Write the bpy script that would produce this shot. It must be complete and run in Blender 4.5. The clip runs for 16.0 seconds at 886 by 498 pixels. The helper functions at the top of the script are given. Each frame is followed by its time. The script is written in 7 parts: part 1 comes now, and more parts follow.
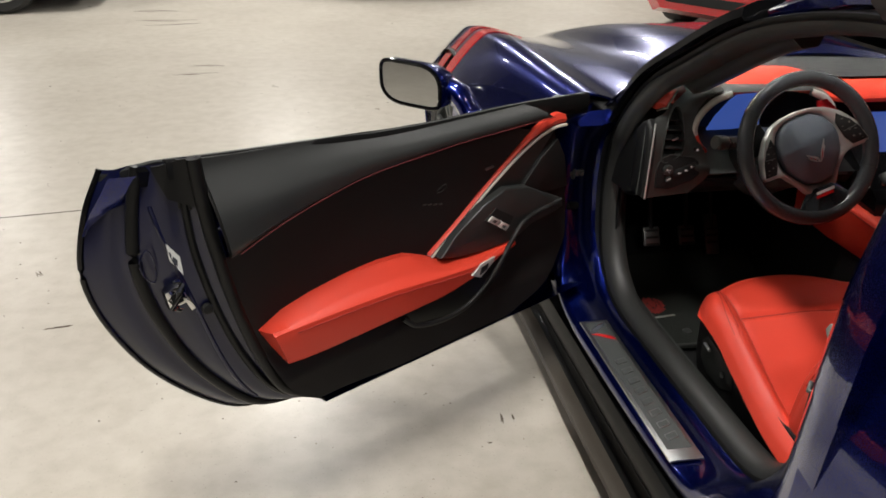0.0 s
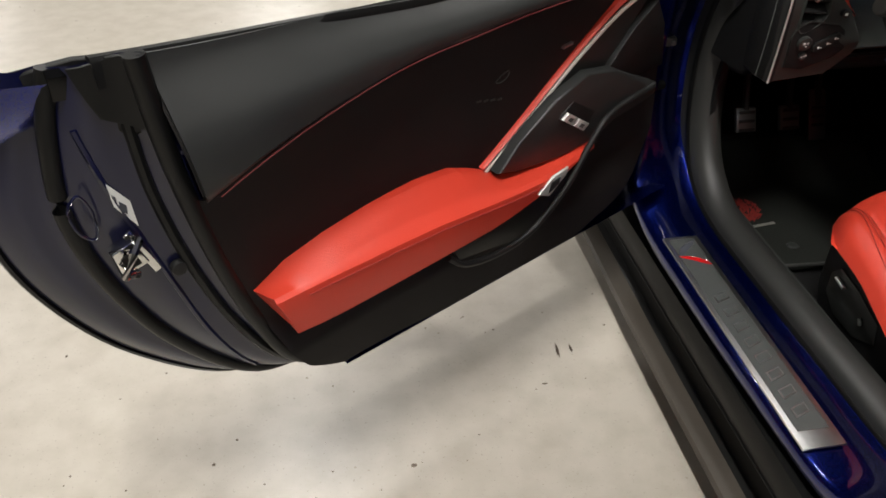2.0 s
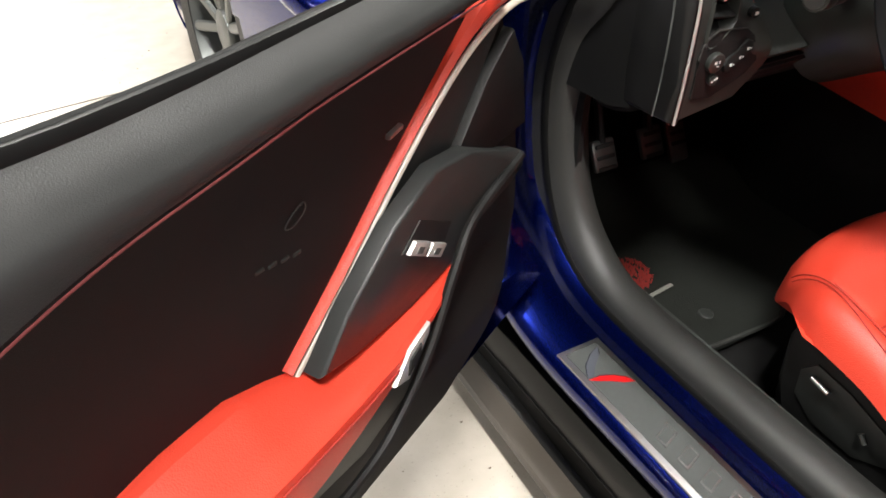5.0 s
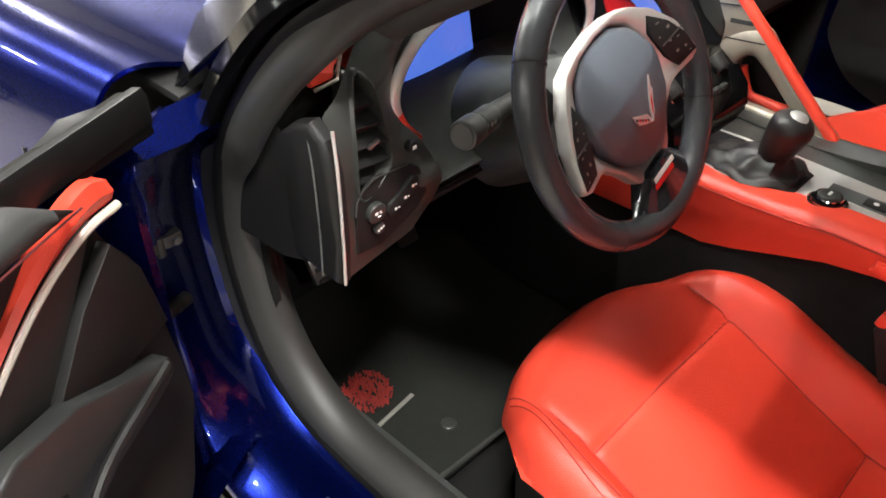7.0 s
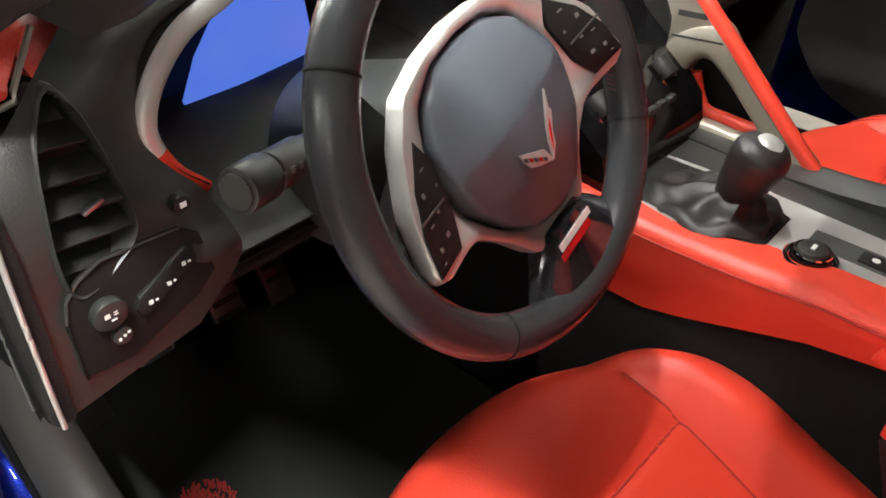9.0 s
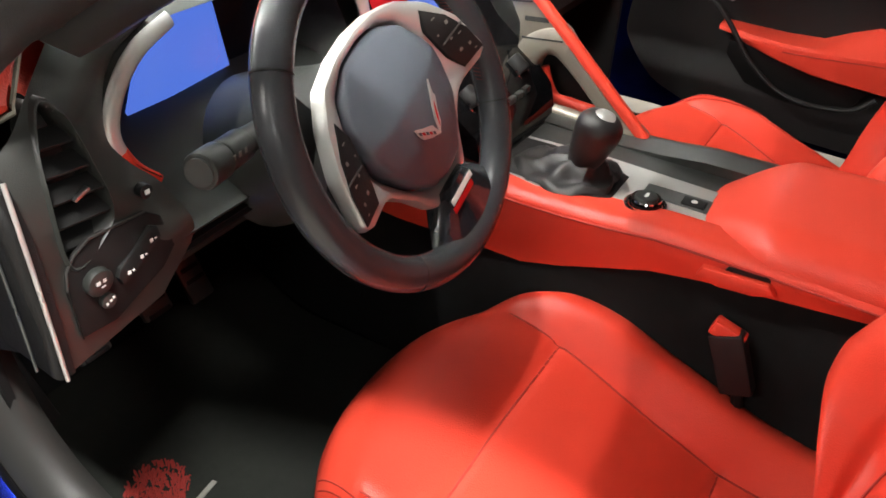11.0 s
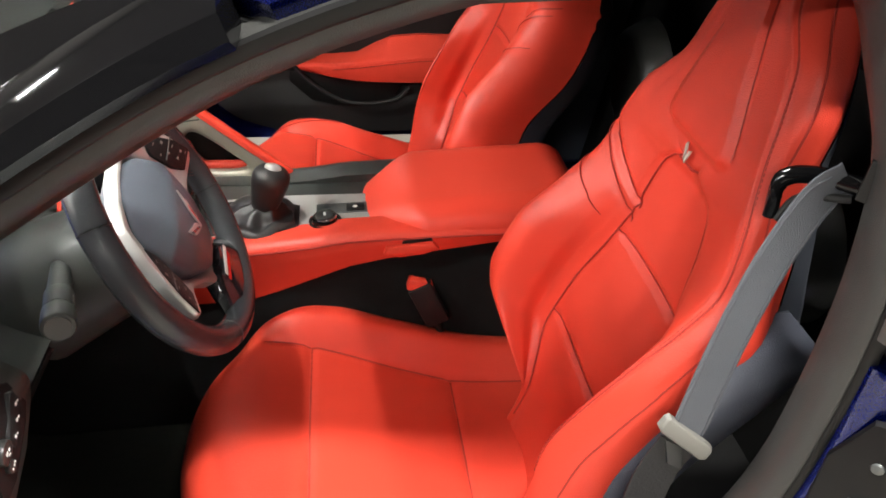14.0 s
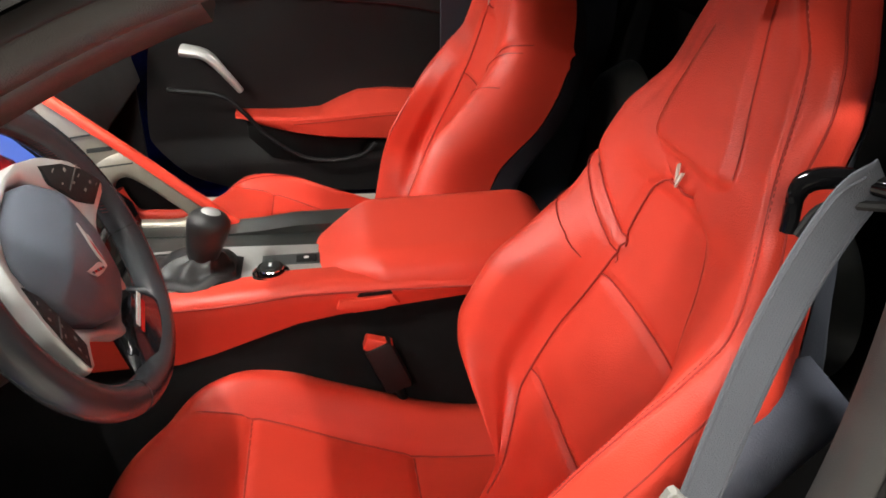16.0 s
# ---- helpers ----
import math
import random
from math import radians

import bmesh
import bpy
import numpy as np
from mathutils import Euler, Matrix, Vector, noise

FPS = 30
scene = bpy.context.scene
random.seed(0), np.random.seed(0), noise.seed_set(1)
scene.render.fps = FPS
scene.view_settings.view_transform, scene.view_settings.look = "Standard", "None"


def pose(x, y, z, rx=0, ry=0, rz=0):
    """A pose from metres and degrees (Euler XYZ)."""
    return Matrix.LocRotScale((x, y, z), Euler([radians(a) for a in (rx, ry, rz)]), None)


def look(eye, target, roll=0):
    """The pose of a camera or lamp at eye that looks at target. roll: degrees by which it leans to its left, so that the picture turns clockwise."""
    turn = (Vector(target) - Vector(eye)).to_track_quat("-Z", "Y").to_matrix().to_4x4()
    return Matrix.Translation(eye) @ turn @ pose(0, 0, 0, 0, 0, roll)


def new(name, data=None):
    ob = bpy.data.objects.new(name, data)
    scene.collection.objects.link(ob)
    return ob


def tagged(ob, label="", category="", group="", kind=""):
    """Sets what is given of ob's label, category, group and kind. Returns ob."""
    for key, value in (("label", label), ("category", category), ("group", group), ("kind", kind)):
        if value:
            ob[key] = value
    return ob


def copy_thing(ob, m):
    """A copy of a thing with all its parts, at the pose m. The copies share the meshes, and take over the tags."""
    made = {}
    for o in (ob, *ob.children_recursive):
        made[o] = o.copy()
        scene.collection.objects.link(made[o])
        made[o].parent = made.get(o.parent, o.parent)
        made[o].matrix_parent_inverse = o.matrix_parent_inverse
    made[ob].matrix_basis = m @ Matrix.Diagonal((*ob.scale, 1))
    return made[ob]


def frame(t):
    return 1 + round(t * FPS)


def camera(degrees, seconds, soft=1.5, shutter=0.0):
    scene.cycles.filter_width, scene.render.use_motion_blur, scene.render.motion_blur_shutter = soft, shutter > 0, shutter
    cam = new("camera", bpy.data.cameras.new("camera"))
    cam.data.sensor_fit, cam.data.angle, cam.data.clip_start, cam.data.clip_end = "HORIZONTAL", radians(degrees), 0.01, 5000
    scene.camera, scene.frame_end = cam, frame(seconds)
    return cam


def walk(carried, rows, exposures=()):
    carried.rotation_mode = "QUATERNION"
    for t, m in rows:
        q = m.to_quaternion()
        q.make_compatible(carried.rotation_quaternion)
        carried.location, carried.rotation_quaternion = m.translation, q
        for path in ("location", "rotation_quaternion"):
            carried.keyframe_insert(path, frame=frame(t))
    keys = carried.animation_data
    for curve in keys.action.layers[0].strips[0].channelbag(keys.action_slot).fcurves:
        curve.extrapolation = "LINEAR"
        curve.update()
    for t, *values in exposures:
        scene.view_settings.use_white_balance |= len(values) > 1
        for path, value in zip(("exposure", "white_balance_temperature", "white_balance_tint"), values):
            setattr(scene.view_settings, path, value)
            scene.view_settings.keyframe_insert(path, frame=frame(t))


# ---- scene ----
cam = camera(59.2, 16.0, soft=1.7)
PATH = [
    (0, (-1.406, -1.598, 1.294), (-1.062, 0.164, 0.413), 1.4),
    (0.5, (-1.436, -1.442, 1.26), (-1.11, 0.233, 0.218), 1.5),
    (1, (-1.435, -1.325, 1.247), (-1.116, 0.307, 0.137), 1.4),
    (1.5, (-1.405, -1.226, 1.221), (-1.096, 0.365, 0.05), 1.4),
    (2, (-1.411, -1.141, 1.199), (-1.101, 0.405, -0.032), 1.5),
    (2.5, (-1.438, -1.053, 1.153), (-1.108, 0.482, -0.085), 1.4),
    (3, (-1.464, -0.977, 1.102), (-1.044, 0.536, -0.138), 1.3),
    (3.2, (-1.47, -0.948, 1.085), (-1.004, 0.552, -0.153), 1.3),
    (5.3, (-1.241, -0.574, 1.043), (-0.369, 0.766, -0.158), 1.1),
    (5.5, (-1.224, -0.562, 1.059), (-0.302, 0.743, -0.145), 1.1),
    (6, (-1.181, -0.548, 1.086), (-0.157, 0.677, -0.118), 0.9),
    (6.5, (-1.143, -0.551, 1.138), (-0.028, 0.595, -0.064), 1.0),
    (7, (-1.015, -0.54, 1.139), (0.142, 0.56, -0.066), 0.8),
    (7.5, (-0.901, -0.515, 1.131), (0.282, 0.568, -0.064), 1.3),
    (8, (-0.809, -0.47, 1.087), (0.382, 0.601, -0.111), 1.5),
    (8.5, (-0.735, -0.435, 1.031), (0.467, 0.626, -0.165), 1.4),
    (8.7, (-0.713, -0.43, 1.016), (0.495, 0.625, -0.18), 1.5),
    (10.8, (-0.851, -0.517, 1.063), (0.489, 0.408, -0.098), 2.6),
    (11, (-0.86, -0.508, 1.065), (0.556, 0.314, -0.085), 2.1),
    (11.5, (-0.853, -0.464, 1.083), (0.701, 0.062, -0.061), 1.4),
    (12, (-0.878, -0.449, 1.106), (0.743, -0.153, -0.027), 0.6),
    (12.5, (-0.948, -0.448, 1.17), (0.7, -0.317, 0.044), 0.2),
    (13, (-1.014, -0.414, 1.207), (0.643, -0.425, 0.086), -0.2),
    (13.5, (-1.095, -0.38, 1.221), (0.555, -0.54, 0.103), -0.5),
    (14, (-1.11, -0.362, 1.23), (0.537, -0.567, 0.114), -0.1),
    (14.5, (-1.103, -0.362, 1.223), (0.542, -0.582, 0.107), 0.1),
    (15, (-1.084, -0.373, 1.209), (0.56, -0.603, 0.094), 0.1),
    (15.5, (-1.05, -0.385, 1.163), (0.59, -0.629, 0.046), 0.2),
    (16, (-1.016, -0.402, 1.116), (0.731, -0.67, 0.179), 0.2),
]
EXPOSURES = [(0.0, -0.25), (3.2, -0.20), (5.3, 0.95), (6.5, 1.10), (8.7, 1.10), (10.8, 1.10), (12.5, 1.05), (16.0, 1.05)]
walk(cam, [(t, look(eye, target, roll)) for t, eye, target, roll in PATH], EXPOSURES)

XC = 0.06                      # the car's centre line

# ---------------------------------------------------------------- light
world = bpy.data.worlds.new("showroom_air")
world.use_nodes = True
world.node_tree.nodes["Background"].inputs["Color"].default_value = (0.9, 0.95, 1.0, 1)
world.node_tree.nodes["Background"].inputs["Strength"].default_value = 0.01
scene.world = world

LAMPS = [  # x, y, watts
    (-1.62, -1.2, 150), (-1.62, 2.5, 70), (-1.62, -4.9, 80), (1.95, 3.9, 30), (1.95, -3.5, 40), (-5.6, 1.5, 100), (-5.6, -2.5, 30), (5.8, 1.5, 30), (-1.62, 6.2, 180), (1.95, 7.6, 180), (-5.6, 6.0, 110),
    # the two at y 12 are unseen, added to brighten the north wall
    (-1.62, 10.0, 130), (-6.5, 12.0, 120), (3.5, 12.0, 120), (8.5, 8.0, 120)]
LAMP_Z = 4.05
for lx, ly, watts in LAMPS:
    lamp = bpy.data.lights.new("tube_light", "AREA")
    lamp.shape, lamp.size, lamp.size_y = "RECTANGLE", 0.14, 1.20
    lamp.energy, lamp.color = watts, (1.0, 0.975, 0.925)
    new("tube_light", lamp).matrix_world = pose(lx, ly, LAMP_Z - 0.07)

HIGH_BAY = Vector((-0.40, 0.52, 3.95))
lamp = bpy.data.lights.new("high_bay_lamp", "AREA")
lamp.shape, lamp.size = "DISK", 0.09
lamp.energy, lamp.color = 38, (1.0, 0.975, 0.925)
new("high_bay_lamp", lamp).matrix_world = pose(HIGH_BAY.x, HIGH_BAY.y, HIGH_BAY.z - 0.03)

# ---------------------------------------------------------------- materials
def material(name, color, rough=0.5, metal=0.0, coat=0.0, spec=0.5, vary=0.12, scale=20.0, bump=0.0, bscale=300.0,
             sheen=0.0, voronoi=False, second=None, coat_rough=0.03):
    """Principled surface with colour variation at two scales and a fine relief."""
    m = bpy.data.materials.new(name)
    m.use_nodes = True
    nt = m.node_tree
    b = nt.nodes["Principled BSDF"]
    b.inputs["Roughness"].default_value = rough
    b.inputs["Metallic"].default_value = metal
    b.inputs["Coat Weight"].default_value = coat
    b.inputs["Coat Roughness"].default_value = coat_rough
    b.inputs["Specular IOR Level"].default_value = spec
    b.inputs["Sheen Weight"].default_value = sheen
    tc = nt.nodes.new("ShaderNodeTexCoord")
    big = nt.nodes.new("ShaderNodeTexNoise")
    big.inputs["Scale"].default_value = scale
    big.inputs["Detail"].default_value = 6
    nt.links.new(tc.outputs["Object"], big.inputs["Vector"])
    fine = nt.nodes.new("ShaderNodeTexVoronoi" if voronoi else "ShaderNodeTexNoise")
    fine.inputs["Scale"].default_value = bscale
    nt.links.new(tc.outputs["Object"], fine.inputs["Vector"])
    fine_out = fine.outputs["Distance"] if voronoi else fine.outputs["Fac"]
    ramp = nt.nodes.new("ShaderNodeMix")
    ramp.data_type = "RGBA"
    lo = second or tuple(c * (1 - vary) for c in color)
    hi = color if second else tuple(min(1, c * (1 + vary)) for c in color)
    ramp.inputs["A"].default_value = (*lo, 1)
    ramp.inputs["B"].default_value = (*hi, 1)
    nt.links.new(big.outputs["Fac"], ramp.inputs["Factor"])
    nt.links.new(ramp.outputs["Result"], b.inputs["Base Color"])
    mr = nt.nodes.new("ShaderNodeMapRange")
    mr.inputs["To Min"].default_value = max(0.02, rough * 0.85)
    mr.inputs["To Max"].default_value = min(1.0, rough * 1.15)
    nt.links.new(big.outputs["Fac"], mr.inputs["Value"])
    nt.links.new(mr.outputs["Result"], b.inputs["Roughness"])
    if bump:
        bn = nt.nodes.new("ShaderNodeBump")
        bn.inputs["Strength"].default_value = bump
        bn.inputs["Distance"].default_value = 0.002
        nt.links.new(fine_out, bn.inputs["Height"])
        nt.links.new(bn.outputs["Normal"], b.inputs["Normal"])
    return m


def glow(name, color, strength):
    m = bpy.data.materials.new(name)
    m.use_nodes = True
    b = m.node_tree.nodes["Principled BSDF"]
    b.inputs["Base Color"].default_value = (0.02, 0.02, 0.02, 1)
    b.inputs["Emission Color"].default_value = (*color, 1)
    b.inputs["Emission Strength"].default_value = strength
    b.inputs["Roughness"].default_value = 0.25
    return m


def clear_glass(name, tint):
    m = bpy.data.materials.new(name)
    m.use_nodes = True
    b = m.node_tree.nodes["Principled BSDF"]
    b.inputs["Base Color"].default_value = (*tint, 1)
    b.inputs["Roughness"].default_value = 0.01
    b.inputs["Transmission Weight"].default_value = 1.0
    b.inputs["IOR"].default_value = 1.5
    return m


def floor_material():
    """Sealed beige concrete: clouds, wear, dark specks and a soft gloss."""
    m = bpy.data.materials.new("sealed_concrete")
    m.use_nodes = True
    nt = m.node_tree
    b = nt.nodes["Principled BSDF"]
    tc = nt.nodes.new("ShaderNodeTexCoord")

    def noise_at(scale, detail=5):
        n = nt.nodes.new("ShaderNodeTexNoise")
        n.inputs["Scale"].default_value, n.inputs["Detail"].default_value = scale, detail
        nt.links.new(tc.outputs["Object"], n.inputs["Vector"])
        return n.outputs["Fac"]

    def ramp(fac, a, ca, bpos, cb):
        r = nt.nodes.new("ShaderNodeValToRGB")
        r.color_ramp.elements[0].position, r.color_ramp.elements[0].color = a, (*ca, 1)
        r.color_ramp.elements[1].position, r.color_ramp.elements[1].color = bpos, (*cb, 1)
        nt.links.new(fac, r.inputs["Fac"])
        return r.outputs["Color"]

    def mul(a, c):
        x = nt.nodes.new("ShaderNodeMix")
        x.data_type, x.blend_type = "RGBA", "MULTIPLY"
        x.inputs["Factor"].default_value = 1.0
        nt.links.new(a, x.inputs["A"])
        nt.links.new(c, x.inputs["B"])
        return x.outputs["Result"]
    cloud = ramp(noise_at(1.3), 0.3, (0.44, 0.40, 0.345), 0.7, (0.51, 0.47, 0.41))
    fleck = ramp(noise_at(14, 8), 0.30, (0.86, 0.85, 0.83), 0.62, (1, 1, 1))
    grit = ramp(noise_at(170, 3), 0.26, (0.72, 0.70, 0.68), 0.36, (1, 1, 1))
    nt.links.new(mul(mul(cloud, fleck), grit), b.inputs["Base Color"])
    rr = nt.nodes.new("ShaderNodeMapRange")
    rr.inputs["To Min"].default_value, rr.inputs["To Max"].default_value = 0.22, 0.42
    nt.links.new(noise_at(5), rr.inputs["Value"])
    nt.links.new(rr.outputs["Result"], b.inputs["Roughness"])
    bn = nt.nodes.new("ShaderNodeBump")
    bn.inputs["Strength"].default_value, bn.inputs["Distance"].default_value = 0.15, 0.002
    nt.links.new(noise_at(40), bn.inputs["Height"])
    nt.links.new(bn.outputs["Normal"], b.inputs["Normal"])
    return m


M_FLOOR = floor_material()
M_WALL = material("wall_paint", (0.48, 0.47, 0.44), 0.7, vary=0.05, scale=2, bump=0.1, bscale=120)
M_WALLDARK = material("dark_wall_paint", (0.13, 0.128, 0.122), 0.7, vary=0.05, scale=2, bump=0.1, bscale=120)
M_CEIL = material("ceiling_paint", (0.075, 0.075, 0.073), 0.8, vary=0.06, scale=1.5)
M_JOINT = material("floor_joint", (0.10, 0.085, 0.07), 0.8, scale=30)
M_SPECK = material("floor_grit", (0.13, 0.10, 0.075), 0.8, vary=0.4, scale=30)
M_BLUE = material("blue_metallic_paint", (0.0013, 0.0078, 0.125), 0.27, metal=0.90, coat=1.0, vary=0.10, scale=900)
M_BLACKGLOSS = material("black_gloss", (0.004, 0.004, 0.0045), 0.07, spec=0.32, vary=0.1)
M_BLACK = material("black_plastic", (0.011, 0.011, 0.011), 0.5, spec=0.3, vary=0.15, bump=0.25, bscale=700)
M_TRIM = material("grey_soft_plastic", (0.033, 0.033, 0.031), 0.46, vary=0.08, bump=0.2, bscale=900)
M_POST = material("grey_post_plastic", (0.060, 0.060, 0.057), 0.45, vary=0.08, bump=0.15, bscale=900)
M_FASCIA = material("charcoal_satin_plastic", (0.033, 0.0345, 0.032), 0.33, vary=0.08, bump=0.10, bscale=900)
M_DARK = material("charcoal_soft_touch", (0.030, 0.032, 0.030), 0.38, vary=0.10, bump=0.10, bscale=900)
M_CARPET = material("black_carpet", (0.011, 0.011, 0.011), 0.95, spec=0.1, vary=0.4, scale=60, bump=1.0, bscale=1300)
M_MAT = material("grey_floor_mat", (0.024, 0.026, 0.023), 0.95, spec=0.1, vary=0.25, scale=70, bump=1.0, bscale=1500)
M_RED = material("red_leather", (0.66, 0.053, 0.029), 0.38, spec=0.4, vary=0.07, scale=9, bump=0.16, bscale=620, voronoi=True)
M_REDSEAM = material("red_seam", (0.34, 0.026, 0.017), 0.8, vary=0.2, scale=200)
M_THREAD = material("red_thread", (0.085, 0.009, 0.010), 0.7, vary=0.2, scale=300)
M_PIPING = material("pale_piping", (0.58, 0.53, 0.46), 0.45, vary=0.06)
M_SUEDE = material("maroon_black_suede", (0.0105, 0.0090, 0.0090), 0.62, spec=0.25, vary=0.2, scale=12, bump=0.3, bscale=1200)
M_SILVER = material("satin_silver", (0.60, 0.595, 0.57), 0.30, metal=0.5, vary=0.05, scale=60)
M_CHROME = material("chrome", (0.80, 0.80, 0.80), 0.06, metal=1.0, vary=0.02)
M_ALU = material("brushed_aluminium", (0.52, 0.52, 0.52), 0.34, metal=1.0, vary=0.10, scale=120)
M_ALUDARK = material("dark_brushed_inlay", (0.135, 0.143, 0.14), 0.38, metal=0.6, vary=0.12, scale=160)
M_WHEELGREY = material("airbag_leather", (0.085, 0.095, 0.115), 0.33, vary=0.08, bump=0.10, bscale=800)
M_SPOKE = material("glossy_spoke", (0.020, 0.022, 0.026), 0.16, coat=0.6, vary=0.08)
M_WHEELBLK = material("rim_leather", (0.038, 0.040, 0.044), 0.25, vary=0.12, bump=0.12, bscale=800)
M_RUBBER = material("rubber", (0.018, 0.018, 0.018), 0.62, vary=0.15, bump=0.3, bscale=300)
M_SEAL = material("rubber_seal", (0.006, 0.006, 0.006), 0.42, spec=0.25, vary=0.15)
M_BELT = material("grey_webbing", (0.110, 0.119, 0.136), 0.65, vary=0.10, scale=40, bump=0.8, bscale=900)
M_BELTEDGE = material("webbing_edge", (0.080, 0.086, 0.097), 0.7, vary=0.15, scale=60, bump=0.8, bscale=700)
M_TONGUE = material("grey_tongue_plastic", (0.20, 0.195, 0.175), 0.5, vary=0.06)
M_EMBROIDERY = material("red_embroidery", (0.26, 0.020, 0.016), 0.85, vary=0.3, scale=400)
M_WHITE = material("white_print", (0.78, 0.78, 0.76), 0.6, vary=0.04)
M_INK = material("dark_print", (0.05, 0.055, 0.07), 0.6, vary=0.1)
M_REDPAINT = material("red_car_paint", (0.42, 0.012, 0.016), 0.2, coat=1.0, vary=0.06)
M_REDDECAL = material("red_stripe_film", (0.55, 0.010, 0.012), 0.25, coat=0.8, vary=0.05)
M_SHELL = material("blue_grey_shell", (0.075, 0.082, 0.105), 0.45, vary=0.08, bump=0.3, bscale=600)
M_NAVY = material("navy_black_shell", (0.026, 0.030, 0.040), 0.6, vary=0.12, bump=0.3, bscale=600)
# darker copy of the blue paint, for door end faces that lie in shade
M_BLUESHADE = material("shaded_blue_paint", (0.0022, 0.0034, 0.026), 0.30, coat=0.35, vary=0.10, scale=60)
M_PAD = material("charcoal_door_pad", (0.025, 0.026, 0.0255), 0.40, vary=0.08, bump=0.15, bscale=900)
M_FOOTSTRIP = material("brown_grey_strip", (0.060, 0.050, 0.040), 0.5, vary=0.15, scale=15, bump=0.1)
M_BEIGE = material("bronze_grey_trim", (0.34, 0.31, 0.255), 0.38, metal=0.5, vary=0.10, scale=40)
M_SCREEN = glow("blue_screen", (0.055, 0.115, 0.46), 0.72)
M_GLASS = clear_glass("windscreen_glass", (0.58, 0.63, 0.61))
M_MIRROR = material("mirror_silver", (0.88, 0.89, 0.88), 0.015, metal=1.0, vary=0.01)
M_TUBE = glow("lit_tube_diffuser", (1.0, 0.975, 0.925), 9.0)
M_HEAD = material("headlamp_lens", (0.45, 0.43, 0.42), 0.12, coat=1.0, vary=0.1)
M_LEATHERBLK = material("black_gaiter_leather", (0.016, 0.015, 0.015), 0.40, vary=0.15, bump=0.15, bscale=500)


# ---------------------------------------------------------------- mesh helpers
def part(name, bm, mat, parent=None, label="", sharp=40, smooth=True):
    """Links a bmesh as one mesh object, under a thing or a part."""
    bmesh.ops.remove_doubles(bm, verts=bm.verts, dist=1e-6)
    bmesh.ops.recalc_face_normals(bm, faces=bm.faces)
    me = bpy.data.meshes.new(name)
    bm.to_mesh(me)
    bm.free()
    me.materials.append(mat)
    if smooth:
        for p in me.polygons:
            p.use_smooth = True
        me.set_sharp_from_angle(angle=radians(sharp))
    ob = new(name, me)
    if parent:
        ob.parent = parent
        root = parent
        m = Matrix()
        while root:
            m = root.matrix_basis.copy() if not root.parent else m
            root = root.parent
        ob.matrix_parent_inverse = m.inverted() if not parent.parent else Matrix()
    if label:
        tagged(ob, label)
    return ob


def thing(name, at, label, category, group="", kind=""):
    e = new(name)
    e.empty_display_size = 0.1
    e.matrix_basis = Matrix.Translation(at)
    return tagged(e, label, category, group, kind)


def curve(points, n=8, closed=False):
    """Catmull-Rom through the points, n steps to each span."""
    P = [Vector(p) for p in points]
    out = []
    spans = len(P) if closed else len(P) - 1
    for i in range(spans):
        a = P[(i - 1) % len(P)] if closed or i else P[0] * 2 - P[1]
        b, c = P[i % len(P)], P[(i + 1) % len(P)]
        d = P[(i + 2) % len(P)] if closed or i + 2 < len(P) else P[-1] * 2 - P[-2]
        for k in range(n):
            t = k / n
            out.append(0.5 * (2 * b + (c - a) * t + (2 * a - 5 * b + 4 * c - d) * t * t + (3 * b - a - 3 * c + d) * t ** 3))
    if not closed:
        out.append(P[-1].copy())
    return out


def table(x, pts):
    """Smooth interpolation, without overshoot, in a small table of (x, y)."""
    if x <= pts[0][0]:
        return pts[0][1]
    if x >= pts[-1][0]:
        return pts[-1][1]
    i = max(k for k in range(len(pts) - 1) if pts[k][0] <= x)

    def rate(k):
        return (pts[k + 1][1] - pts[k][1]) / (pts[k + 1][0] - pts[k][0])

    def slope(k):
        if k == 0 or k == len(pts) - 1:
            return rate(0) if k == 0 else rate(k - 1)
        p, q = rate(k - 1), rate(k)
        return 0.0 if p * q <= 0 else 2 * p * q / (p + q)
    (a, u), (b, v) = pts[i], pts[i + 1]
    h, t = b - a, (x - a) / (b - a)
    return (u * (1 + 2 * t) + h * slope(i) * t) * (1 - t) ** 2 + (v * (3 - 2 * t) + h * slope(i + 1) * (t - 1)) * t * t


def step(a, b, x):
    t = min(1.0, max(0.0, (x - a) / (b - a)))
    return t * t * (3 - 2 * t)


def rings(bm, rows, close_ring=True, close_path=False, cap=True):
    """Skin over rows of points."""
    V = [[bm.verts.new(p) for p in row] for row in rows]
    n = len(V[0])
    pairs = list(zip(V, V[1:])) + ([(V[-1], V[0])] if close_path else [])
    for a, b in pairs:
        for i in range(n if close_ring else n - 1):
            bm.faces.new((a[i], a[(i + 1) % n], b[(i + 1) % n], b[i]))
    if cap and close_ring and not close_path:
        bm.faces.new(V[0][::-1])
        bm.faces.new(V[-1])
    return bm


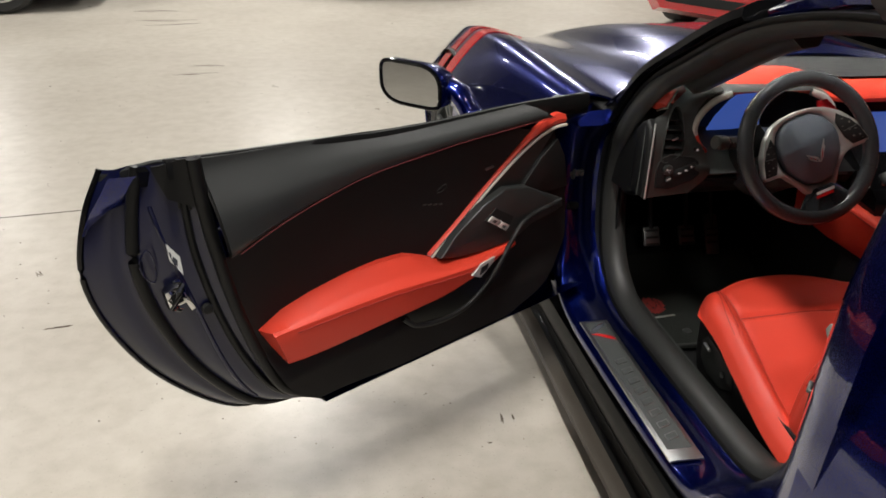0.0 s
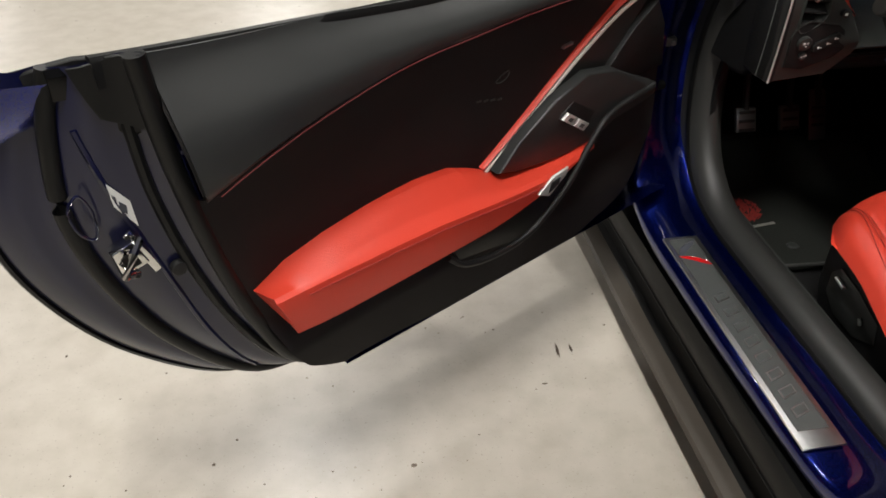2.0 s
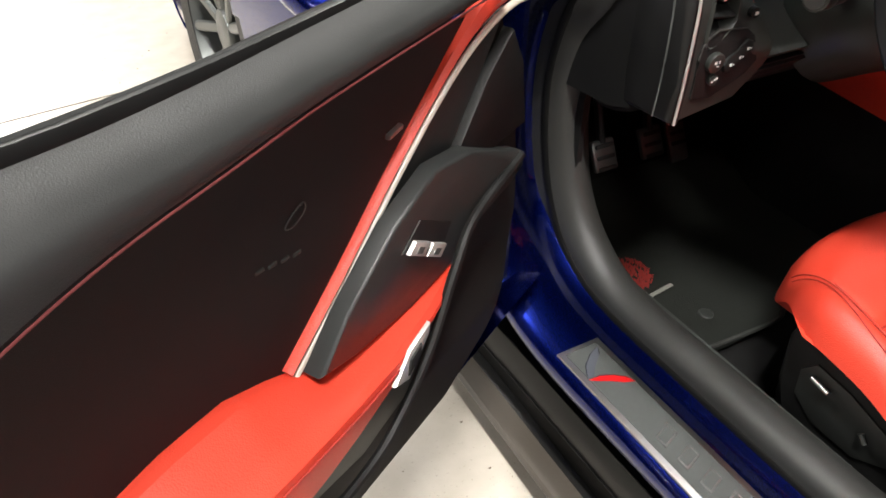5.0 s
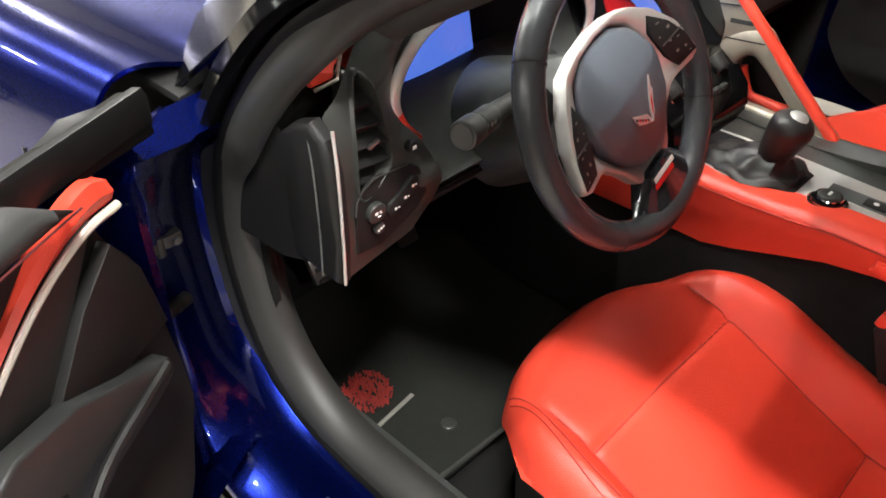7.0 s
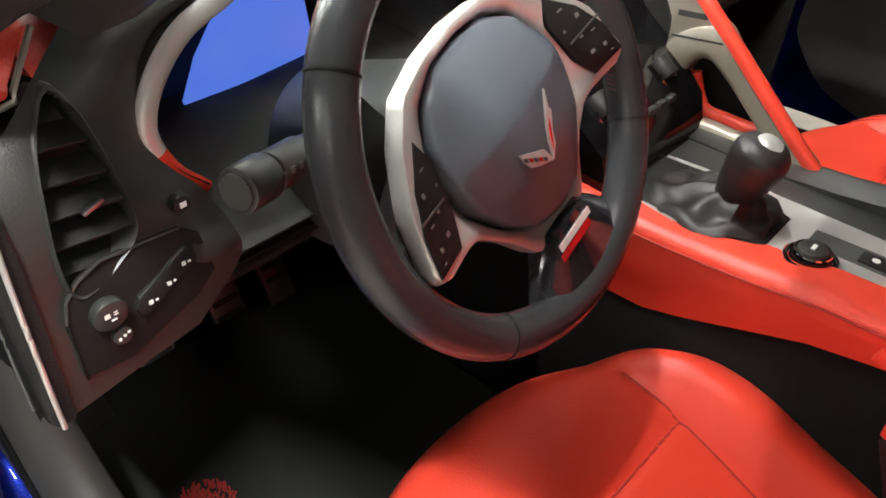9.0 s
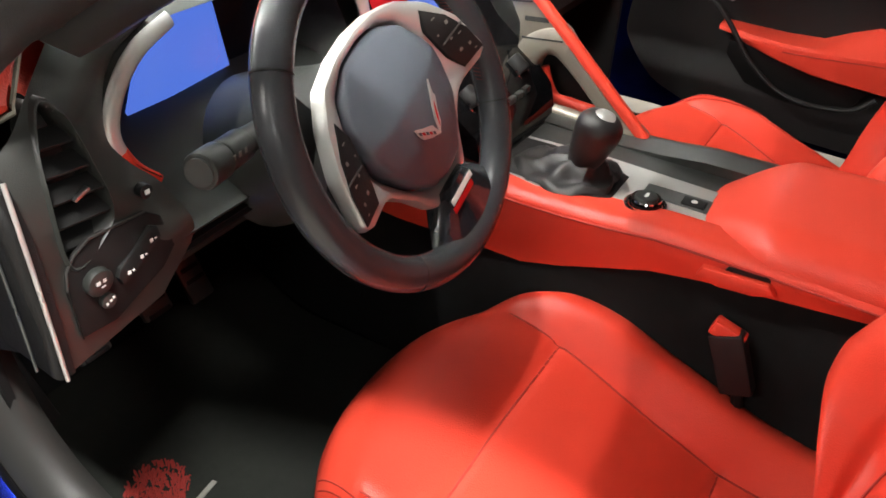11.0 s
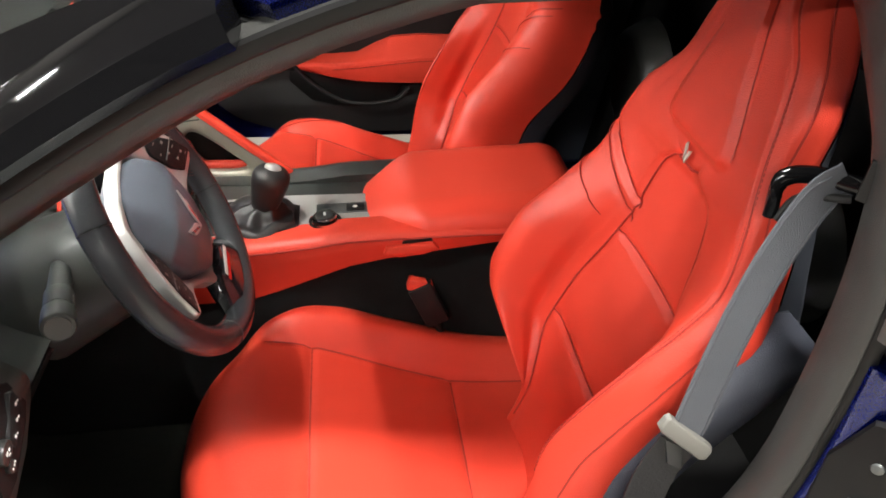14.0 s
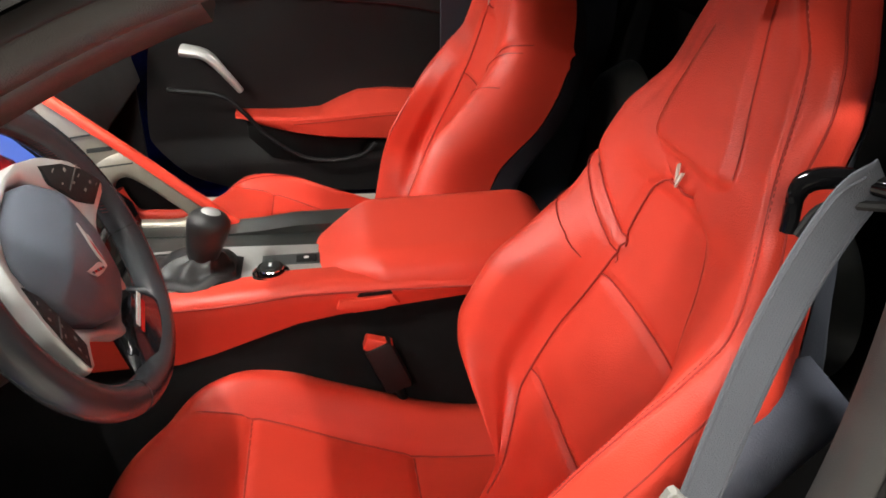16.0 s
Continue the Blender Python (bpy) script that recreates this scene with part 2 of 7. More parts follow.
def tube(bm, path, r, n=10, closed=False, flat=1.0, up=(0, 0, 1)):
    """A round or flattened bar along a path; r may be a function of 0..1."""
    P = [Vector(p) for p in path]
    rows, up = [], Vector(up)
    for i, p in enumerate(P):
        a = P[(i - 1) % len(P)] if closed else P[max(i - 1, 0)]
        b = P[(i + 1) % len(P)] if closed else P[min(i + 1, len(P) - 1)]
        d = (b - a).normalized()
        s = d.cross(up)
        s = s.normalized() if s.length > 1e-4 else Vector((1, 0, 0))
        w = s.cross(d).normalized()
        q = r(i / (len(P) - 1)) if callable(r) else r
        rows.append([p + s * (q * math.cos(k * math.tau / n)) + w * (q * flat * math.sin(k * math.tau / n)) for k in range(n)])
    return rings(bm, rows, True, closed)


def sheet(bm, nu, nv, f, thick=0.0):
    """A surface f(u, v) with u, v in 0..1, with a thickness if wanted."""
    V = [[bm.verts.new(f(i / nu, j / nv)) for j in range(nv + 1)] for i in range(nu + 1)]
    faces = [bm.faces.new((V[i][j], V[i + 1][j], V[i + 1][j + 1], V[i][j + 1])) for i in range(nu) for j in range(nv)]
    if thick:
        bmesh.ops.recalc_face_normals(bm, faces=faces)
        bmesh.ops.solidify(bm, geom=faces, thickness=thick)
    return bm


def thicken(bm, t):
    """Gives an open skin an inner face and edge walls."""
    bm.normal_update()
    faces = bm.faces[:]
    rim = [e for e in bm.edges if len(e.link_faces) == 1]
    inner = {v: bm.verts.new(v.co - v.normal * t) for v in bm.verts[:]}
    for f in faces:
        bm.faces.new([inner[v] for v in reversed(f.verts)])
    for e in rim:
        a, b = e.verts
        bm.faces.new((a, b, inner[b], inner[a]))
    return bm


def slab(bm, outline, place, depth, bevel=0.0, seg=2):
    """A plate with an outline of (a, b), thickness depth, laid by place(a, b, c)."""
    lo = [bm.verts.new(place(a, b, 0)) for a, b in outline]
    hi = [bm.verts.new(place(a, b, depth)) for a, b in outline]
    n = len(outline)
    top = bm.faces.new(hi)
    bm.faces.new(lo[::-1])
    for i in range(n):
        bm.faces.new((lo[i], lo[(i + 1) % n], hi[(i + 1) % n], hi[i]))
    if bevel:
        bmesh.ops.bevel(bm, geom=list(top.edges), offset=bevel, segments=seg, affect="EDGES", profile=0.5)
    return bm


def box(bm, c, size, bevel=0.0, rot=None, seg=2):
    m = Matrix.Translation(c) @ (rot.to_4x4() if rot else Matrix()) @ Matrix.Diagonal((*size, 1))
    b2 = bmesh.new()
    bmesh.ops.create_cube(b2, size=1, matrix=m)
    if bevel:
        bmesh.ops.bevel(b2, geom=b2.edges[:], offset=bevel, segments=seg, affect="EDGES", profile=0.5)
    return join(bm, b2)


def join(bm, other):
    made = {v: bm.verts.new(v.co) for v in other.verts}
    for f in other.faces:
        bm.faces.new([made[v] for v in f.verts])
    other.free()
    return bm


def drum(bm, a, b, r0, r1=None, n=24, bevel=0.0):
    """A round bar from a to b."""
    a, b = Vector(a), Vector(b)
    d = (b - a)
    m = Matrix.Translation((a + b) / 2) @ d.to_track_quat("Z", "Y").to_matrix().to_4x4()
    b2 = bmesh.new()
    bmesh.ops.create_cone(b2, cap_ends=True, segments=n, radius1=r0, radius2=r0 if r1 is None else r1, depth=d.length, matrix=m)
    if bevel:
        es = [e for e in b2.edges if len(e.link_faces) == 2 and any(len(f.verts) > 4 for f in e.link_faces)]
        bmesh.ops.bevel(b2, geom=es, offset=bevel, segments=2, affect="EDGES", profile=0.5)
    return join(bm, b2)


B = bmesh.new


# ---------------------------------------------------------------- showroom
def structure(name, bm, mat, label, category):
    return tagged(part(name, bm, mat, smooth=False), label, category, kind="structure")


bm = box(B(), (0, 2, -0.05), (24, 30, 0.10))
structure("floor", bm, M_FLOOR, "sealed beige concrete showroom floor with specks", "floor")
bm = B()
a, b = Vector((-2.45, 1.525, 0)), Vector((-0.97, 1.717, 0))
d = (b - a).normalized()
box(bm, (a + b) / 2 + Vector((0, 0, 0.0006)), (16, 0.006, 0.0012), rot=d.to_track_quat("X", "Z").to_matrix())
structure("floor_joint_line", bm, M_JOINT, "thin dark sawn joint in the concrete floor", "floor joint")
bm = box(B(), (0, 2, 4.45), (24, 30, 0.1))
structure("ceiling", bm, M_CEIL, "plain dark grey showroom ceiling", "ceiling")
for nm, c, s in (("wall_north", (0, 17.1, 2.2), (24.4, 0.2, 4.4)), ("wall_south", (0, -13.1, 2.2), (24.4, 0.2, 4.4)),
                 ("wall_east", (12.1, 2, 2.2), (0.2, 30, 4.4)), ("wall_west", (-12.1, 2, 2.2), (0.2, 30, 4.4))):
    structure(nm, box(B(), c, s), M_WALL if nm == "wall_north" else M_WALLDARK, "plain cream painted showroom wall" if nm == "wall_north" else "plain dark grey showroom wall", "wall")

fixture = thing("ceiling_light", (0, 0, LAMP_Z), "white fluorescent tube fixture under the ceiling", "ceiling light", "ceiling lights")
bm = B()
rings(bm, [[(x, y, LAMP_Z + z) for x, z in ((-0.11, 0.0), (-0.09, 0.05), (0.09, 0.05), (0.11, 0.0), (0.10, 0.0), (0.0, 0.02), (-0.10, 0.0))] for y in (-0.64, 0.64)])
part("housing", bm, M_WALL, fixture)
for sx in (-0.045, 0.045):
    part("tube", drum(B(), (sx, -0.6, LAMP_Z - 0.01), (sx, 0.6, LAMP_Z - 0.01), 0.018, n=12), M_TUBE, fixture)
for sy in (-0.5, 0.5):
    part("hanger", drum(B(), (0, sy, LAMP_Z + 0.05), (0, sy, 4.4), 0.004, n=6), M_CHROME, fixture)
for i, (lx, ly, _) in enumerate(LAMPS):
    if i == 0:
        fixture.matrix_basis = Matrix.Translation((lx, ly, LAMP_Z))
    else:
        copy_thing(fixture, Matrix.Translation((lx, ly, LAMP_Z)))

bay = thing("high_bay_light", HIGH_BAY, "round white high-bay lamp hanging under the ceiling", "ceiling light")
part("reflector", rings(B(), [[HIGH_BAY + Vector((q * math.cos(t), q * math.sin(t), z)) for t in [k * math.tau / 36 for k in range(36)]] for q, z in ((0.15, 0.0), (0.155, 0.004), (0.11, 0.12), (0.05, 0.17), (0.045, 0.165), (0.10, 0.11), (0.145, 0.0))], cap=False), M_WALL, bay)
part("lamp_disc", drum(B(), HIGH_BAY + Vector((0, 0, 0.01)), HIGH_BAY + Vector((0, 0, 0.03)), 0.065, n=32), M_TUBE, bay)
part("hanger", drum(B(), HIGH_BAY + Vector((0, 0, 0.16)), Vector((HIGH_BAY.x, HIGH_BAY.y, 4.4)), 0.008, n=8), M_CHROME, bay)

# grit lying on the floor
rng = random.Random(5)
bm = B()
for k in range(420):
    x, y = rng.uniform(-3.6, -0.75), rng.uniform(-1.0, 4.0)
    if k < 70:
        x, y = rng.uniform(-1.9, -0.88), rng.uniform(-0.65, 0.45)
    s = rng.uniform(0.0009, 0.0034) * (2.2 if rng.random() < 0.10 else 1)
    t = rng.uniform(0, math.tau)
    q = rng.uniform(0.25, 0.9)
    pts = [(x + s * math.cos(t + a) * (1 if i % 2 else 0.7), y + s * q * math.sin(t + a)) for i, a in enumerate([j * math.tau / 6 for j in range(6)])]
    slab(bm, pts, lambda a, b, c: (a, b, c), 0.0012)
tagged(part("floor_grit", bm, M_SPECK, smooth=False), "dark grit and crumbs scattered on the concrete", "grit", kind="stuff")
bm = B()
for x, y, s, t in ((-2.32, 0.99, 0.05, 1.1), (-2.15, 0.62, 0.06, -0.1), (-1.98, 4.1, 0.16, 0.2), (-2.1, 3.85, 0.22, 0.1), (-2.7, 6.4, 0.30, 0.2), (-2.5, 5.9, 0.35, 0.1), (-2.4, 5.7, 0.3, 0.0), (-0.93, -0.02, 0.03, 1.6), (-0.90, -0.02, 0.02, 1.5)):
    for j in range(4):
        o = rng.uniform(-0.4, 0.4) * s
        tt = t + rng.uniform(-0.2, 0.2)
        c, sn = math.cos(tt), math.sin(tt)
        ln, wd = s * rng.uniform(0.3, 0.7), 0.002 + s * 0.012
        pts = [(x + o * c - k * c * ln - w * sn * wd, y + o * 0.3 + k * sn * ln + w * c * wd) for k, w in ((-1, -0.2), (0, -1), (1, -0.1), (0.8, 0.3), (-0.2, 1), (-0.9, 0.4))]
        slab(bm, pts, lambda a, b, c: (a, b, c), 0.0008)
tagged(part("scuff_mark", bm, M_SPECK, smooth=False), "thin dark scuffs and scratches on the concrete", "scuff", kind="stuff")


# ---------------------------------------------------------------- the blue car: body
car = thing("sports_car", (XC, 0, 0), "blue two-seat sports car with red leather cabin and open driver's door", "car")


def mirror_x(p):
    return Vector((2 * XC - p[0], p[1], p[2]))


# opening of the driver's door: a closed path in the side plane (y, z)
LOOP = curve([(-0.585, -0.60, 0.288), (-0.595, -0.40, 0.283), (-0.60, -0.15, 0.283), (-0.60, 0.02, 0.285), (-0.60, 0.115, 0.315), (-0.60, 0.175, 0.39), (-0.60, 0.205, 0.50),
              (-0.605, 0.195, 0.61), (-0.61, 0.140, 0.725), (-0.60, 0.035, 0.850), (-0.585, -0.10, 0.938), (-0.575, -0.27, 1.028), (-0.56, -0.44, 1.078), (-0.55, -0.62, 1.100),
              (-0.565, -0.738, 1.088), (-0.595, -0.778, 1.01), (-0.625, -0.780, 0.88), (-0.63, -0.770, 0.72), (-0.62, -0.748, 0.56), (-0.60, -0.690, 0.40)], 6, True)


def loop_frame(i):
    a, b = LOOP[i - 1], LOOP[(i + 1) % len(LOOP)]
    d = (b - a).normalized()
    out = Vector((0, d.z, -d.y))
    if out.dot(LOOP[i] - Vector((0, -0.28, 0.68))) < 0:
        out = -out
    return LOOP[i], out.normalized()


def jamb(bm, profile, keep=None, side=0):
    """Sweeps a profile of (x offset, outward) round the opening; keep(p) picks a stretch."""
    rows = []
    for i in range(len(LOOP)):
        p, o = loop_frame(i)
        prof = profile(p) if callable(profile) else profile
        rows.append((p, [p + Vector((dx, 0, 0)) + o * r for dx, r in prof]))
    if side:
        rows = [(p, [mirror_x(q) for q in row]) for p, row in rows]
    if keep is None:
        return rings(bm, [r for _, r in rows], True, True)
    n = len(rows)
    ks = [keep(p) for p, _ in rows]
    start = next(i for i in range(n) if ks[i] and not ks[i - 1])
    run = []
    for j in range(n):
        if not ks[(start + j) % n]:
            break
        run.append(rows[(start + j) % n][1])
    return rings(bm, run)


def rearness(p):
    return step(-0.52, -0.66, p.y) * step(1.02, 0.90, p.z) * step(0.30, 0.40, p.z)


def foreness(p):
    return step(0.06, 0.17, p.y) * step(0.30, 0.42, p.z) * step(0.74, 0.66, p.z)


def blend(a, b, k):
    return [(p + (r - p) * k, q + (s - q) * k) for (p, q), (r, s) in zip(a, b)]


def TRIMP(p):
    k = 0.010 * step(0.02, 0.12, p.y) + 0.003
    up = step(0.80, 0.93, p.z) * step(-0.70, -0.55, p.y)
    usual = [(0.044 + 0.05 * up, 0.016), (0.034 + 0.05 * up, -0.010 - k), (0.012, -0.014 - k), (-0.015, -0.010 - 0.5 * k), (-0.020, 0.000), (-0.022, 0.014), (0.0, 0.022), (0.045, 0.022)]
    front = [(0.044, 0.030), (0.034, -0.018), (0.012, -0.024), (-0.015, -0.012), (-0.026, 0.028), (-0.028, 0.044), (0.0, 0.050), (0.045, 0.050)]
    usual = blend(usual, front, foreness(p))
    foot = [(0.004, 0.018), (0.004, -0.016), (-0.002, -0.028), (-0.012, -0.032), (-0.024, -0.020), (-0.026, 0.010), (-0.008, 0.022), (0.010, 0.022)]
    usual = blend(usual, foot, step(-0.06, 0.03, p.y) * step(0.64, 0.74, p.z))
    rear = [(0.030, 0.030), (0.028, 0.004), (0.018, -0.006), (-0.006, -0.006), (-0.024, 0.002), (-0.026, 0.012), (0.0, 0.030), (0.030, 0.034)]
    return blend(usual, rear, rearness(p))


def JAMBP(p):
    """Painted sill, flaring into the lock post at the rear."""
    flat = [(-0.018, 0.010), (-0.036, 0.017), (-0.056, 0.016), (-0.064, 0.012), (-0.142, 0.012), (-0.153, 0.016), (-0.157, 0.024), (-0.148, 0.050), (-0.02, 0.060)]
    post = [(-0.024, 0.040), (-0.038, 0.044), (-0.052, 0.034), (-0.068, 0.022), (-0.118, -0.004), (-0.134, -0.002), (-0.150, 0.020), (-0.158, 0.080), (-0.02, 0.110)]
    flat = blend(flat, post, foreness(p))
    flared = [(-0.020, 0.010), (-0.034, 0.012), (-0.050, 0.026), (-0.062, 0.044), (-0.140, 0.112), (-0.166, 0.130), (-0.186, 0.160), (-0.190, 0.210), (-0.02, 0.210)]
    return blend(flat, flared, step(0.30, 0.52, p.z) if p.y < -0.4 else 0.0)


for side in (0, 1):
    part("door_frame_trim", jamb(B(), TRIMP, None, side), M_TRIM, car, "charcoal grey plastic trim round the door opening", sharp=70)
    # blue jamb: sill, hinge post and lock post
    part("door_jamb", jamb(B(), JAMBP, lambda p: p.z < (0.80 if p.y < -0.3 else 0.74), side), M_BLACK if side else M_BLUE, car, "black passenger door posts" if side else "glossy blue painted sill and door posts", sharp=50)
    part("door_seal", jamb(B(), lambda p: blend([(-0.020, 0.010), (-0.023, 0.006), (-0.027, 0.009), (-0.027, 0.018), (-0.021, 0.020)], [(-0.020, 0.012), (-0.026, 0.006), (-0.031, 0.010), (-0.030, 0.020), (-0.022, 0.022)], rearness(p)), None, side), M_SEAL, car, "black rubber door seal", sharp=70)
    # gloss black pillar and roof rail outside the trim
    part("pillar_cover", jamb(B(), [(0.02, 0.022), (-0.040, 0.020), (-0.046, 0.028), (-0.040, 0.046), (-0.015, 0.056), (0.04, 0.060), (0.05, 0.030)], lambda p: p.z > 0.72 and p.y > -0.31, side), M_BLACKGLOSS, car, "gloss black windscreen pillar cover", sharp=35)
    part("lock_post_cover", jamb(B(), [(0.02, 0.016), (-0.030, 0.008), (-0.052, 0.016), (-0.078, 0.040), (-0.082, 0.060), (0.02, 0.070)], lambda p: p.z > 0.790 and p.y < -0.60, side), M_POST, car, "grey plastic lock post cover")
    part("post_skin", jamb(B(), [(-0.076, 0.046), (-0.141, 0.110), (-0.168, 0.128), (-0.188, 0.158), (-0.192, 0.210), (-0.060, 0.210)], lambda p: 0.74 < p.z < 1.04 and p.y < -0.60, side), M_BLUE, car, "glossy blue body side behind the lock post")

# soft lining of the windscreen pillar inside the trim
for side in (0, 1):
    part("pillar_lining", jamb(B(), [(0.030, -0.012), (0.052, -0.034), (0.085, -0.030), (0.110, 0.010), (0.100, 0.050), (0.040, 0.040)], lambda p: p.z > 0.872 and p.y > -0.33, side), M_DARK, car, "dark soft lining of the windscreen pillar", sharp=70)

# rocker below the sill, black skirt and a brown-grey strip added at its foot
for side in (0, 1):
    f = mirror_x if side else Vector
    rows = [[f((x, y, z)) for x, z in ((-0.62, 0.215), (-0.748, 0.215), (-0.754, 0.20), (-0.756, 0.165), (-0.75, 0.15), (-0.62, 0.15))] for y in (-0.95, -0.6, -0.2, 0.2, 0.55, 0.70)]
    part("rocker_panel", rings(B(), rows), M_SEAL, car, "black rocker below the sill")
    rows, lip = [], []
    for k in range(19):
        y = -1.0 + k * 1.75 / 18
        xo = table(y, [(-1.0, -0.760), (-0.42, -0.755), (-0.10, -0.753), (0.32, -0.745), (0.75, -0.745)])
        rows.append([f((x, y, z)) for x, z in ((-0.60, 0.16), (-0.758, 0.165), (xo + 0.024, 0.125), (xo + 0.020, 0.085), (xo + 0.006, 0.078), (xo + 0.004, 0.068), (-0.60, 0.068))])
        lip.append([f((x, y, z)) for x, z in ((xo + 0.014, 0.0785), (xo - 0.030, 0.076), (xo - 0.036, 0.070), (xo - 0.030, 0.064), (xo + 0.014, 0.062))])
    skirt = part("side_skirt", rings(B(), rows), M_SEAL, car, "black side skirt", sharp=30)
    part("skirt_foot_strip", rings(B(), lip), M_FOOTSTRIP, skirt, "brown-grey strip along the foot of the skirt", sharp=40)

# sill plate with its inlay and raised marks
plate = part("sill_plate", slab(B(), [(-0.7425, -0.014), (-0.7425, -0.532), (-0.671, -0.532), (-0.671, -0.014)], lambda a, b, c: (a, b, 0.2705 + c), 0.004, 0.001), M_ALU, car, "brushed aluminium sill plate")
part("inlay", slab(B(), [(-0.733, -0.022), (-0.733, -0.500), (-0.6805, -0.500), (-0.6805, -0.022)], lambda a, b, c: (a, b, 0.2745 + c), 0.0006), M_ALUDARK, plate, "dark brushed inlay")


on_plate = lambda a, b, c: (a, b, 0.2752 + c)
dark_blade = [(-0.735, -0.074), (-0.722, -0.052), (-0.702, -0.037), (-0.684, -0.030), (-0.691, -0.043), (-0.712, -0.060), (-0.727, -0.077)]
red_blade = [(-0.735, -0.075), (-0.716, -0.076), (-0.700, -0.083), (-0.686, -0.094), (-0.680, -0.107), (-0.695, -0.101), (-0.712, -0.089), (-0.727, -0.081)]
part("dark_blade", slab(B(), dark_blade, on_plate, 0.0009), M_INK, plate, smooth=False)
part("red_blade", slab(B(), red_blade, on_plate, 0.0009), M_REDDECAL, plate, smooth=False)
for blade in (dark_blade, red_blade):
    part("silver_edge", tube(B(), [on_plate(a, b, 0.0009) for a, b in blade[:5]], 0.0007, 5), M_CHROME, plate)


# raised lettering stands as plain slanted bars
for k in range(8):
    y = -0.180 - k * 0.038
    part("raised_bar", slab(B(), [(0.012, 0.014), (0.031, 0.014), (0.021, -0.014), (0.002, -0.014)], lambda a, b, c: (-0.707 - b, y - a, 0.2752 + c), 0.0010, 0.0003), M_ALU, plate, smooth=False)
    part("bar_face", slab(B(), [(0.0135, 0.0115), (0.027, 0.0115), (0.0195, -0.0115), (0.006, -0.0115)], lambda a, b, c: (-0.707 - b, y - a, 0.2763 + c), 0.0003), M_ALUDARK, plate, smooth=False)


# front body: hood and fenders as one shaped skin
STATIONS = [  # y, crest x, crest z, side x, hood centre z, valley z
    (0.25, 0.735, 0.785, 0.845, 0.800, 0.775), (0.45, 0.770, 0.802, 0.885, 0.815, 0.775), (0.75, 0.800, 0.815, 0.935, 0.815, 0.765), (1.05, 0.805, 0.795, 0.965, 0.795, 0.740),
    (1.35, 0.790, 0.755, 0.965, 0.755, 0.700), (1.65, 0.745, 0.695, 0.930, 0.695, 0.645), (1.95, 0.670, 0.610, 0.850, 0.615, 0.570), (2.20, 0.560, 0.515, 0.720, 0.515, 0.485), (2.38, 0.40, 0.42, 0.52, 0.41, 0.40)]


def station(y):
    return [table(y, [(s[0], s[k]) for s in STATIONS]) for k in range(1, 6)]


def skin(u, y):
    """u 0..1: hood centre to the bottom of the flank."""
    cx, cz, sx, hz, vz = station(y)
    pts = curve([(0, 0, hz), (0.17, 0, hz + 0.004), (0.30, 0, hz - 0.010), (0.44, 0, vz + 0.004), (0.56, 0, vz + 0.006), (cx - 0.10, 0, cz - 0.022), (cx, 0, cz), (cx + 0.055, 0, cz - 0.035),
                 (sx - 0.02, 0, cz - 0.16), (sx, 0, cz - 0.28), (sx - 0.012, 0, cz - 0.42), (sx - 0.03, 0, 0.22)], 6)
    t = u * (len(pts) - 1)
    i = min(int(t), len(pts) - 2)
    return pts[i].lerp(pts[i + 1], t - i), y


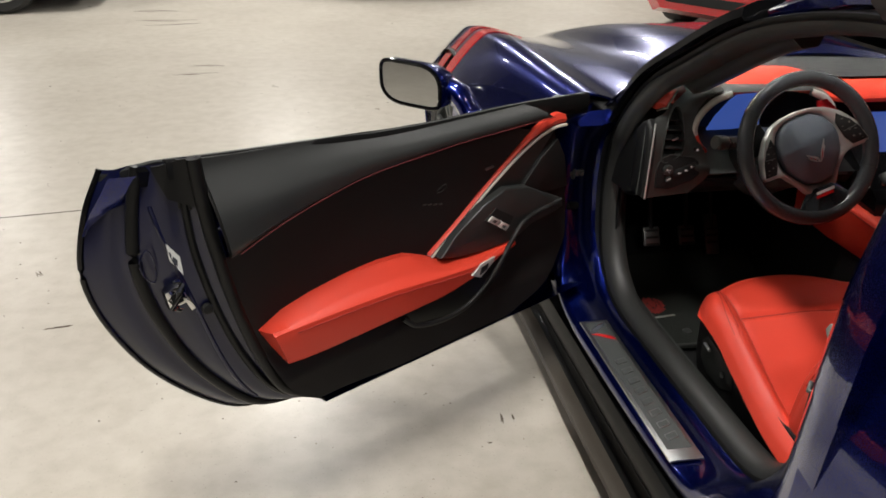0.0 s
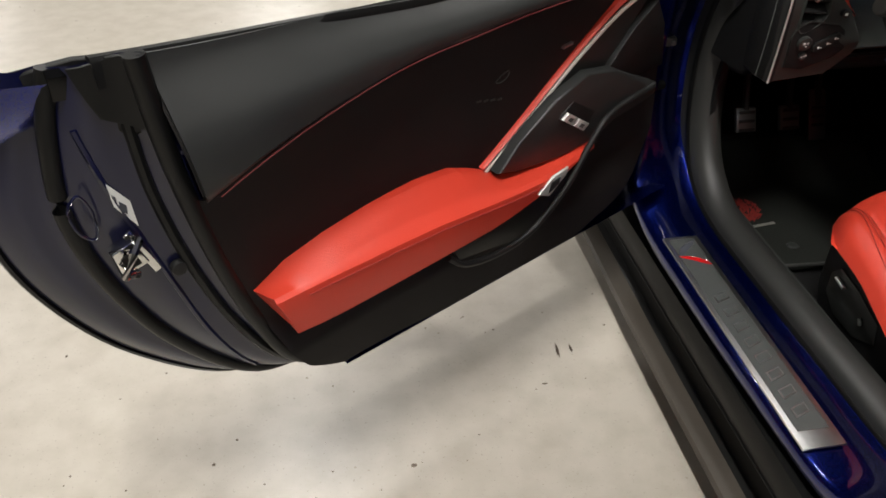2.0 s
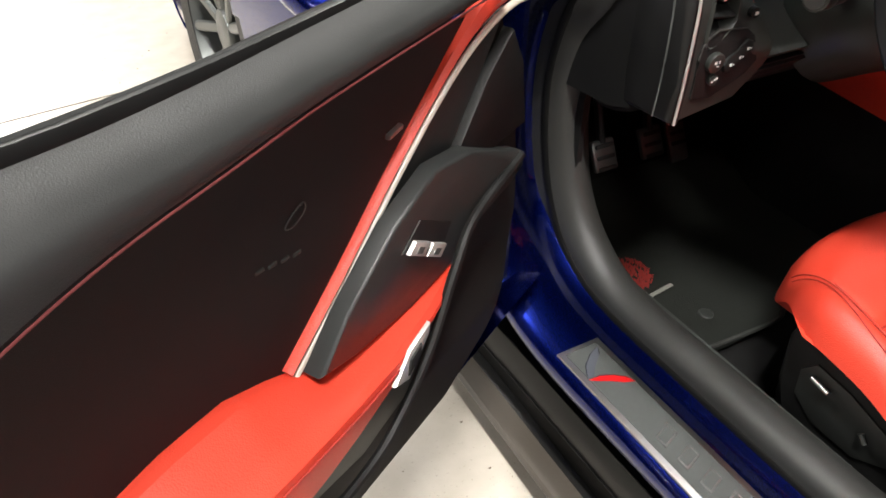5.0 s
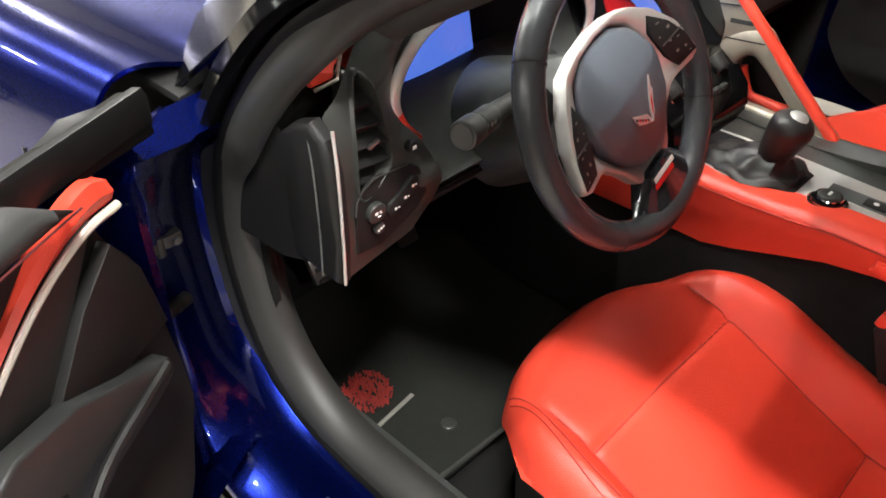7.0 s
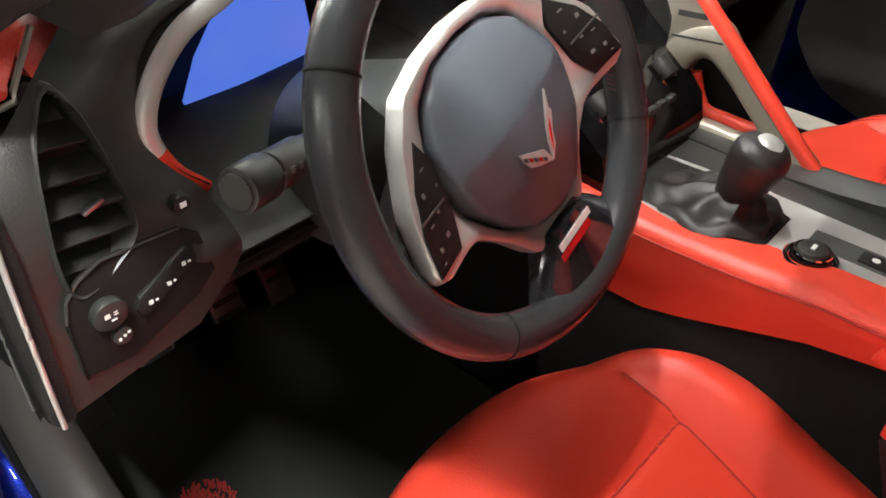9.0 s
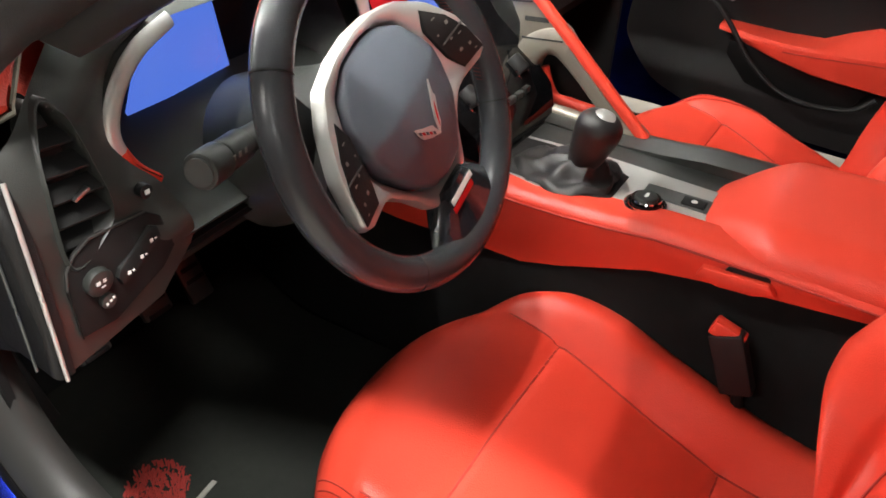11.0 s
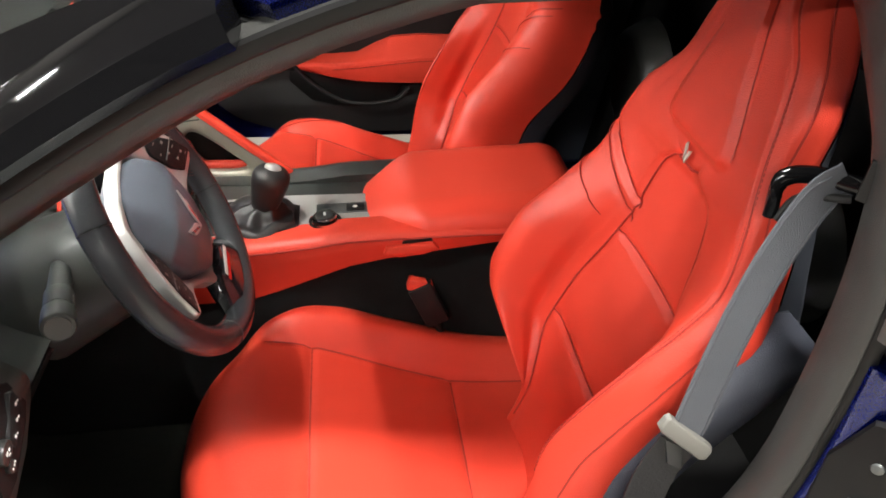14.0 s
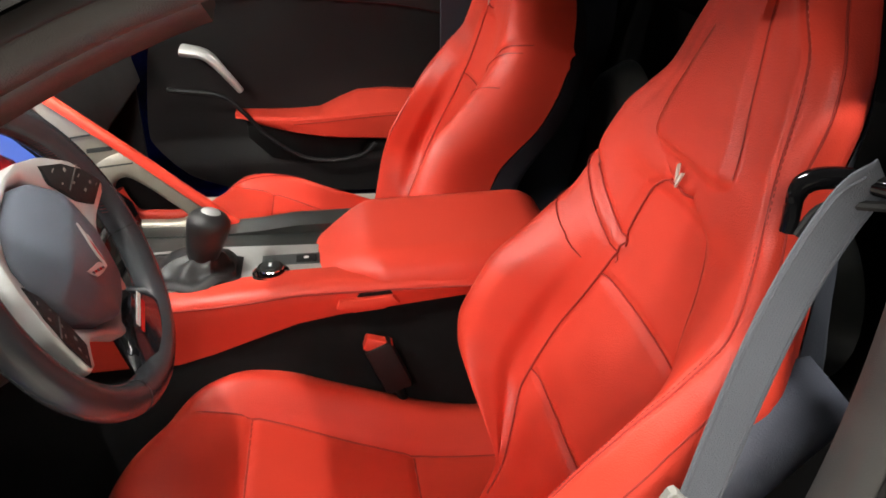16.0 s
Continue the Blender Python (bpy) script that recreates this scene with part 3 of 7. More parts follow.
FW = Vector((0.80, 1.20, 0.325))
for side in (0, 1):
    bm = B()
    sg = 1 if side else -1
    NU, NV = 66, 74
    V = {}
    for i in range(NU + 1):
        for j in range(NV + 1):
            u, y = i / NU, 0.25 + 2.13 * j / NV
            q, _ = skin(u, y)
            back = 0.0
            if u < 0.42:
                back = 0.33 * (1 - (u / 0.42) ** 2) * max(0, 1 - (y - 0.25) / 0.5)
            V[i, j] = bm.verts.new((XC + sg * q.x, y + back, q.z))
    for i in range(NU):
        for j in range(NV):
            c = (V[i, j].co + V[i + 1, j + 1].co) / 2
            if (c.y - FW.y) ** 2 + (c.z - FW.z) ** 2 < 0.365 ** 2 and abs(c.x - XC) > 0.6 and c.z < 0.72:
                continue
            if 0.40 < c.y < 0.62 and 0.36 < c.z - 0.25 * (c.y - 0.5) < 0.60 and abs(c.x - XC) > 0.8:
                continue          # the vent behind the wheel
            bm.faces.new((V[i, j], V[i + 1, j], V[i + 1, j + 1], V[i, j + 1]))
    bmesh.ops.delete(bm, geom=[v for v in bm.verts if not v.link_faces], context="VERTS")
    bmesh.ops.recalc_face_normals(bm, faces=bm.faces)
    thicken(bm, 0.006)
    part("front_fender", bm, M_BLUE, car, "glossy blue hood half and fender", sharp=50)
    part("fender_vent", sheet(B(), 6, 6, lambda a, b: (XC + sg * (0.84 - 0.03 * a), 0.36 + 0.30 * a, 0.30 + 0.38 * b), 0.004), M_BLACK, car, "black fender vent")
    bm = B()
    for k in range(3):
        z = 0.38 + 0.09 * k
        box(bm, (XC + sg * 0.87, 0.50, z + 0.03), (0.05, 0.22, 0.012), 0.003, Euler((0.25, 0, 0)).to_matrix())
    part("vent_blade", bm, M_BLUE, car)
    # wheel
    tyre = B()
    prof = [(0.12, 0.235), (0.125, 0.30), (0.105, 0.322), (0.05, 0.328), (-0.05, 0.328), (-0.105, 0.322), (-0.125, 0.30), (-0.12, 0.235)]
    wc = Vector((XC + sg * 0.80, FW.y, FW.z + 0.003))
    rows = [[wc + Vector((x, r * math.cos(t), r * math.sin(t))) for x, r in prof] for t in [k * math.tau / 56 for k in range(56)]]
    rings(tyre, rows, True, True)
    wheel = part("front_wheel", tyre, M_RUBBER, car, "black tyre on a dark split-spoke rim")
    rim = B()
    ang = [k * math.tau / 48 for k in range(48)]
    rings(rim, [[wc + Vector((sg * x, r * math.cos(t), r * math.sin(t))) for x, r in ((0.115, 0.238), (0.118, 0.228), (0.03, 0.215), (0.02, 0.236))] for t in ang], True, True)
    for k in range(5):
        for o in (-0.14, 0.14):
            t = k * math.tau / 5 + o
            p0 = wc + Vector((sg * 0.085, 0.045 * math.cos(t), 0.045 * math.sin(t)))
            p1 = wc + Vector((sg * 0.105, 0.225 * math.cos(t + o * 0.8), 0.225 * math.sin(t + o * 0.8)))
            tube(rim, [p0, p0.lerp(p1, 0.5), p1], 0.014, 8, flat=0.8, up=(1, 0, 0))
    drum(rim, wc + Vector((sg * 0.06, 0, 0)), wc + Vector((sg * 0.10, 0, 0)), 0.055, n=24, bevel=0.006)
    part("rim", rim, M_ALUDARK, wheel, "dark grey alloy rim")
    part("brake_disc", drum(B(), wc + Vector((sg * 0.0, 0, 0)), wc + Vector((sg * 0.02, 0, 0)), 0.18, n=40), M_DARK, wheel)
    part("wheel_well", sheet(B(), 24, 2, lambda a, b: (XC + sg * (0.55 + 0.36 * b), FW.y + 0.372 * math.cos(math.pi * a), FW.z + 0.372 * math.sin(math.pi * a)), 0.004), M_BLACK, car)

# two red stripes over the driver's fender
for k in range(2):
    y0 = 0.93 + 0.17 * k
    bm = sheet(B(), 30, 4, lambda a, b: (lambda q, y: (XC - q.x - 0.0, y, q.z + 0.0035))(*skin(0.47 + 0.26 * a, y0 + 0.10 * b + 0.12 * a)), 0.002)
    part("fender_stripe", bm, M_REDDECAL, car, "red slanted fender stripe")

# cowl, firewall and black wiper tray
bm = sheet(B(), 20, 6, lambda a, b: (XC + (a - 0.5) * 1.40, 0.30 + 0.30 * (1 - (2 * a - 1) ** 2) - 0.14 * b, 0.742 + 0.033 * (1 - (2 * a - 1) ** 2) + 0.01 * b), 0.01)
part("wiper_tray", bm, M_BLACK, car, "black wiper tray below the windscreen")
part("screen_corner", slab(B(), [(-0.655, 0.20), (-0.66, 0.34), (-0.60, 0.40), (-0.54, 0.42), (-0.55, 0.34), (-0.60, 0.22)], lambda a, b, c: (a, b, 0.748 + 0.06 * (b - 0.2) + c), 0.010, 0.004), M_BLACK, car, "black plastic corner below the windscreen")
part("firewall", box(B(), (XC, 0.62, 0.42), (1.30, 0.04, 0.62), 0.01), M_CARPET, car)


# windscreen
def screen_pt(a, b):
    """a across -1..1, b 0 base to 1 header"""
    bulge = 1 - a * a
    base = Vector((XC + a * 0.705, 0.225 + 0.44 * bulge, 0.756 + 0.064 * bulge))
    top = Vector((XC + a * 0.600, -0.33 + 0.13 * bulge, 1.072 + 0.040 * bulge))
    p = base.lerp(top, b)
    p.z += 0.045 * math.sin(math.pi * b)
    return p


glass = part("windscreen", sheet(B(), 24, 16, lambda u, v: screen_pt(2 * u - 1, v), 0.004), M_GLASS, car, "clear curved windscreen")
glass.visible_shadow = False
part("windscreen_header", sheet(B(), 24, 4, lambda u, v: screen_pt(2 * u - 1, 0.955 + 0.09 * v) + Vector((0, -0.02 * v, -0.010)), 0.016), M_BLACKGLOSS, car, "gloss black header strip")
part("windscreen_edge", sheet(B(), 3, 20, lambda u, v: screen_pt(-1.0 + 0.16 * u, v) + Vector((0, 0, 0.004)), 0.003), M_BLACKGLOSS, car)
part("windscreen_edge", sheet(B(), 3, 20, lambda u, v: screen_pt(1.0 - 0.16 * u, v) + Vector((0, 0, 0.004)), 0.003), M_BLACKGLOSS, car)
# roof panel, rear deck, back of the cabin
def roof_pt(u, v):
    s = 2 * u - 1
    y = -0.318 + (0.070 * (1 - abs(s) ** 14) + 0.060 * (1 - s * s)) * (1 - v) - 0.62 * v
    side = table(v, [(0.0, 1.060), (0.1, 1.083), (0.2, 1.104), (0.35, 1.124), (0.6, 1.135), (1.0, 1.10)])
    return (XC + s * (0.637 - 0.03 * v), y, side + 0.045 * (1 - s * s) ** (1.0 + 0.3 * (1 - v)))


part("roof_panel", sheet(B(), 24, 20, roof_pt, -0.02), M_BLUE, car, "glossy blue removable roof panel")
part("roof_seal", tube(B(), [Vector(roof_pt(u / 24, 0)) + Vector((0, 0.006, -0.004)) for u in range(25)], 0.006, 8), M_SEAL, car, "black rubber roof seal")
part("headliner", sheet(B(), 12, 8, lambda u, v: (XC + (2 * u - 1) * 0.55, -0.34 - 0.60 * v, 1.050 + 0.02 * (1 - (2 * u - 1) ** 2)), 0.006), M_DARK, car)
part("rear_bulkhead", sheet(B(), 16, 8, lambda u, v: (XC + (2 * u - 1) * 0.72, -0.98 - 0.12 * v, 0.20 + 0.62 * v), 0.02), M_CARPET, car, "black carpeted bulkhead behind the seats")
part("rear_deck", sheet(B(), 16, 12, lambda u, v: (XC + (2 * u - 1) * 0.74, -1.08 - 0.75 * v, 0.80 + 0.03 * math.sin(math.pi * v)), 0.02), M_CARPET, car)
part("rear_hatch", sheet(B(), 20, 16, lambda u, v: (XC + (2 * u - 1) * (0.60 + 0.12 * v), -0.95 - 1.0 * v, 1.10 - 0.22 * v + 0.03 * (1 - (2 * u - 1) ** 2)), 0.008), M_BLACKGLOSS, car, "dark tinted rear hatch glass")
for sg in (-1, 1):
    bm = B()
    drum(bm, (XC + sg * 0.30, -0.98, 0.62), (XC + sg * 0.30, -0.92, 0.62), 0.13, 0.10, 32, 0.012)
    part("bulkhead_trim", bm, M_DARK, car)

part("tail_deck", sheet(B(), 20, 8, lambda u, v: (XC + (2 * u - 1) * (0.72 + 0.05 * v), -1.94 - 0.31 * v, 0.880 + 0.045 * math.sin(math.pi * 0.7 * v) + 0.02 * (1 - (2 * u - 1) ** 2)), -0.01), M_BLUE, car, "glossy blue tail deck")
part("tail_panel", sheet(B(), 24, 12, lambda u, v: (XC + (2 * u - 1) * (0.81 - 0.03 * v), -2.25 - 0.06 * (1 - (2 * u - 1) ** 2), 0.16 + 0.75 * v), 0.01), M_BLUE, car, "glossy blue tail panel")
# rear quarter panels
for side in (0, 1):
    sg = 1 if side else -1

    def quarter(u, v):
        """u 0 door edge .. 1 tail, v 0 bottom .. 1 haunch and deck"""
        y = -0.905 - 0.03 * math.sin(math.pi * min(1, v * 1.2)) - 1.35 * u
        if v < 0.78:
            w = v / 0.78
            x = table(w, [(0, 0.835), (0.4, 0.880), (0.75, 0.870), (1.0, 0.815)]) + table(u, [(0, 0.0), (0.10, 0.012), (0.35, 0.07), (0.7, 0.12), (1, 0.02)]) * (0.9 if w < 0.8 else 0.8)
            z = 0.14 + (0.72 + 0.06 * step(0, 0.4, u)) * w
        else:
            w = (v - 0.78) / 0.22
            x = table(u, [(0, 0.815), (0.35, 0.871), (0.7, 0.885), (1, 0.79)]) - 0.22 * w
            z = 0.86 + 0.06 * step(0, 0.4, u) + 0.02 * math.sin(math.pi * 0.5 * w)
        return (XC + sg * x, y, z)
    part("rear_quarter", sheet(B(), 30, 40, quarter, 0.008), M_BLUE, car, "glossy blue rear quarter panel", sharp=60)
    rows = [[Vector((XC + sg * x, y, z)) for x, z in ((0.66, 0.245), (0.80, 0.235), (0.82, 0.16), (0.66, 0.12))] for y in (-0.70, -1.0, -1.3)]
    part("rear_rocker", rings(B(), rows), M_BLUE, car)
part("quarter_lining", sheet(B(), 10, 12, lambda u, v: (0.752 - 0.05 * v, -0.66 - 0.40 * u, 0.19 + 0.88 * v), 0.012), M_NAVY, car, "blue-black lining behind the passenger door")
# latch pocket in the driver's lock post
LP, LA, LN = Vector((-0.684, -0.799, 0.635)), Vector((-0.67, -0.74, 0)).normalized(), Vector((-0.74, 0.67, 0)).normalized()
bm = slab(B(), [(-0.035, -0.04), (0.050, -0.05), (0.075, 0.0), (0.070, 0.085), (0.045, 0.105), (-0.005, 0.095), (-0.03, 0.04)], lambda a, b, c: LP + LA * a + LN * (c + 0.003) + Vector((0, 0, b)), 0.008, 0.003)
pocket = part("striker_plate", bm, M_SEAL, car, "dark striker pocket on the lock post")
part("bolt", drum(B(), LP + LA * 0.01 + LN * 0.006 + Vector((0, 0, 0.05)), LP + LA * 0.01 + LN * 0.014 + Vector((0, 0, 0.05)), 0.006, n=12, bevel=0.002), M_ALUDARK, pocket)
tube(bm := B(), [LP + LN * 0.006, LP + LN * 0.022, LP + LN * 0.022 + LA * 0.024, LP + LN * 0.006 + LA * 0.024], 0.0032, 8)
part("striker", bm, M_ALUDARK, pocket)

# cabin floor, tunnel side walls
part("cabin_floor", sheet(B(), 20, 24, lambda u, v: (-0.60 + 0.54 * u, 0.60 - 1.6 * v, 0.198 + 0.20 * step(0.28, 0.0, v) + 0.03 * step(0.75, 1, v)), 0.01), M_CARPET, car, "black carpeted driver footwell")
part("cabin_floor", sheet(B(), 20, 24, lambda u, v: (0.18 + 0.54 * u, 0.60 - 1.6 * v, 0.198 + 0.20 * step(0.28, 0.0, v) + 0.03 * step(0.75, 1, v)), 0.01), M_CARPET, car, "black carpeted passenger footwell")
part("kick_panel", sheet(B(), 8, 10, lambda u, v: (-0.585 - 0.01 * math.sin(3 * v), 0.17 + 0.42 * u, 0.20 + 0.52 * v), 0.01), M_BLACK, car)
part("kick_panel", sheet(B(), 8, 10, lambda u, v: (0.705, 0.17 + 0.42 * u, 0.20 + 0.52 * v), 0.01), M_BLACK, car)
part("sill_inner", sheet(B(), 24, 5, lambda u, v: (-0.565 + 0.01 * v, 0.20 - 0.95 * u, 0.285 - 0.09 * v), 0.012), M_DARK, car, "grey inner sill trim")
# hinges on the front post
for z in (0.40, 0.590):
    bm = B()
    box(bm, (-0.700, 0.212, z), (0.026, 0.03, 0.018), 0.004)
    drum(bm, (-0.718, 0.198, z - 0.014), (-0.718, 0.198, z + 0.014), 0.006, n=14, bevel=0.002)
    box(bm, (-0.738, 0.196, z), (0.035, 0.006, 0.014), 0.002)
    h = part("door_hinge", bm, M_DARK, car, "dark steel door hinge")
    part("bolt", drum(B(), (-0.697, 0.197, z), (-0.697, 0.192, z), 0.005, n=6), M_ALUDARK, h)
# rubber bellows of the door wiring
bm = B()
path = curve([(-0.70, 0.20, 0.50), (-0.76, 0.17, 0.51), (-0.80, 0.13, 0.50)], 14)
tube(bm, path, lambda t: 0.010 + 0.002 * math.sin(t * 90), 12)
part("cable_bellows", bm, M_SEAL, car)


# ---------------------------------------------------------------- doors
HINGE, DU, DN = Vector((-0.70, 0.10, 0)), Vector((-0.882, -0.471, 0)), Vector((0.471, -0.882, 0))


def open_door(u, v, w):
    return HINGE + DU * u + DN * v + Vector((0, 0, w))


def shut_door(u, v, w):
    return Vector((0.835 - v, 0.10 - u, w))


def rear_edge(w):
    return table(w, [(0.285, 0.60), (0.30, 0.68), (0.32, 0.765), (0.345, 0.825), (0.37, 0.862), (0.46, 0.905), (0.57, 0.938), (0.69, 0.962), (0.78, 0.975), (0.87, 0.985)])


def seam_w(u):
    return table(u, [(0.0, 0.804), (0.20, 0.801), (0.33, 0.797), (0.455, 0.792), (0.56, 0.783), (0.66, 0.774), (0.78, 0.752), (0.87, 0.727), (0.94, 0.699), (1.0, 0.67)])


def panel_v(u, w):
    """How far the door card stands into the cabin."""
    line = seam_w(u)
    roll = 0.026 * step(line - 0.006, line + 0.008, w) - 0.052 * step(line + 0.004, belt_line(u) + 0.004, w) ** 2
    low = 0.030 * step(0.47, 0.40, w) * step(0.02, 0.2, u)
    return -0.012 + roll + low + 0.020 * step(0.6, 0.95, u)


def belt_line(u):
    return table(u, [(0.0, 0.826), (0.27, 0.833), (0.46, 0.832), (0.58, 0.835), (0.70, 0.844), (0.93, 0.858), (1.05, 0.868)])


def belt_top(u):
    """The padded roll follows the belt line and dips where the accent strip begins."""
    return min(belt_line(u), table(u, [(0.0, 0.765), (0.10, 0.776), (0.14, 0.788), (0.19, 0.808), (0.235, 0.828), (0.27, 0.834), (0.40, 0.90)]))


SEAM = [(u, seam_w(u)) for u in (0.18, 0.30, 0.42, 0.54, 0.66, 0.76, 0.86, 0.945)]
STRIP = [(0.505, 0.545), (0.425, 0.605), (0.338, 0.675), (0.252, 0.735), (0.200, 0.765), (0.165, 0.779), (0.135, 0.781)]


def door(D, name_label, mirrored):
    shell = B()
    EDGE_A = curve([(0.985, 0.870, 0), (0.974, 0.780, 0), (0.958, 0.690, 0), (0.932, 0.570, 0), (0.900, 0.460, 0), (0.860, 0.370, 0), (0.78, 0.302, 0)], 6)
    EDGE_C = curve([(1.112, 0.842, 0), (1.150, 0.765, 0), (1.170, 0.660, 0), (1.138, 0.540, 0), (1.060, 0.410, 0), (0.930, 0.292, 0), (0.78, 0.270, 0)], 6)
    V_OF = [(0.0, 0.005), (0.10, -0.012), (0.20, -0.022), (0.42, -0.030), (0.60, -0.052), (0.70, -0.072), (0.82, -0.075), (0.94, -0.092), (1.0, -0.105)]

    def end_pt(k, f, lift=0.0):
        p = EDGE_A[k].lerp(EDGE_C[k], f)
        return D(p.x, table(f, V_OF) + lift, p.y)
    N = len(EDGE_A)
    # end face, with shade put into its darkened blue
    pressing = rings(B(), [[end_pt(k, j / 22) for j in range(23)] for k in range(N)], close_ring=False)
    low = [D(0.78 - 0.78 * t, -0.105, 0.270 + 0.012 * t) for t in [i / 12 for i in range(13)]]
    inn = [D(0.78 - 0.78 * t, 0.005, 0.295 + 0.03 * t) for t in [i / 12 for i in range(13)]]
    rings(shell, [inn, low], close_ring=False)

    def skin_pt(a, b):
        w = 0.270 + 0.572 * b
        ue = table(w, [(0.270, 0.78), (0.292, 0.93), (0.41, 1.06), (0.54, 1.138), (0.66, 1.170), (0.765, 1.150), (0.842, 1.112)])
        return D(ue * (1 - a), -0.105 - 0.045 * math.sin(math.pi * b) ** 0.8 * step(0, 0.08, a) + 0.03 * step(0.7, 1, b) * step(0, .1, a) + 0.05 * step(0.75, 1, b), w - 0.045 * step(0, 0.3, a) * b)
    sheet(shell, 24, 20, skin_pt)
    dr = part("door", shell, M_BLUE, car, name_label, sharp=60)
    part("end_pressing", pressing, M_BLUESHADE, dr, "end face of the door, its blue paint darkened for shade", sharp=60)
    # door card
    bm = B()

    def card(a, b):
        w0 = 0.312 + 0.020 * step(0.6, 1.0, a)
        u = a
        top = belt_top(a * 0.985)
        w = w0 + 0.02 * (1 - a) + (top - w0 - 0.02 * (1 - a)) * b
        u0 = table(w, [(0.29, 0.36), (0.325, 0.30), (0.39, 0.150), (0.48, 0.076), (0.60, 0.090), (0.69, 0.108), (0.745, 0.140), (0.80, 0.150)])
        u = u0 + (rear_edge(w) - u0) * a
        return D(u, panel_v(u, w), w)
    sheet(bm, 60, 80, card)
    part("door_card", bm, M_SUEDE, dr, "black soft-touch door card")
    # padded roll above the stitched seam
    bm = B()

    def roll(a, b):
        u = 0.190 + (rear_edge(0.70 + 0.165 * b) - 0.004 - 0.190) * a
        line = seam_w(u) + 0.003
        w = line + (max(belt_top(u), line + 0.002) - line) * b
        u2 = min(u, rear_edge(w))
        return D(u2, panel_v(u2, w) + 0.005 - 0.004 * (1 - b), w)
    sheet(bm, 50, 16, roll, 0.004)
    part("upper_pad", bm, M_PAD, dr, "charcoal padded upper roll")
    part("stitching", tube(B(), [D(p.x, panel_v(p.x, p.y + 0.006) + 0.0075, p.y + 0.002) for p in curve([(u, w, 0) for u, w in SEAM], 8)], 0.0010, 6), M_THREAD, dr, "dark red stitched seam")
    # window slot and outer beltline
    path = [i / 20 for i in range(21)]
    part("window_seal", rings(B(), [[D(0.03 + 1.0 * t, v, belt_line(t) + dz) for v, dz in ((-0.016, -0.004), (-0.020, 0.003), (-0.030, 0.002), (-0.038, -0.006), (-0.038, -0.03), (-0.016, -0.03))] for t in path]), M_SEAL, dr, "black rubber window slot seal")
    part("belt_moulding", rings(B(), [[D(0.02 + 1.05 * t, v, belt_line(t) - 0.012 + dz) for v, dz in ((-0.038, -0.004), (-0.044, 0.003), (-0.056, 0.0), (-0.064, -0.012), (-0.04, -0.03))] for t in path]), M_BLACKGLOSS, dr, "gloss black outer belt moulding")
    part("corner_cap", slab(B(), [(0.985, 0.872), (1.04, 0.865), (1.112, 0.842), (1.130, 0.80), (1.085, 0.775), (1.04, 0.79), (1.00, 0.78)], lambda a, b, c: D(a, -0.012 - (a - 0.985) * 0.72 + c, b - 0.006), 0.012, 0.003), M_BLACK, dr, "black plastic corner cap")
    # seals on the end face
    part("edge_seal", tube(B(), [end_pt(k, 0.06, 0.006) for k in range(N)], lambda t: 0.012 - 0.010 * step(0.80, 1.0, t), 10), M_SEAL, dr, "black rubber door seal")
    part("edge_seal", tube(B(), [end_pt(k, 0.20, 0.002) for k in range(N)], lambda t: 0.007 - 0.005 * step(0.80, 1.0, t), 8), M_SEAL, dr)
    part("edge_seal", tube(B(), [end_pt(k, 0.63, 0.003) for k in range(N)], lambda t: 0.011 - 0.009 * step(0.80, 1.0, t), 10), M_SEAL, dr)
    part("edge_lip", tube(B(), [end_pt(k, 0.985, 0.0) for k in range(N)], 0.006, 8), M_BLACKGLOSS, dr)
    def end_at(f, k, c):
        i = int(k)
        return end_pt(i, f, c).lerp(end_pt(i + 1, f, c), k - i)

    part("corner_pad", sheet(B(), 12, 10, lambda a, b: end_at(0.03 + 0.50 * b * (1 - 0.35 * a), 6.5 * a * (1 - 0.35 * b), 0.009), 0.006), M_SEAL, dr, "black rubber corner pad")
    # latch, sticker
    lt = B()
    slab(lt, [(1.012, 0.588), (1.020, 0.585), (1.046, 0.650), (1.036, 0.656)], lambda a, b, c: D(a, -0.026 + c, b), 0.004, 0.001)
    slab(lt, [(1.026, 0.612), (1.060, 0.604), (1.066, 0.640), (1.040, 0.648)], lambda a, b, c: D(a, -0.028 + c, b), 0.020, 0.005)
    tube(lt, [D(1.030, -0.020, 0.640), D(1.046, 0.004, 0.640), D(1.060, 0.006, 0.616), D(1.044, -0.010, 0.602)], 0.0055, 8)
    part("latch", lt, M_CHROME, dr, "bare metal door latch")
    part("latch_slot", slab(B(), [(1.036, 0.617), (1.054, 0.613), (1.058, 0.632), (1.042, 0.637)], lambda a, b, c: D(a, -0.0078 + c, b), 0.001), M_SEAL, dr)
    st = part("sticker", slab(B(), [(1.047, 0.722), (1.027, 0.692), (1.025, 0.656), (1.045, 0.690)], lambda a, b, c: D(a, -0.0255 + c - (a - 1.035) * 0.05, b), 0.001), M_WHITE, dr, "white printed label")
    for q in ([(1.039, 0.696), (1.032, 0.688), (1.033, 0.676), (1.040, 0.684)], [(1.044, 0.706), (1.041, 0.702), (1.041, 0.696), (1.044, 0.699)]):
        part("print_bar", slab(B(), q, lambda a, b, c: D(a, -0.0243 + c - (a - 1.035) * 0.05, b), 0.0006), M_INK, st, smooth=False)
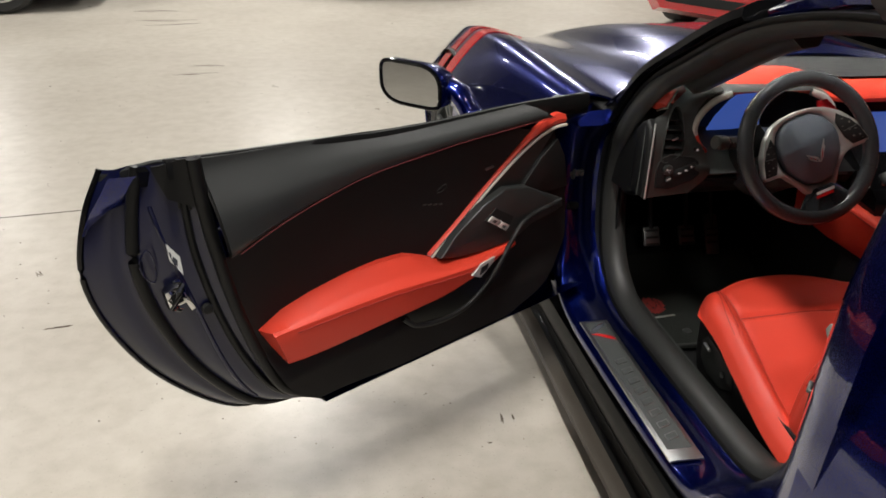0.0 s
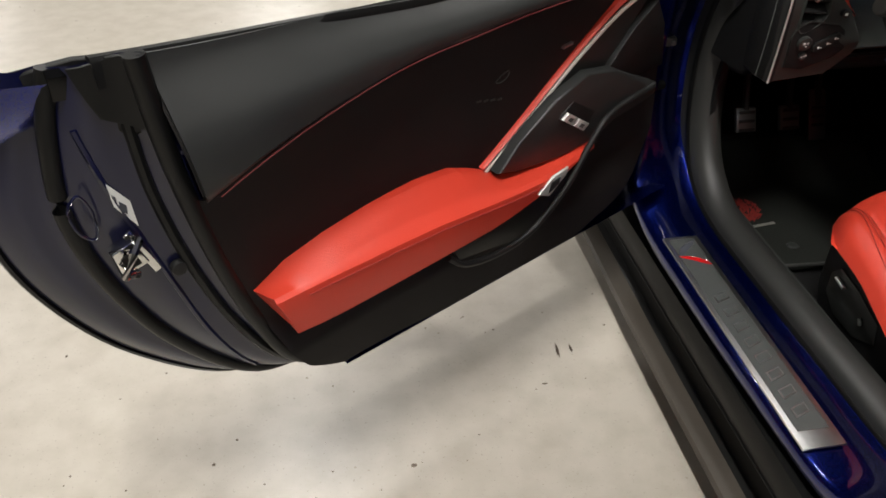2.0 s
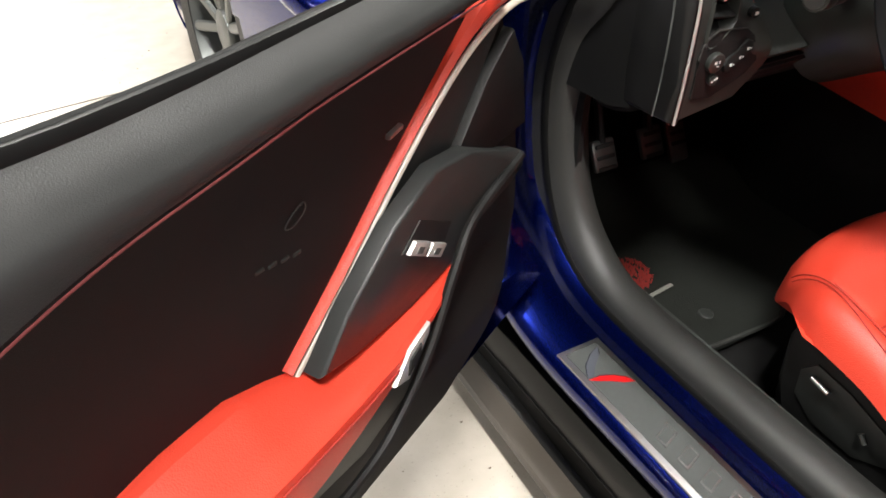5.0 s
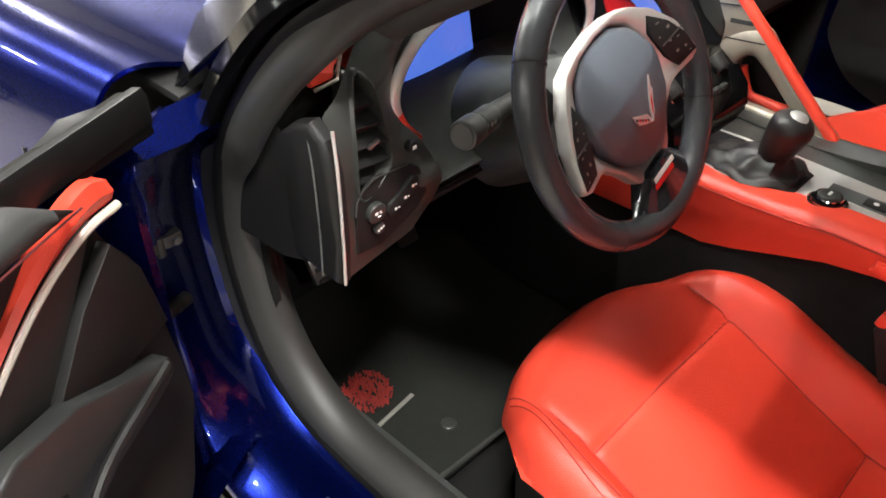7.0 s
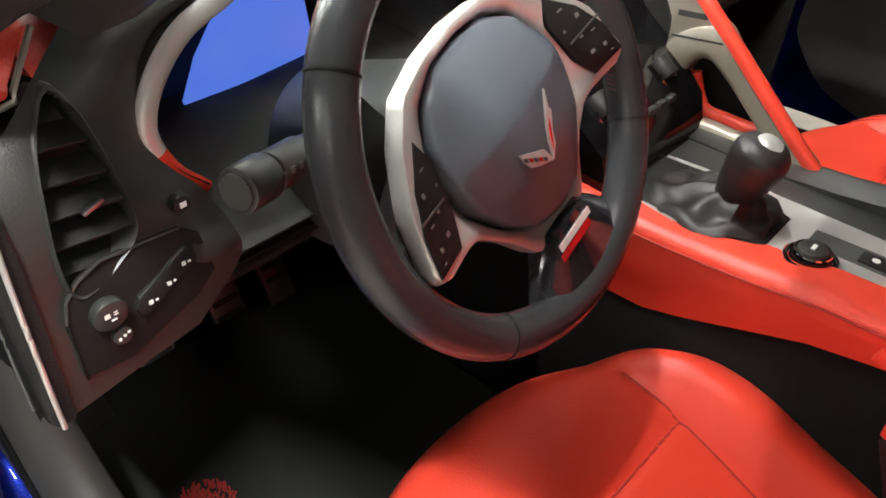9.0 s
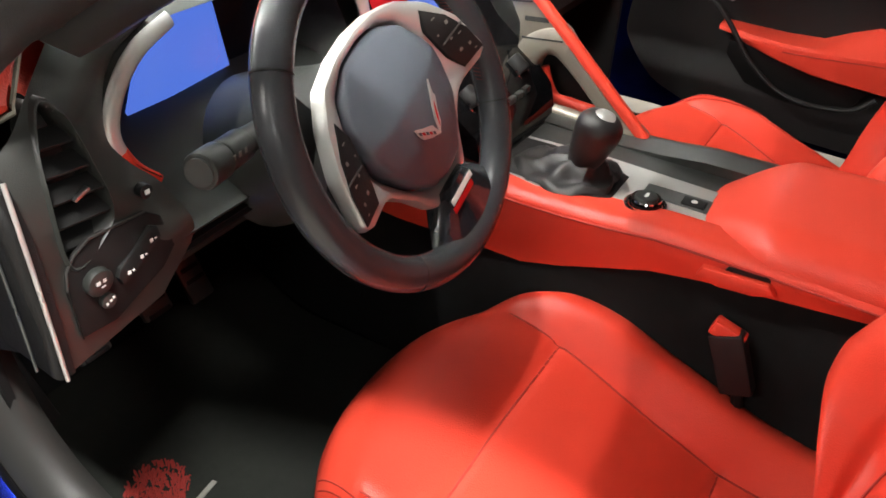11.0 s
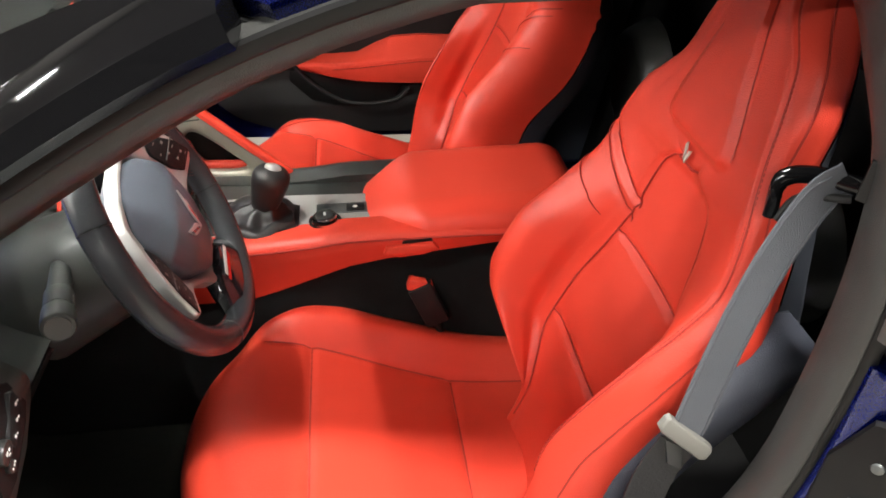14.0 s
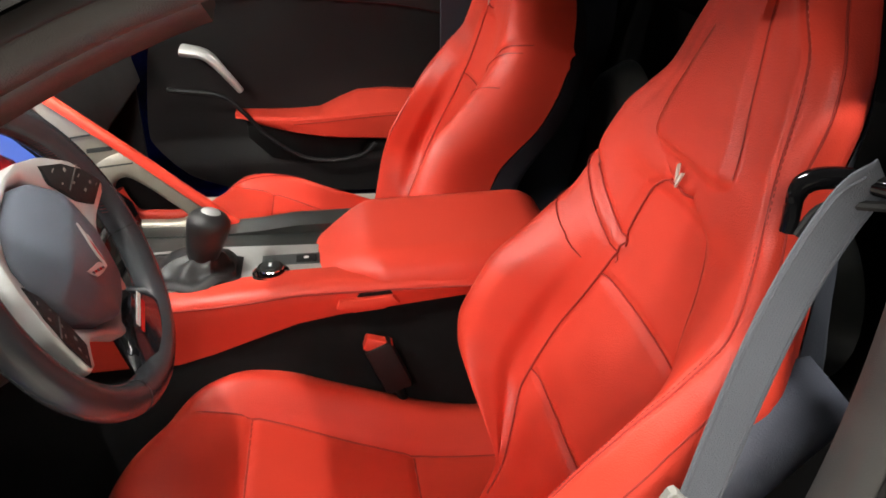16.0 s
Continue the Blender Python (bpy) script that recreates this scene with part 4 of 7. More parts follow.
    part("embossed_ring", tube(B(), curve([D(u, -0.030, w) for u, w in ((1.092, 0.700), (1.078, 0.715), (1.068, 0.690), (1.072, 0.655), (1.088, 0.670))], 6, True), 0.0016, 6, True), M_BLUESHADE, dr)
    part("pressing", tube(B(), [end_pt(k, 0.50 - 0.16 * math.sin(math.pi * (k - 5) / 24), 0.0) for k in range(5, 30)], 0.004, 6), M_BLUESHADE, dr)
    part("plug", drum(B(), end_pt(17, .27, 0.0), end_pt(17, .27, 0.012), 0.010, n=16, bevel=0.002), M_BLACK, dr)
    # armrest
    secs = [(0.906, 0.520, 0.527, 0.452, 0.058), (0.86, 0.546, 0.531, 0.452, 0.060), (0.80, 0.561, 0.534, 0.454, 0.061), (0.72, 0.571, 0.536, 0.459, 0.061), (0.64, 0.576, 0.536, 0.464, 0.060), (0.575, 0.573, 0.532, 0.468, 0.059), (0.53, 0.556, 0.528, 0.470, 0.057), (0.485, 0.535, 0.524, 0.474, 0.054), (0.42, 0.532, 0.521, 0.486, 0.050), (0.35, 0.534, 0.524, 0.504, 0.042), (0.285, 0.536, 0.532, 0.526, 0.030)]
    rows = []
    for u, wt, wr, wb, v in secs:
        cut = 0.030 * step(0.80, 0.906, u)
        rows.append([D(u + du * cut, *q) for du, q in ((0.3, (-0.02, wt)), (0.3, (0.004, wt)), (0.1, (v * 0.5, wt + (wr - wt) * 0.46)), (0.0, (v - 0.007, wr + 0.004)), (0.0, (v - 0.001, wr - 0.001)), (-0.1, (v, wr - 0.006)), (-0.5, (v - 0.002, (wr + wb) / 2)), (-0.9, (v - 0.006, wb + 0.004)), (-1.0, (v - 0.012, wb)), (-1.0, (v * 0.4, wb - 0.003)), (-1.0, (-0.02, wb)))])
    fine = []
    for i in range(len(rows) - 1):
        for k in range(5):
            fine.append([rows[i][j].lerp(rows[i + 1][j], k / 5) for j in range(11)])
    fine.append(rows[-1])
    arm = part("armrest", rings(B(), fine), M_RED, dr, "red leather armrest", sharp=32)
    part("seam", tube(B(), [D(u, v + 0.0004, wr - 0.010) for u, wt, wr, wb, v in secs[1:-2]], 0.0010, 6), M_REDSEAM, arm)
    # pull handle pad with its lock key
    if not mirrored:
        pad = part("pull_plate", slab(B(), [(0.437, 0.503), (0.404, 0.522), (0.362, 0.524), (0.366, 0.512), (0.408, 0.488)], lambda a, b, c: D(a, 0.041 + c + (a - 0.36) * 0.13, b), 0.005, 0.0015), M_SILVER, dr, "satin silver pull insert")
        part("key", slab(B(), [(0.412, 0.497), (0.408, 0.514), (0.385, 0.517), (0.388, 0.504)], lambda a, b, c: D(a, 0.0462 + c + (a - 0.36) * 0.13, b), 0.002, 0.0006), M_BLACK, pad)
    # pocket below
    path = curve([(0.612, 0.045, 0.453), (0.575, 0.048, 0.425), (0.50, 0.048, 0.416), (0.43, 0.046, 0.430), (0.358, 0.042, 0.482), (0.303, 0.036, 0.545), (0.255, 0.030, 0.582), (0.14, 0.022, 0.598)], 8)
    part("pocket_lip", tube(B(), [D(*p) for p in path], 0.0055, 8), M_BLACK, dr, "black moulded pocket lip")
    part("pocket_floor", slab(B(), [(0.60, 0.468), (0.57, 0.415), (0.45, 0.400), (0.36, 0.422), (0.31, 0.475), (0.31, 0.505), (0.6, 0.49)], lambda a, b, c: D(a, 0.012 + c, b), 0.012, 0.002), M_SEAL, dr)
    # red strip and pale piping
    pts = curve([(u, w, 0) for u, w in STRIP], 8)
    rows, pipe = [], []
    for i, p in enumerate(pts):
        q = pts[min(i + 1, len(pts) - 1)] - pts[max(i - 1, 0)]
        nrm = Vector((-q.y, q.x, 0)).normalized()
        if nrm.x < 0:
            nrm = -nrm
        t = i / (len(pts) - 1)
        wd = 0.0065 + 0.0185 * step(0.3, 0.95, t) * (1 - 0.3 * step(0.9, 1, t))
        v = panel_v(p.x, min(p.y, 0.74)) + 0.005 + 0.016 * step(0.4, 1, t)
        a, b = p + nrm * wd, p
        rows.append([D(a.x, v - 0.014, a.y), D(a.x, v, a.y), D((a.x + b.x) / 2, v + 0.005, (a.y + b.y) / 2), D(b.x, v, b.y), D(b.x, v - 0.014, b.y)])
        c = p - nrm * 0.004
        pipe.append(D(c.x, v + 0.004, c.y))
    if not mirrored:
        part("accent_strip", rings(B(), rows), M_RED, dr, "curved red leather accent strip")
        part("piping", tube(B(), pipe, lambda t: 0.0028 + 0.0012 * t, 8), M_PIPING, dr, "pale piping")
        # wedge and switch pod
        part("wedge", slab(B(), [(0.490, 0.548), (0.415, 0.604), (0.328, 0.672), (0.244, 0.728), (0.195, 0.752), (0.150, 0.766), (0.20, 0.71), (0.26, 0.64), (0.36, 0.58)], lambda a, b, c: D(a, -0.017 + c, b), 0.014, 0.003), M_PAD, dr, "grey wedge beside the accent strip")
        part("front_blank", slab(B(), [(0.26, 0.645), (0.20, 0.71), (0.150, 0.745), (0.122, 0.70), (0.105, 0.62), (0.20, 0.62)], lambda a, b, c: D(a, -0.006 + c, b), 0.014, 0.003), M_BLACK, dr)
        pod = part("switch_pod", slab(B(), [(0.498, 0.548), (0.455, 0.590), (0.385, 0.640), (0.316, 0.666), (0.250, 0.656), (0.195, 0.628), (0.155, 0.610), (0.134, 0.600), (0.130, 0.580), (0.160, 0.572), (0.235, 0.565), (0.280, 0.536), (0.36, 0.532), (0.45, 0.536)], lambda a, b, c: D(a, 0.002 + c, b), 0.020, 0.004, 3), M_PAD, dr, "grey window switch pod")
        part("recess", slab(B(), [(0.376, 0.606), (0.346, 0.628), (0.290, 0.594), (0.314, 0.563)], lambda a, b, c: D(a, 0.0205 + c, b), 0.003, 0.001), M_BLACK, pod)
        for o in (0, 1):
            wk = part("window_key", slab(B(), [(0.371, 0.604), (0.359, 0.613), (0.334, 0.597), (0.346, 0.587)], lambda a, b, c: D(a - 0.029 * o, 0.0215 + c, b - 0.0195 * o), 0.007, 0.002), M_SILVER, pod, "silver window key")
            part("key_sign", slab(B(), [(0.361, 0.601), (0.355, 0.605), (0.346, 0.599), (0.352, 0.595)], lambda a, b, c: D(a - 0.029 * o, 0.0286 + c, b - 0.0195 * o), 0.0006), M_ALUDARK, wk, smooth=False)
    # small controls on the card
    if not mirrored:
        part("embossed_mark", slab(B(), [(0.884, 0.750), (0.850, 0.732), (0.872, 0.716), (0.893, 0.732)], lambda a, b, c: D(a, panel_v(a, b) - 0.001 + c, b), 0.0045, 0.002), M_SUEDE, dr)
        lock = part("lock_tab", slab(B(), [(0.358, 0.7095), (0.357, 0.7135), (0.337, 0.7165), (0.338, 0.7125)], lambda a, b, c: D(a, -0.006 + c, b), 0.006, 0.0015), M_ALU, dr, "chrome lock tab")
        part("seat_sign", tube(B(), curve([D(u, panel_v(u, w) + 0.002, w) for u, w in ((0.486, 0.688), (0.474, 0.697), (0.462, 0.700), (0.462, 0.692), (0.476, 0.685))], 5, True), 0.0008, 5, True), M_TRIM, dr)
        for k in range(4):
            u = 0.470 + 0.014 * k
            w = 0.655 + 0.003 * k
            part("memory_key", slab(B(), [(u, w), (u + 0.009, w), (u + 0.009, w + 0.003), (u, w + 0.003)], lambda a, b, c: D(a, panel_v(u, w) - 0.0005 + c, b), 0.002, 0.0006), M_TRIM, dr)
    return dr


driver_door = door(open_door, "blue door standing wide open with black and red card", False)
door(shut_door, "shut passenger door with black card and red armrest", True)
# passenger pull handle, silver
bm = B()
tube(bm, curve([shut_door(0.195, 0.075, 0.700), shut_door(0.245, 0.085, 0.690), shut_door(0.280, 0.085, 0.650), shut_door(0.310, 0.075, 0.605)], 6), lambda t: 0.023 - 0.010 * t, 12, flat=0.6)
part("pull_handle", bm, M_SILVER, car, "satin silver passenger door pull")

# wing mirror on the open door
MC = Vector((-1.146, 0.172, 0.840))
MN, MR = Vector((-0.56, -0.825, 0.05)).normalized(), Vector((-0.825, 0.56, 0.0)).normalized()
MU = MR.cross(MN).normalized()


def oval(s, k=40):
    return [(0.072 * s * math.copysign(abs(math.cos(t)) ** 0.5, math.cos(t)) + 0.008 * math.sin(t), 0.046 * s * math.copysign(abs(math.sin(t)) ** 0.6, math.sin(t)) + 0.010 * s * math.cos(t)) for t in [i * math.tau / k for i in range(k)]]


mir = part("door_mirror", rings(B(), [[MC - MN * d + MR * (a - o) + MU * (b - o * 0.2) for a, b in oval(s)] for d, s, o in ((0.0, 1.04, 0), (0.006, 1.09, 0), (0.03, 1.09, 0.004), (0.06, 1.0, 0.012), (0.085, 0.8, 0.022), (0.105, 0.45, 0.035))]), M_BLUE, driver_door, "blue wing mirror housing", sharp=60)
part("mirror_bezel", tube(B(), [MC + MN * 0.003 + MR * a + MU * b for a, b in oval(1.05)], 0.005, 8, True), M_BLACKGLOSS, mir)
part("mirror_glass", slab(B(), oval(1.0), lambda a, b, c: MC + MN * (0.001 + c) + MR * a + MU * b, 0.003), M_MIRROR, mir, "silvered mirror glass")
part("mirror_foot", tube(B(), curve([MC - MN * 0.060 - MR * 0.045 - MU * 0.006, MC - MN * 0.055 - MR * 0.10 - MU * 0.020, open_door(0.25, -0.17, 0.770), open_door(0.24, -0.09, 0.752)], 6), lambda t: 0.037 - 0.008 * t, 14, flat=0.72), M_BLUE, mir)
# door pillar end at the hinge: dark inner structure
part("hinge_cover", sheet(B(), 10, 12, lambda a, b: open_door(0.085 - 0.01 * a, -0.015 - 0.085 * a, 0.36 + 0.40 * b), 0.01), M_BLUE, driver_door)
part("corner_seal", slab(B(), [(0.02, 0.775), (0.13, 0.785), (0.15, 0.815), (0.10, 0.826), (0.05, 0.815), (0.02, 0.80)], lambda a, b, c: open_door(a, -0.055 + c, b), 0.035, 0.010), M_SEAL, driver_door)


# ---------------------------------------------------------------- seats
def seat(sx, out, label, forward=0.0, raised=0.0):
    """sx: the seat's centre; out: -1 or 1, the side that faces its door."""
    def front(q):
        return -0.084 - 0.165 * min(1.2, abs(q) / 0.25) ** 2.5

    def crown(y):
        return table(-y, [(0.08, 0.420), (0.13, 0.438), (0.18, 0.440), (0.24, 0.430), (0.30, 0.406), (0.42, 0.348), (0.52, 0.312), (0.66, 0.30)])

    def seamline(a, w):
        return math.exp(-(a / w) ** 2)

    LO, HI = (-0.238, 0.262) if out < 0 else (-0.262, 0.238)      # the side to the door is narrower

    def bottom(u, v):
        q = LO + (HI - LO) * u
        y0 = front(q)
        y = y0 + (-0.66 - y0) * v
        aq = abs(q)
        bol = table(-y, [(0.15, 0.008), (0.24, 0.026), (0.34, 0.050), (0.48, 0.058), (0.58, 0.048), (0.66, 0.045)])
        z = crown(y) + bol * step(0.150, 0.205, aq)
        e = min(1.0, ((HI - q) if q > 0 else (q - LO)) / 0.070)
        f = min(1.0, (y0 - y) / 0.075)
        g = min(1.0, ((1 - e) ** 4 + (1 - f) ** 4) ** 0.25)
        fore = (1 - f) ** 2 / ((1 - e) ** 2 + (1 - f) ** 2 + 1e-9)
        z -= (0.052 + 0.046 * fore * step(0.21, 0.13, aq)) * (1 - math.sqrt(max(0, 1 - g * g)))
        z += 0.006 * seamline(q, 0.10)
        if y < -0.20:
            z -= 0.006 * seamline(aq - 0.160, 0.005)
        if aq < 0.165:
            z -= 0.006 * seamline(y + 0.272, 0.005) + 0.006 * seamline(y + 0.492, 0.005)
        return Vector((sx + q, y, z))

    bm = B()
    NU, NV = 84, 96
    rows = [[bottom(i / NU, j / NV) for i in range(NU + 1)] for j in range(NV + 1)]
    rings(bm, rows, close_ring=False)
    rim = [rows[0][i] for i in range(NU + 1)]
    left, right = [r[0] for r in rows], [r[-1] for r in rows]
    drop = lambda p, k: Vector((sx + (p.x - sx) * (1 - 0.05 * k), p.y - 0.012 * k, p.z - 0.007 * k))
    for edge in (rim, left, right):
        rings(bm, [[drop(p, k) for p in edge] for k in (0, 0.5, 1.0, 1.8)], close_ring=False)
    st = part("seat", bm, M_RED, car, label, sharp=60)
    lines = {"seam": [[bottom((s * 0.160 - LO) / (HI - LO), v) for v in [0.12 + 0.88 * k / 40 for k in range(41)]] for s in (-1, 1)]}

    def across(y, lim):
        out_pts = []
        for k in range(31):
            q = -lim + 2 * lim * k / 30
            y0 = front(q)
            out_pts.append(bottom((q - LO) / (HI - LO), (y - y0) / (-0.66 - y0)))
        return out_pts
    lines["seam"] += [across(-0.272, 0.160), across(-0.492, 0.160)]
    for pts in lines["seam"]:
        part("seam", tube(B(), [p + Vector((0, 0, 0.001)) for p in pts], 0.0014, 6), M_REDSEAM, st)
    # twin rows of stitches over the outer front corner
    for o in (0.200, 0.214):
        pts = []
        for k in range(25):
            v = 0.02 + 0.30 * k / 24
            pts.append(bottom((out * (o - 0.05 * (1 - k / 24) ** 2) - LO) / (HI - LO), v) + Vector((0, 0, 0.001)))
        part("stitching", tube(B(), pts, 0.0009, 5), M_REDSEAM, st)
    # base
    base = B()
    rows = [[Vector((sx + q * s, y, min(z, 0.26) if y < -0.3 else z)) for q, y in ((LO * 0.80, -0.24), (LO * 0.74, -0.19), (0, -0.115), (HI * 0.74, -0.19), (HI * 0.80, -0.24), (HI * 0.80, -0.66), (LO * 0.80, -0.66))] for z, s in ((0.205, 0.92), (0.24, 0.99), (0.34, 1.0), (0.372, 0.98))]
    rings(base, rows)
    part("seat_base", base, M_BLACK, st, "black plastic seat base")
    sx_o = sx + out * 0.196
    pan = slab(B(), [(-0.232, 0.235), (-0.205, 0.30), (-0.200, 0.372), (-0.212, 0.412), (-0.235, 0.412), (-0.330, 0.398), (-0.400, 0.372), (-0.50, 0.350), (-0.62, 0.35), (-0.62, 0.24), (-0.40, 0.215), (-0.28, 0.215)], lambda a, b, c: (sx_o + out * c, a, b), 0.016, 0.006, 3)
    sp = part("side_shield", pan, M_BLACK, st, "black plastic seat side shield")
    part("switch_recess", slab(B(), [(-0.235, 0.300), (-0.232, 0.340), (-0.250, 0.362), (-0.300, 0.356), (-0.365, 0.335), (-0.375, 0.300), (-0.330, 0.275), (-0.270, 0.276)], lambda a, b, c: (sx_o + out * (0.0155 + c), a, b), 0.003, 0.001), M_DARK, sp, "charcoal switch recess")
    part("seat_switch", tube(B(), [(sx_o + out * 0.024, -0.252, 0.345), (sx_o + out * 0.025, -0.278, 0.341)], 0.0042, 10, flat=0.7), M_ALU, sp, "silver seat switch")
    part("seat_switch", tube(B(), [(sx_o + out * 0.022, -0.330, 0.320), (sx_o + out * 0.022, -0.338, 0.310)], 0.004, 8), M_DARK, sp)

    # backrest: cross-sections through control points of (distance from the seat's middle, height off the spine)
    SPINE = [(0.285, -0.545), (0.38, -0.600), (0.50, -0.655), (0.63, -0.705), (0.75, -0.735), (0.85, -0.755), (0.96, -0.785), (1.05, -0.815), (1.085, -0.838)]
    bx = sx + out * 0.022
    OUTER = {  # height: ridge, second seam, outer edge
        1.085: (0.030, -0.03, 0.042, -0.04, 0.046, -0.055), 1.05: (0.040, -0.006, 0.062, -0.024, 0.066, -0.048), 1.00: (0.063, 0.0, 0.096, -0.017, 0.101, -0.045), 0.957: (0.104, 0.0, 0.130, -0.015, 0.133, -0.040),
        0.918: (0.119, 0.0, 0.143, -0.015, 0.146, -0.040), 0.871: (0.131, 0.0, 0.146, -0.013, 0.149, -0.038), 0.80: (0.154, 0.002, 0.170, -0.010, 0.174, -0.036), 0.74: (0.168, 0.008, 0.186, -0.006, 0.190, -0.036),
        0.69: (0.172, 0.034, 0.202, 0.014, 0.208, -0.030), 0.62: (0.166, 0.066, 0.200, 0.042, 0.203, -0.008), 0.55: (0.155, 0.082, 0.190, 0.056, 0.194, 0.004), 0.48: (0.148, 0.092, 0.182, 0.064, 0.188, 0.010),
        0.42: (0.156, 0.084, 0.182, 0.060, 0.188, 0.010), 0.285: (0.150, 0.040, 0.172, 0.020, 0.180, -0.01)}
    INNER = {
        1.085: (0.030, -0.03, 0.042, -0.04, 0.046, -0.055), 1.05: (0.042, -0.006, 0.060, -0.014, 0.066, -0.040), 1.00: (0.060, 0.0, 0.084, -0.008, 0.094, -0.035), 0.957: (0.075, 0.0, 0.098, -0.005, 0.110, -0.032),
        0.907: (0.086, 0.0, 0.112, -0.003, 0.128, -0.030), 0.876: (0.104, 0.001, 0.138, 0.0, 0.156, -0.030), 0.84: (0.132, 0.004, 0.172, 0.004, 0.192, -0.028), 0.78: (0.155, 0.010, 0.198, 0.010, 0.220, -0.026),
        0.73: (0.164, 0.020, 0.204, 0.020, 0.228, -0.020), 0.67: (0.178, 0.046, 0.216, 0.050, 0.242, 0.0), 0.57: (0.188, 0.084, 0.228, 0.092, 0.252, 0.050), 0.50: (0.192, 0.088, 0.236, 0.094, 0.260, 0.052),
        0.465: (0.182, 0.082, 0.222, 0.086, 0.240, 0.050), 0.435: (0.156, 0.062, 0.184, 0.062, 0.196, 0.036), 0.405: (0.128, 0.034, 0.142, 0.028, 0.148, 0.010), 0.37: (0.106, 0.0, 0.112, -0.012, 0.115, -0.03), 0.285: (0.10, -0.05, 0.105, -0.07, 0.108, -0.09)}

    def side(levels, z):
        ks = sorted(levels)
        return [table(z, [(k, levels[k][j]) for k in ks]) for j in range(6)]

    def spine(z):
        y = table(z, SPINE)
        d = Vector((0, table(z + 0.004, SPINE) - table(z - 0.004, SPINE), 0.008)).normalized()
        return Vector((bx, y + forward, z + raised)), Vector((0, d.z, -d.y))

    def insert(z):
        return table(z, [(0.30, 0.085), (0.37, 0.098), (0.41, 0.122), (0.46, 0.150), (0.54, 0.143), (0.62, 0.116), (0.69, 0.091), (0.745, 0.079), (0.778, 0.066), (0.797, 0.040), (0.806, 0.022), (0.825, 0.060), (0.845, 0.082), (0.92, 0.058), (0.987, 0.032), (1.085, 0.012)])

    def section(z):
        """Thirteen control points across, from the outer to the inner edge."""
        o, i = side(OUTER, z), side(INNER, z)
        iw = insert(z)
        deep = table(z, [(0.36, 0.06), (0.45, 0.030), (0.80, 0.026), (0.92, 0.022), (1.085, 0.02)])
        low = 0.012 * step(0.803, 0.780, z)
        f0 = -low + 0.014 * step(0.72, 0.55, z) * step(0.36, 0.46, z)
        pts = []
        for sgn, q in ((1, o), (-1, i)):
            fi = 0.10 * q[1] - 0.4 * low
            run = [(0.0, f0), (iw, fi), (iw + (q[0] - iw) * 0.52, fi + (q[1] - fi) * 0.50), (q[0], q[1]), (q[2], q[3]), (q[4], q[5]), (q[4] - (0.020 if sgn > 0 else 0.006), q[5] - (deep if sgn > 0 else deep + 0.050 * step(0.40, 0.48, z) * step(0.98, 0.86, z)))]
            pts.append([Vector((out * sgn * a, b, 0)) for a, b in run])
        return pts[0][:0:-1] + pts[1]

    STEPS = 7

    def row(z):
        p, n = spine(z)
        line = curve(section(z), STEPS)
        res = []
        for k, c in enumerate(line):
            w = k / STEPS                       # 6 is the middle, 5 and 7 the insert's edges
            f = c.y
            inside = abs(w - 6) < 0.96
            if z < 0.803 and inside:
                f -= 0.005 + 0.006 * (math.exp(-((z - 0.651) / 0.005) ** 2) + math.exp(-((z - 0.483) / 0.005) ** 2))
            if z > 0.828 and inside:
                f += 0.008 * step(0.828, 0.838, z) * step(1.06, 1.02, z)
            if k % STEPS == 0 and w in (5, 7) and z < 0.81:
                f -= 0.006
            if k % STEPS == 0 and (w == 3 or w == 2):
                f -= 0.0035
            if w >= 7 and z > 0.60:
                shoulder = 0.690 + 0.62 * (abs(c.x) - 0.065)
                f -= 0.007 * math.exp(-((z - shoulder) / 0.006) ** 2) + 0.003 * math.exp(-((z - shoulder + 0.024) / 0.005) ** 2)
            top = min(1.0, (1.086 - z) / 0.05)
            f -= 0.03 * (1 - math.sqrt(max(0.0, 1 - (1 - top) ** 2)))
            res.append(p + Vector((c.x, 0, 0)) + n * f)
        return res

    NV = 150
    LEVELS = [0.285 + 0.80 * j / NV for j in range(NV + 1)]
    rows = [row(z) for z in LEVELS]
    bk = part("backrest", rings(B(), rows, close_ring=False), M_RED, st, "red leather backrest with built-in headrest", sharp=60)
    skin_at = lambda w, z: row(z)[int(round(w * STEPS))]
    lift = Vector((0, 0.0016, 0.0006))

    def at_q(q, z):
        """The point of the leather at the side distance q, inner side positive."""
        r = row(z)
        k = min(range(len(r)), key=lambda j: abs((r[j].x - bx) * -out - q) + (0.05 if j < STEPS or j > 11 * STEPS else 0))
        return r[k] + lift

    def line(pts, rad, mat=M_REDSEAM, name="seam"):
        part(name, tube(B(), pts, rad, 6), mat, bk)
    for w in (5, 7):
        line([skin_at(w, z) + lift for z in [0.33 + 0.474 * k / 60 for k in range(61)]], 0.0013)
        line([skin_at(w, z) + lift for z in [0.846 + 0.17 * k / 30 for k in range(31)]], 0.0007)
    line([skin_at(5 + 2 * k / 14, 0.804) + lift for k in range(15)], 0.0013)
    for z in (0.651, 0.483):
        line([skin_at(5 + 2 * k / 14, z) + lift for k in range(15)], 0.0011)
    for o in (-0.0035, 0.0035):
        bm = B()
        for k in range(110):
            z = 0.44 + 0.60 * k / 110
            a, b = skin_at(3, z) + lift, skin_at(3, z + 0.0034) + lift
            tube(bm, [a + Vector((o, 0, 0)), b + Vector((o, 0, 0))], 0.0008, 4)
        part("stitching", bm, M_REDSEAM, bk)
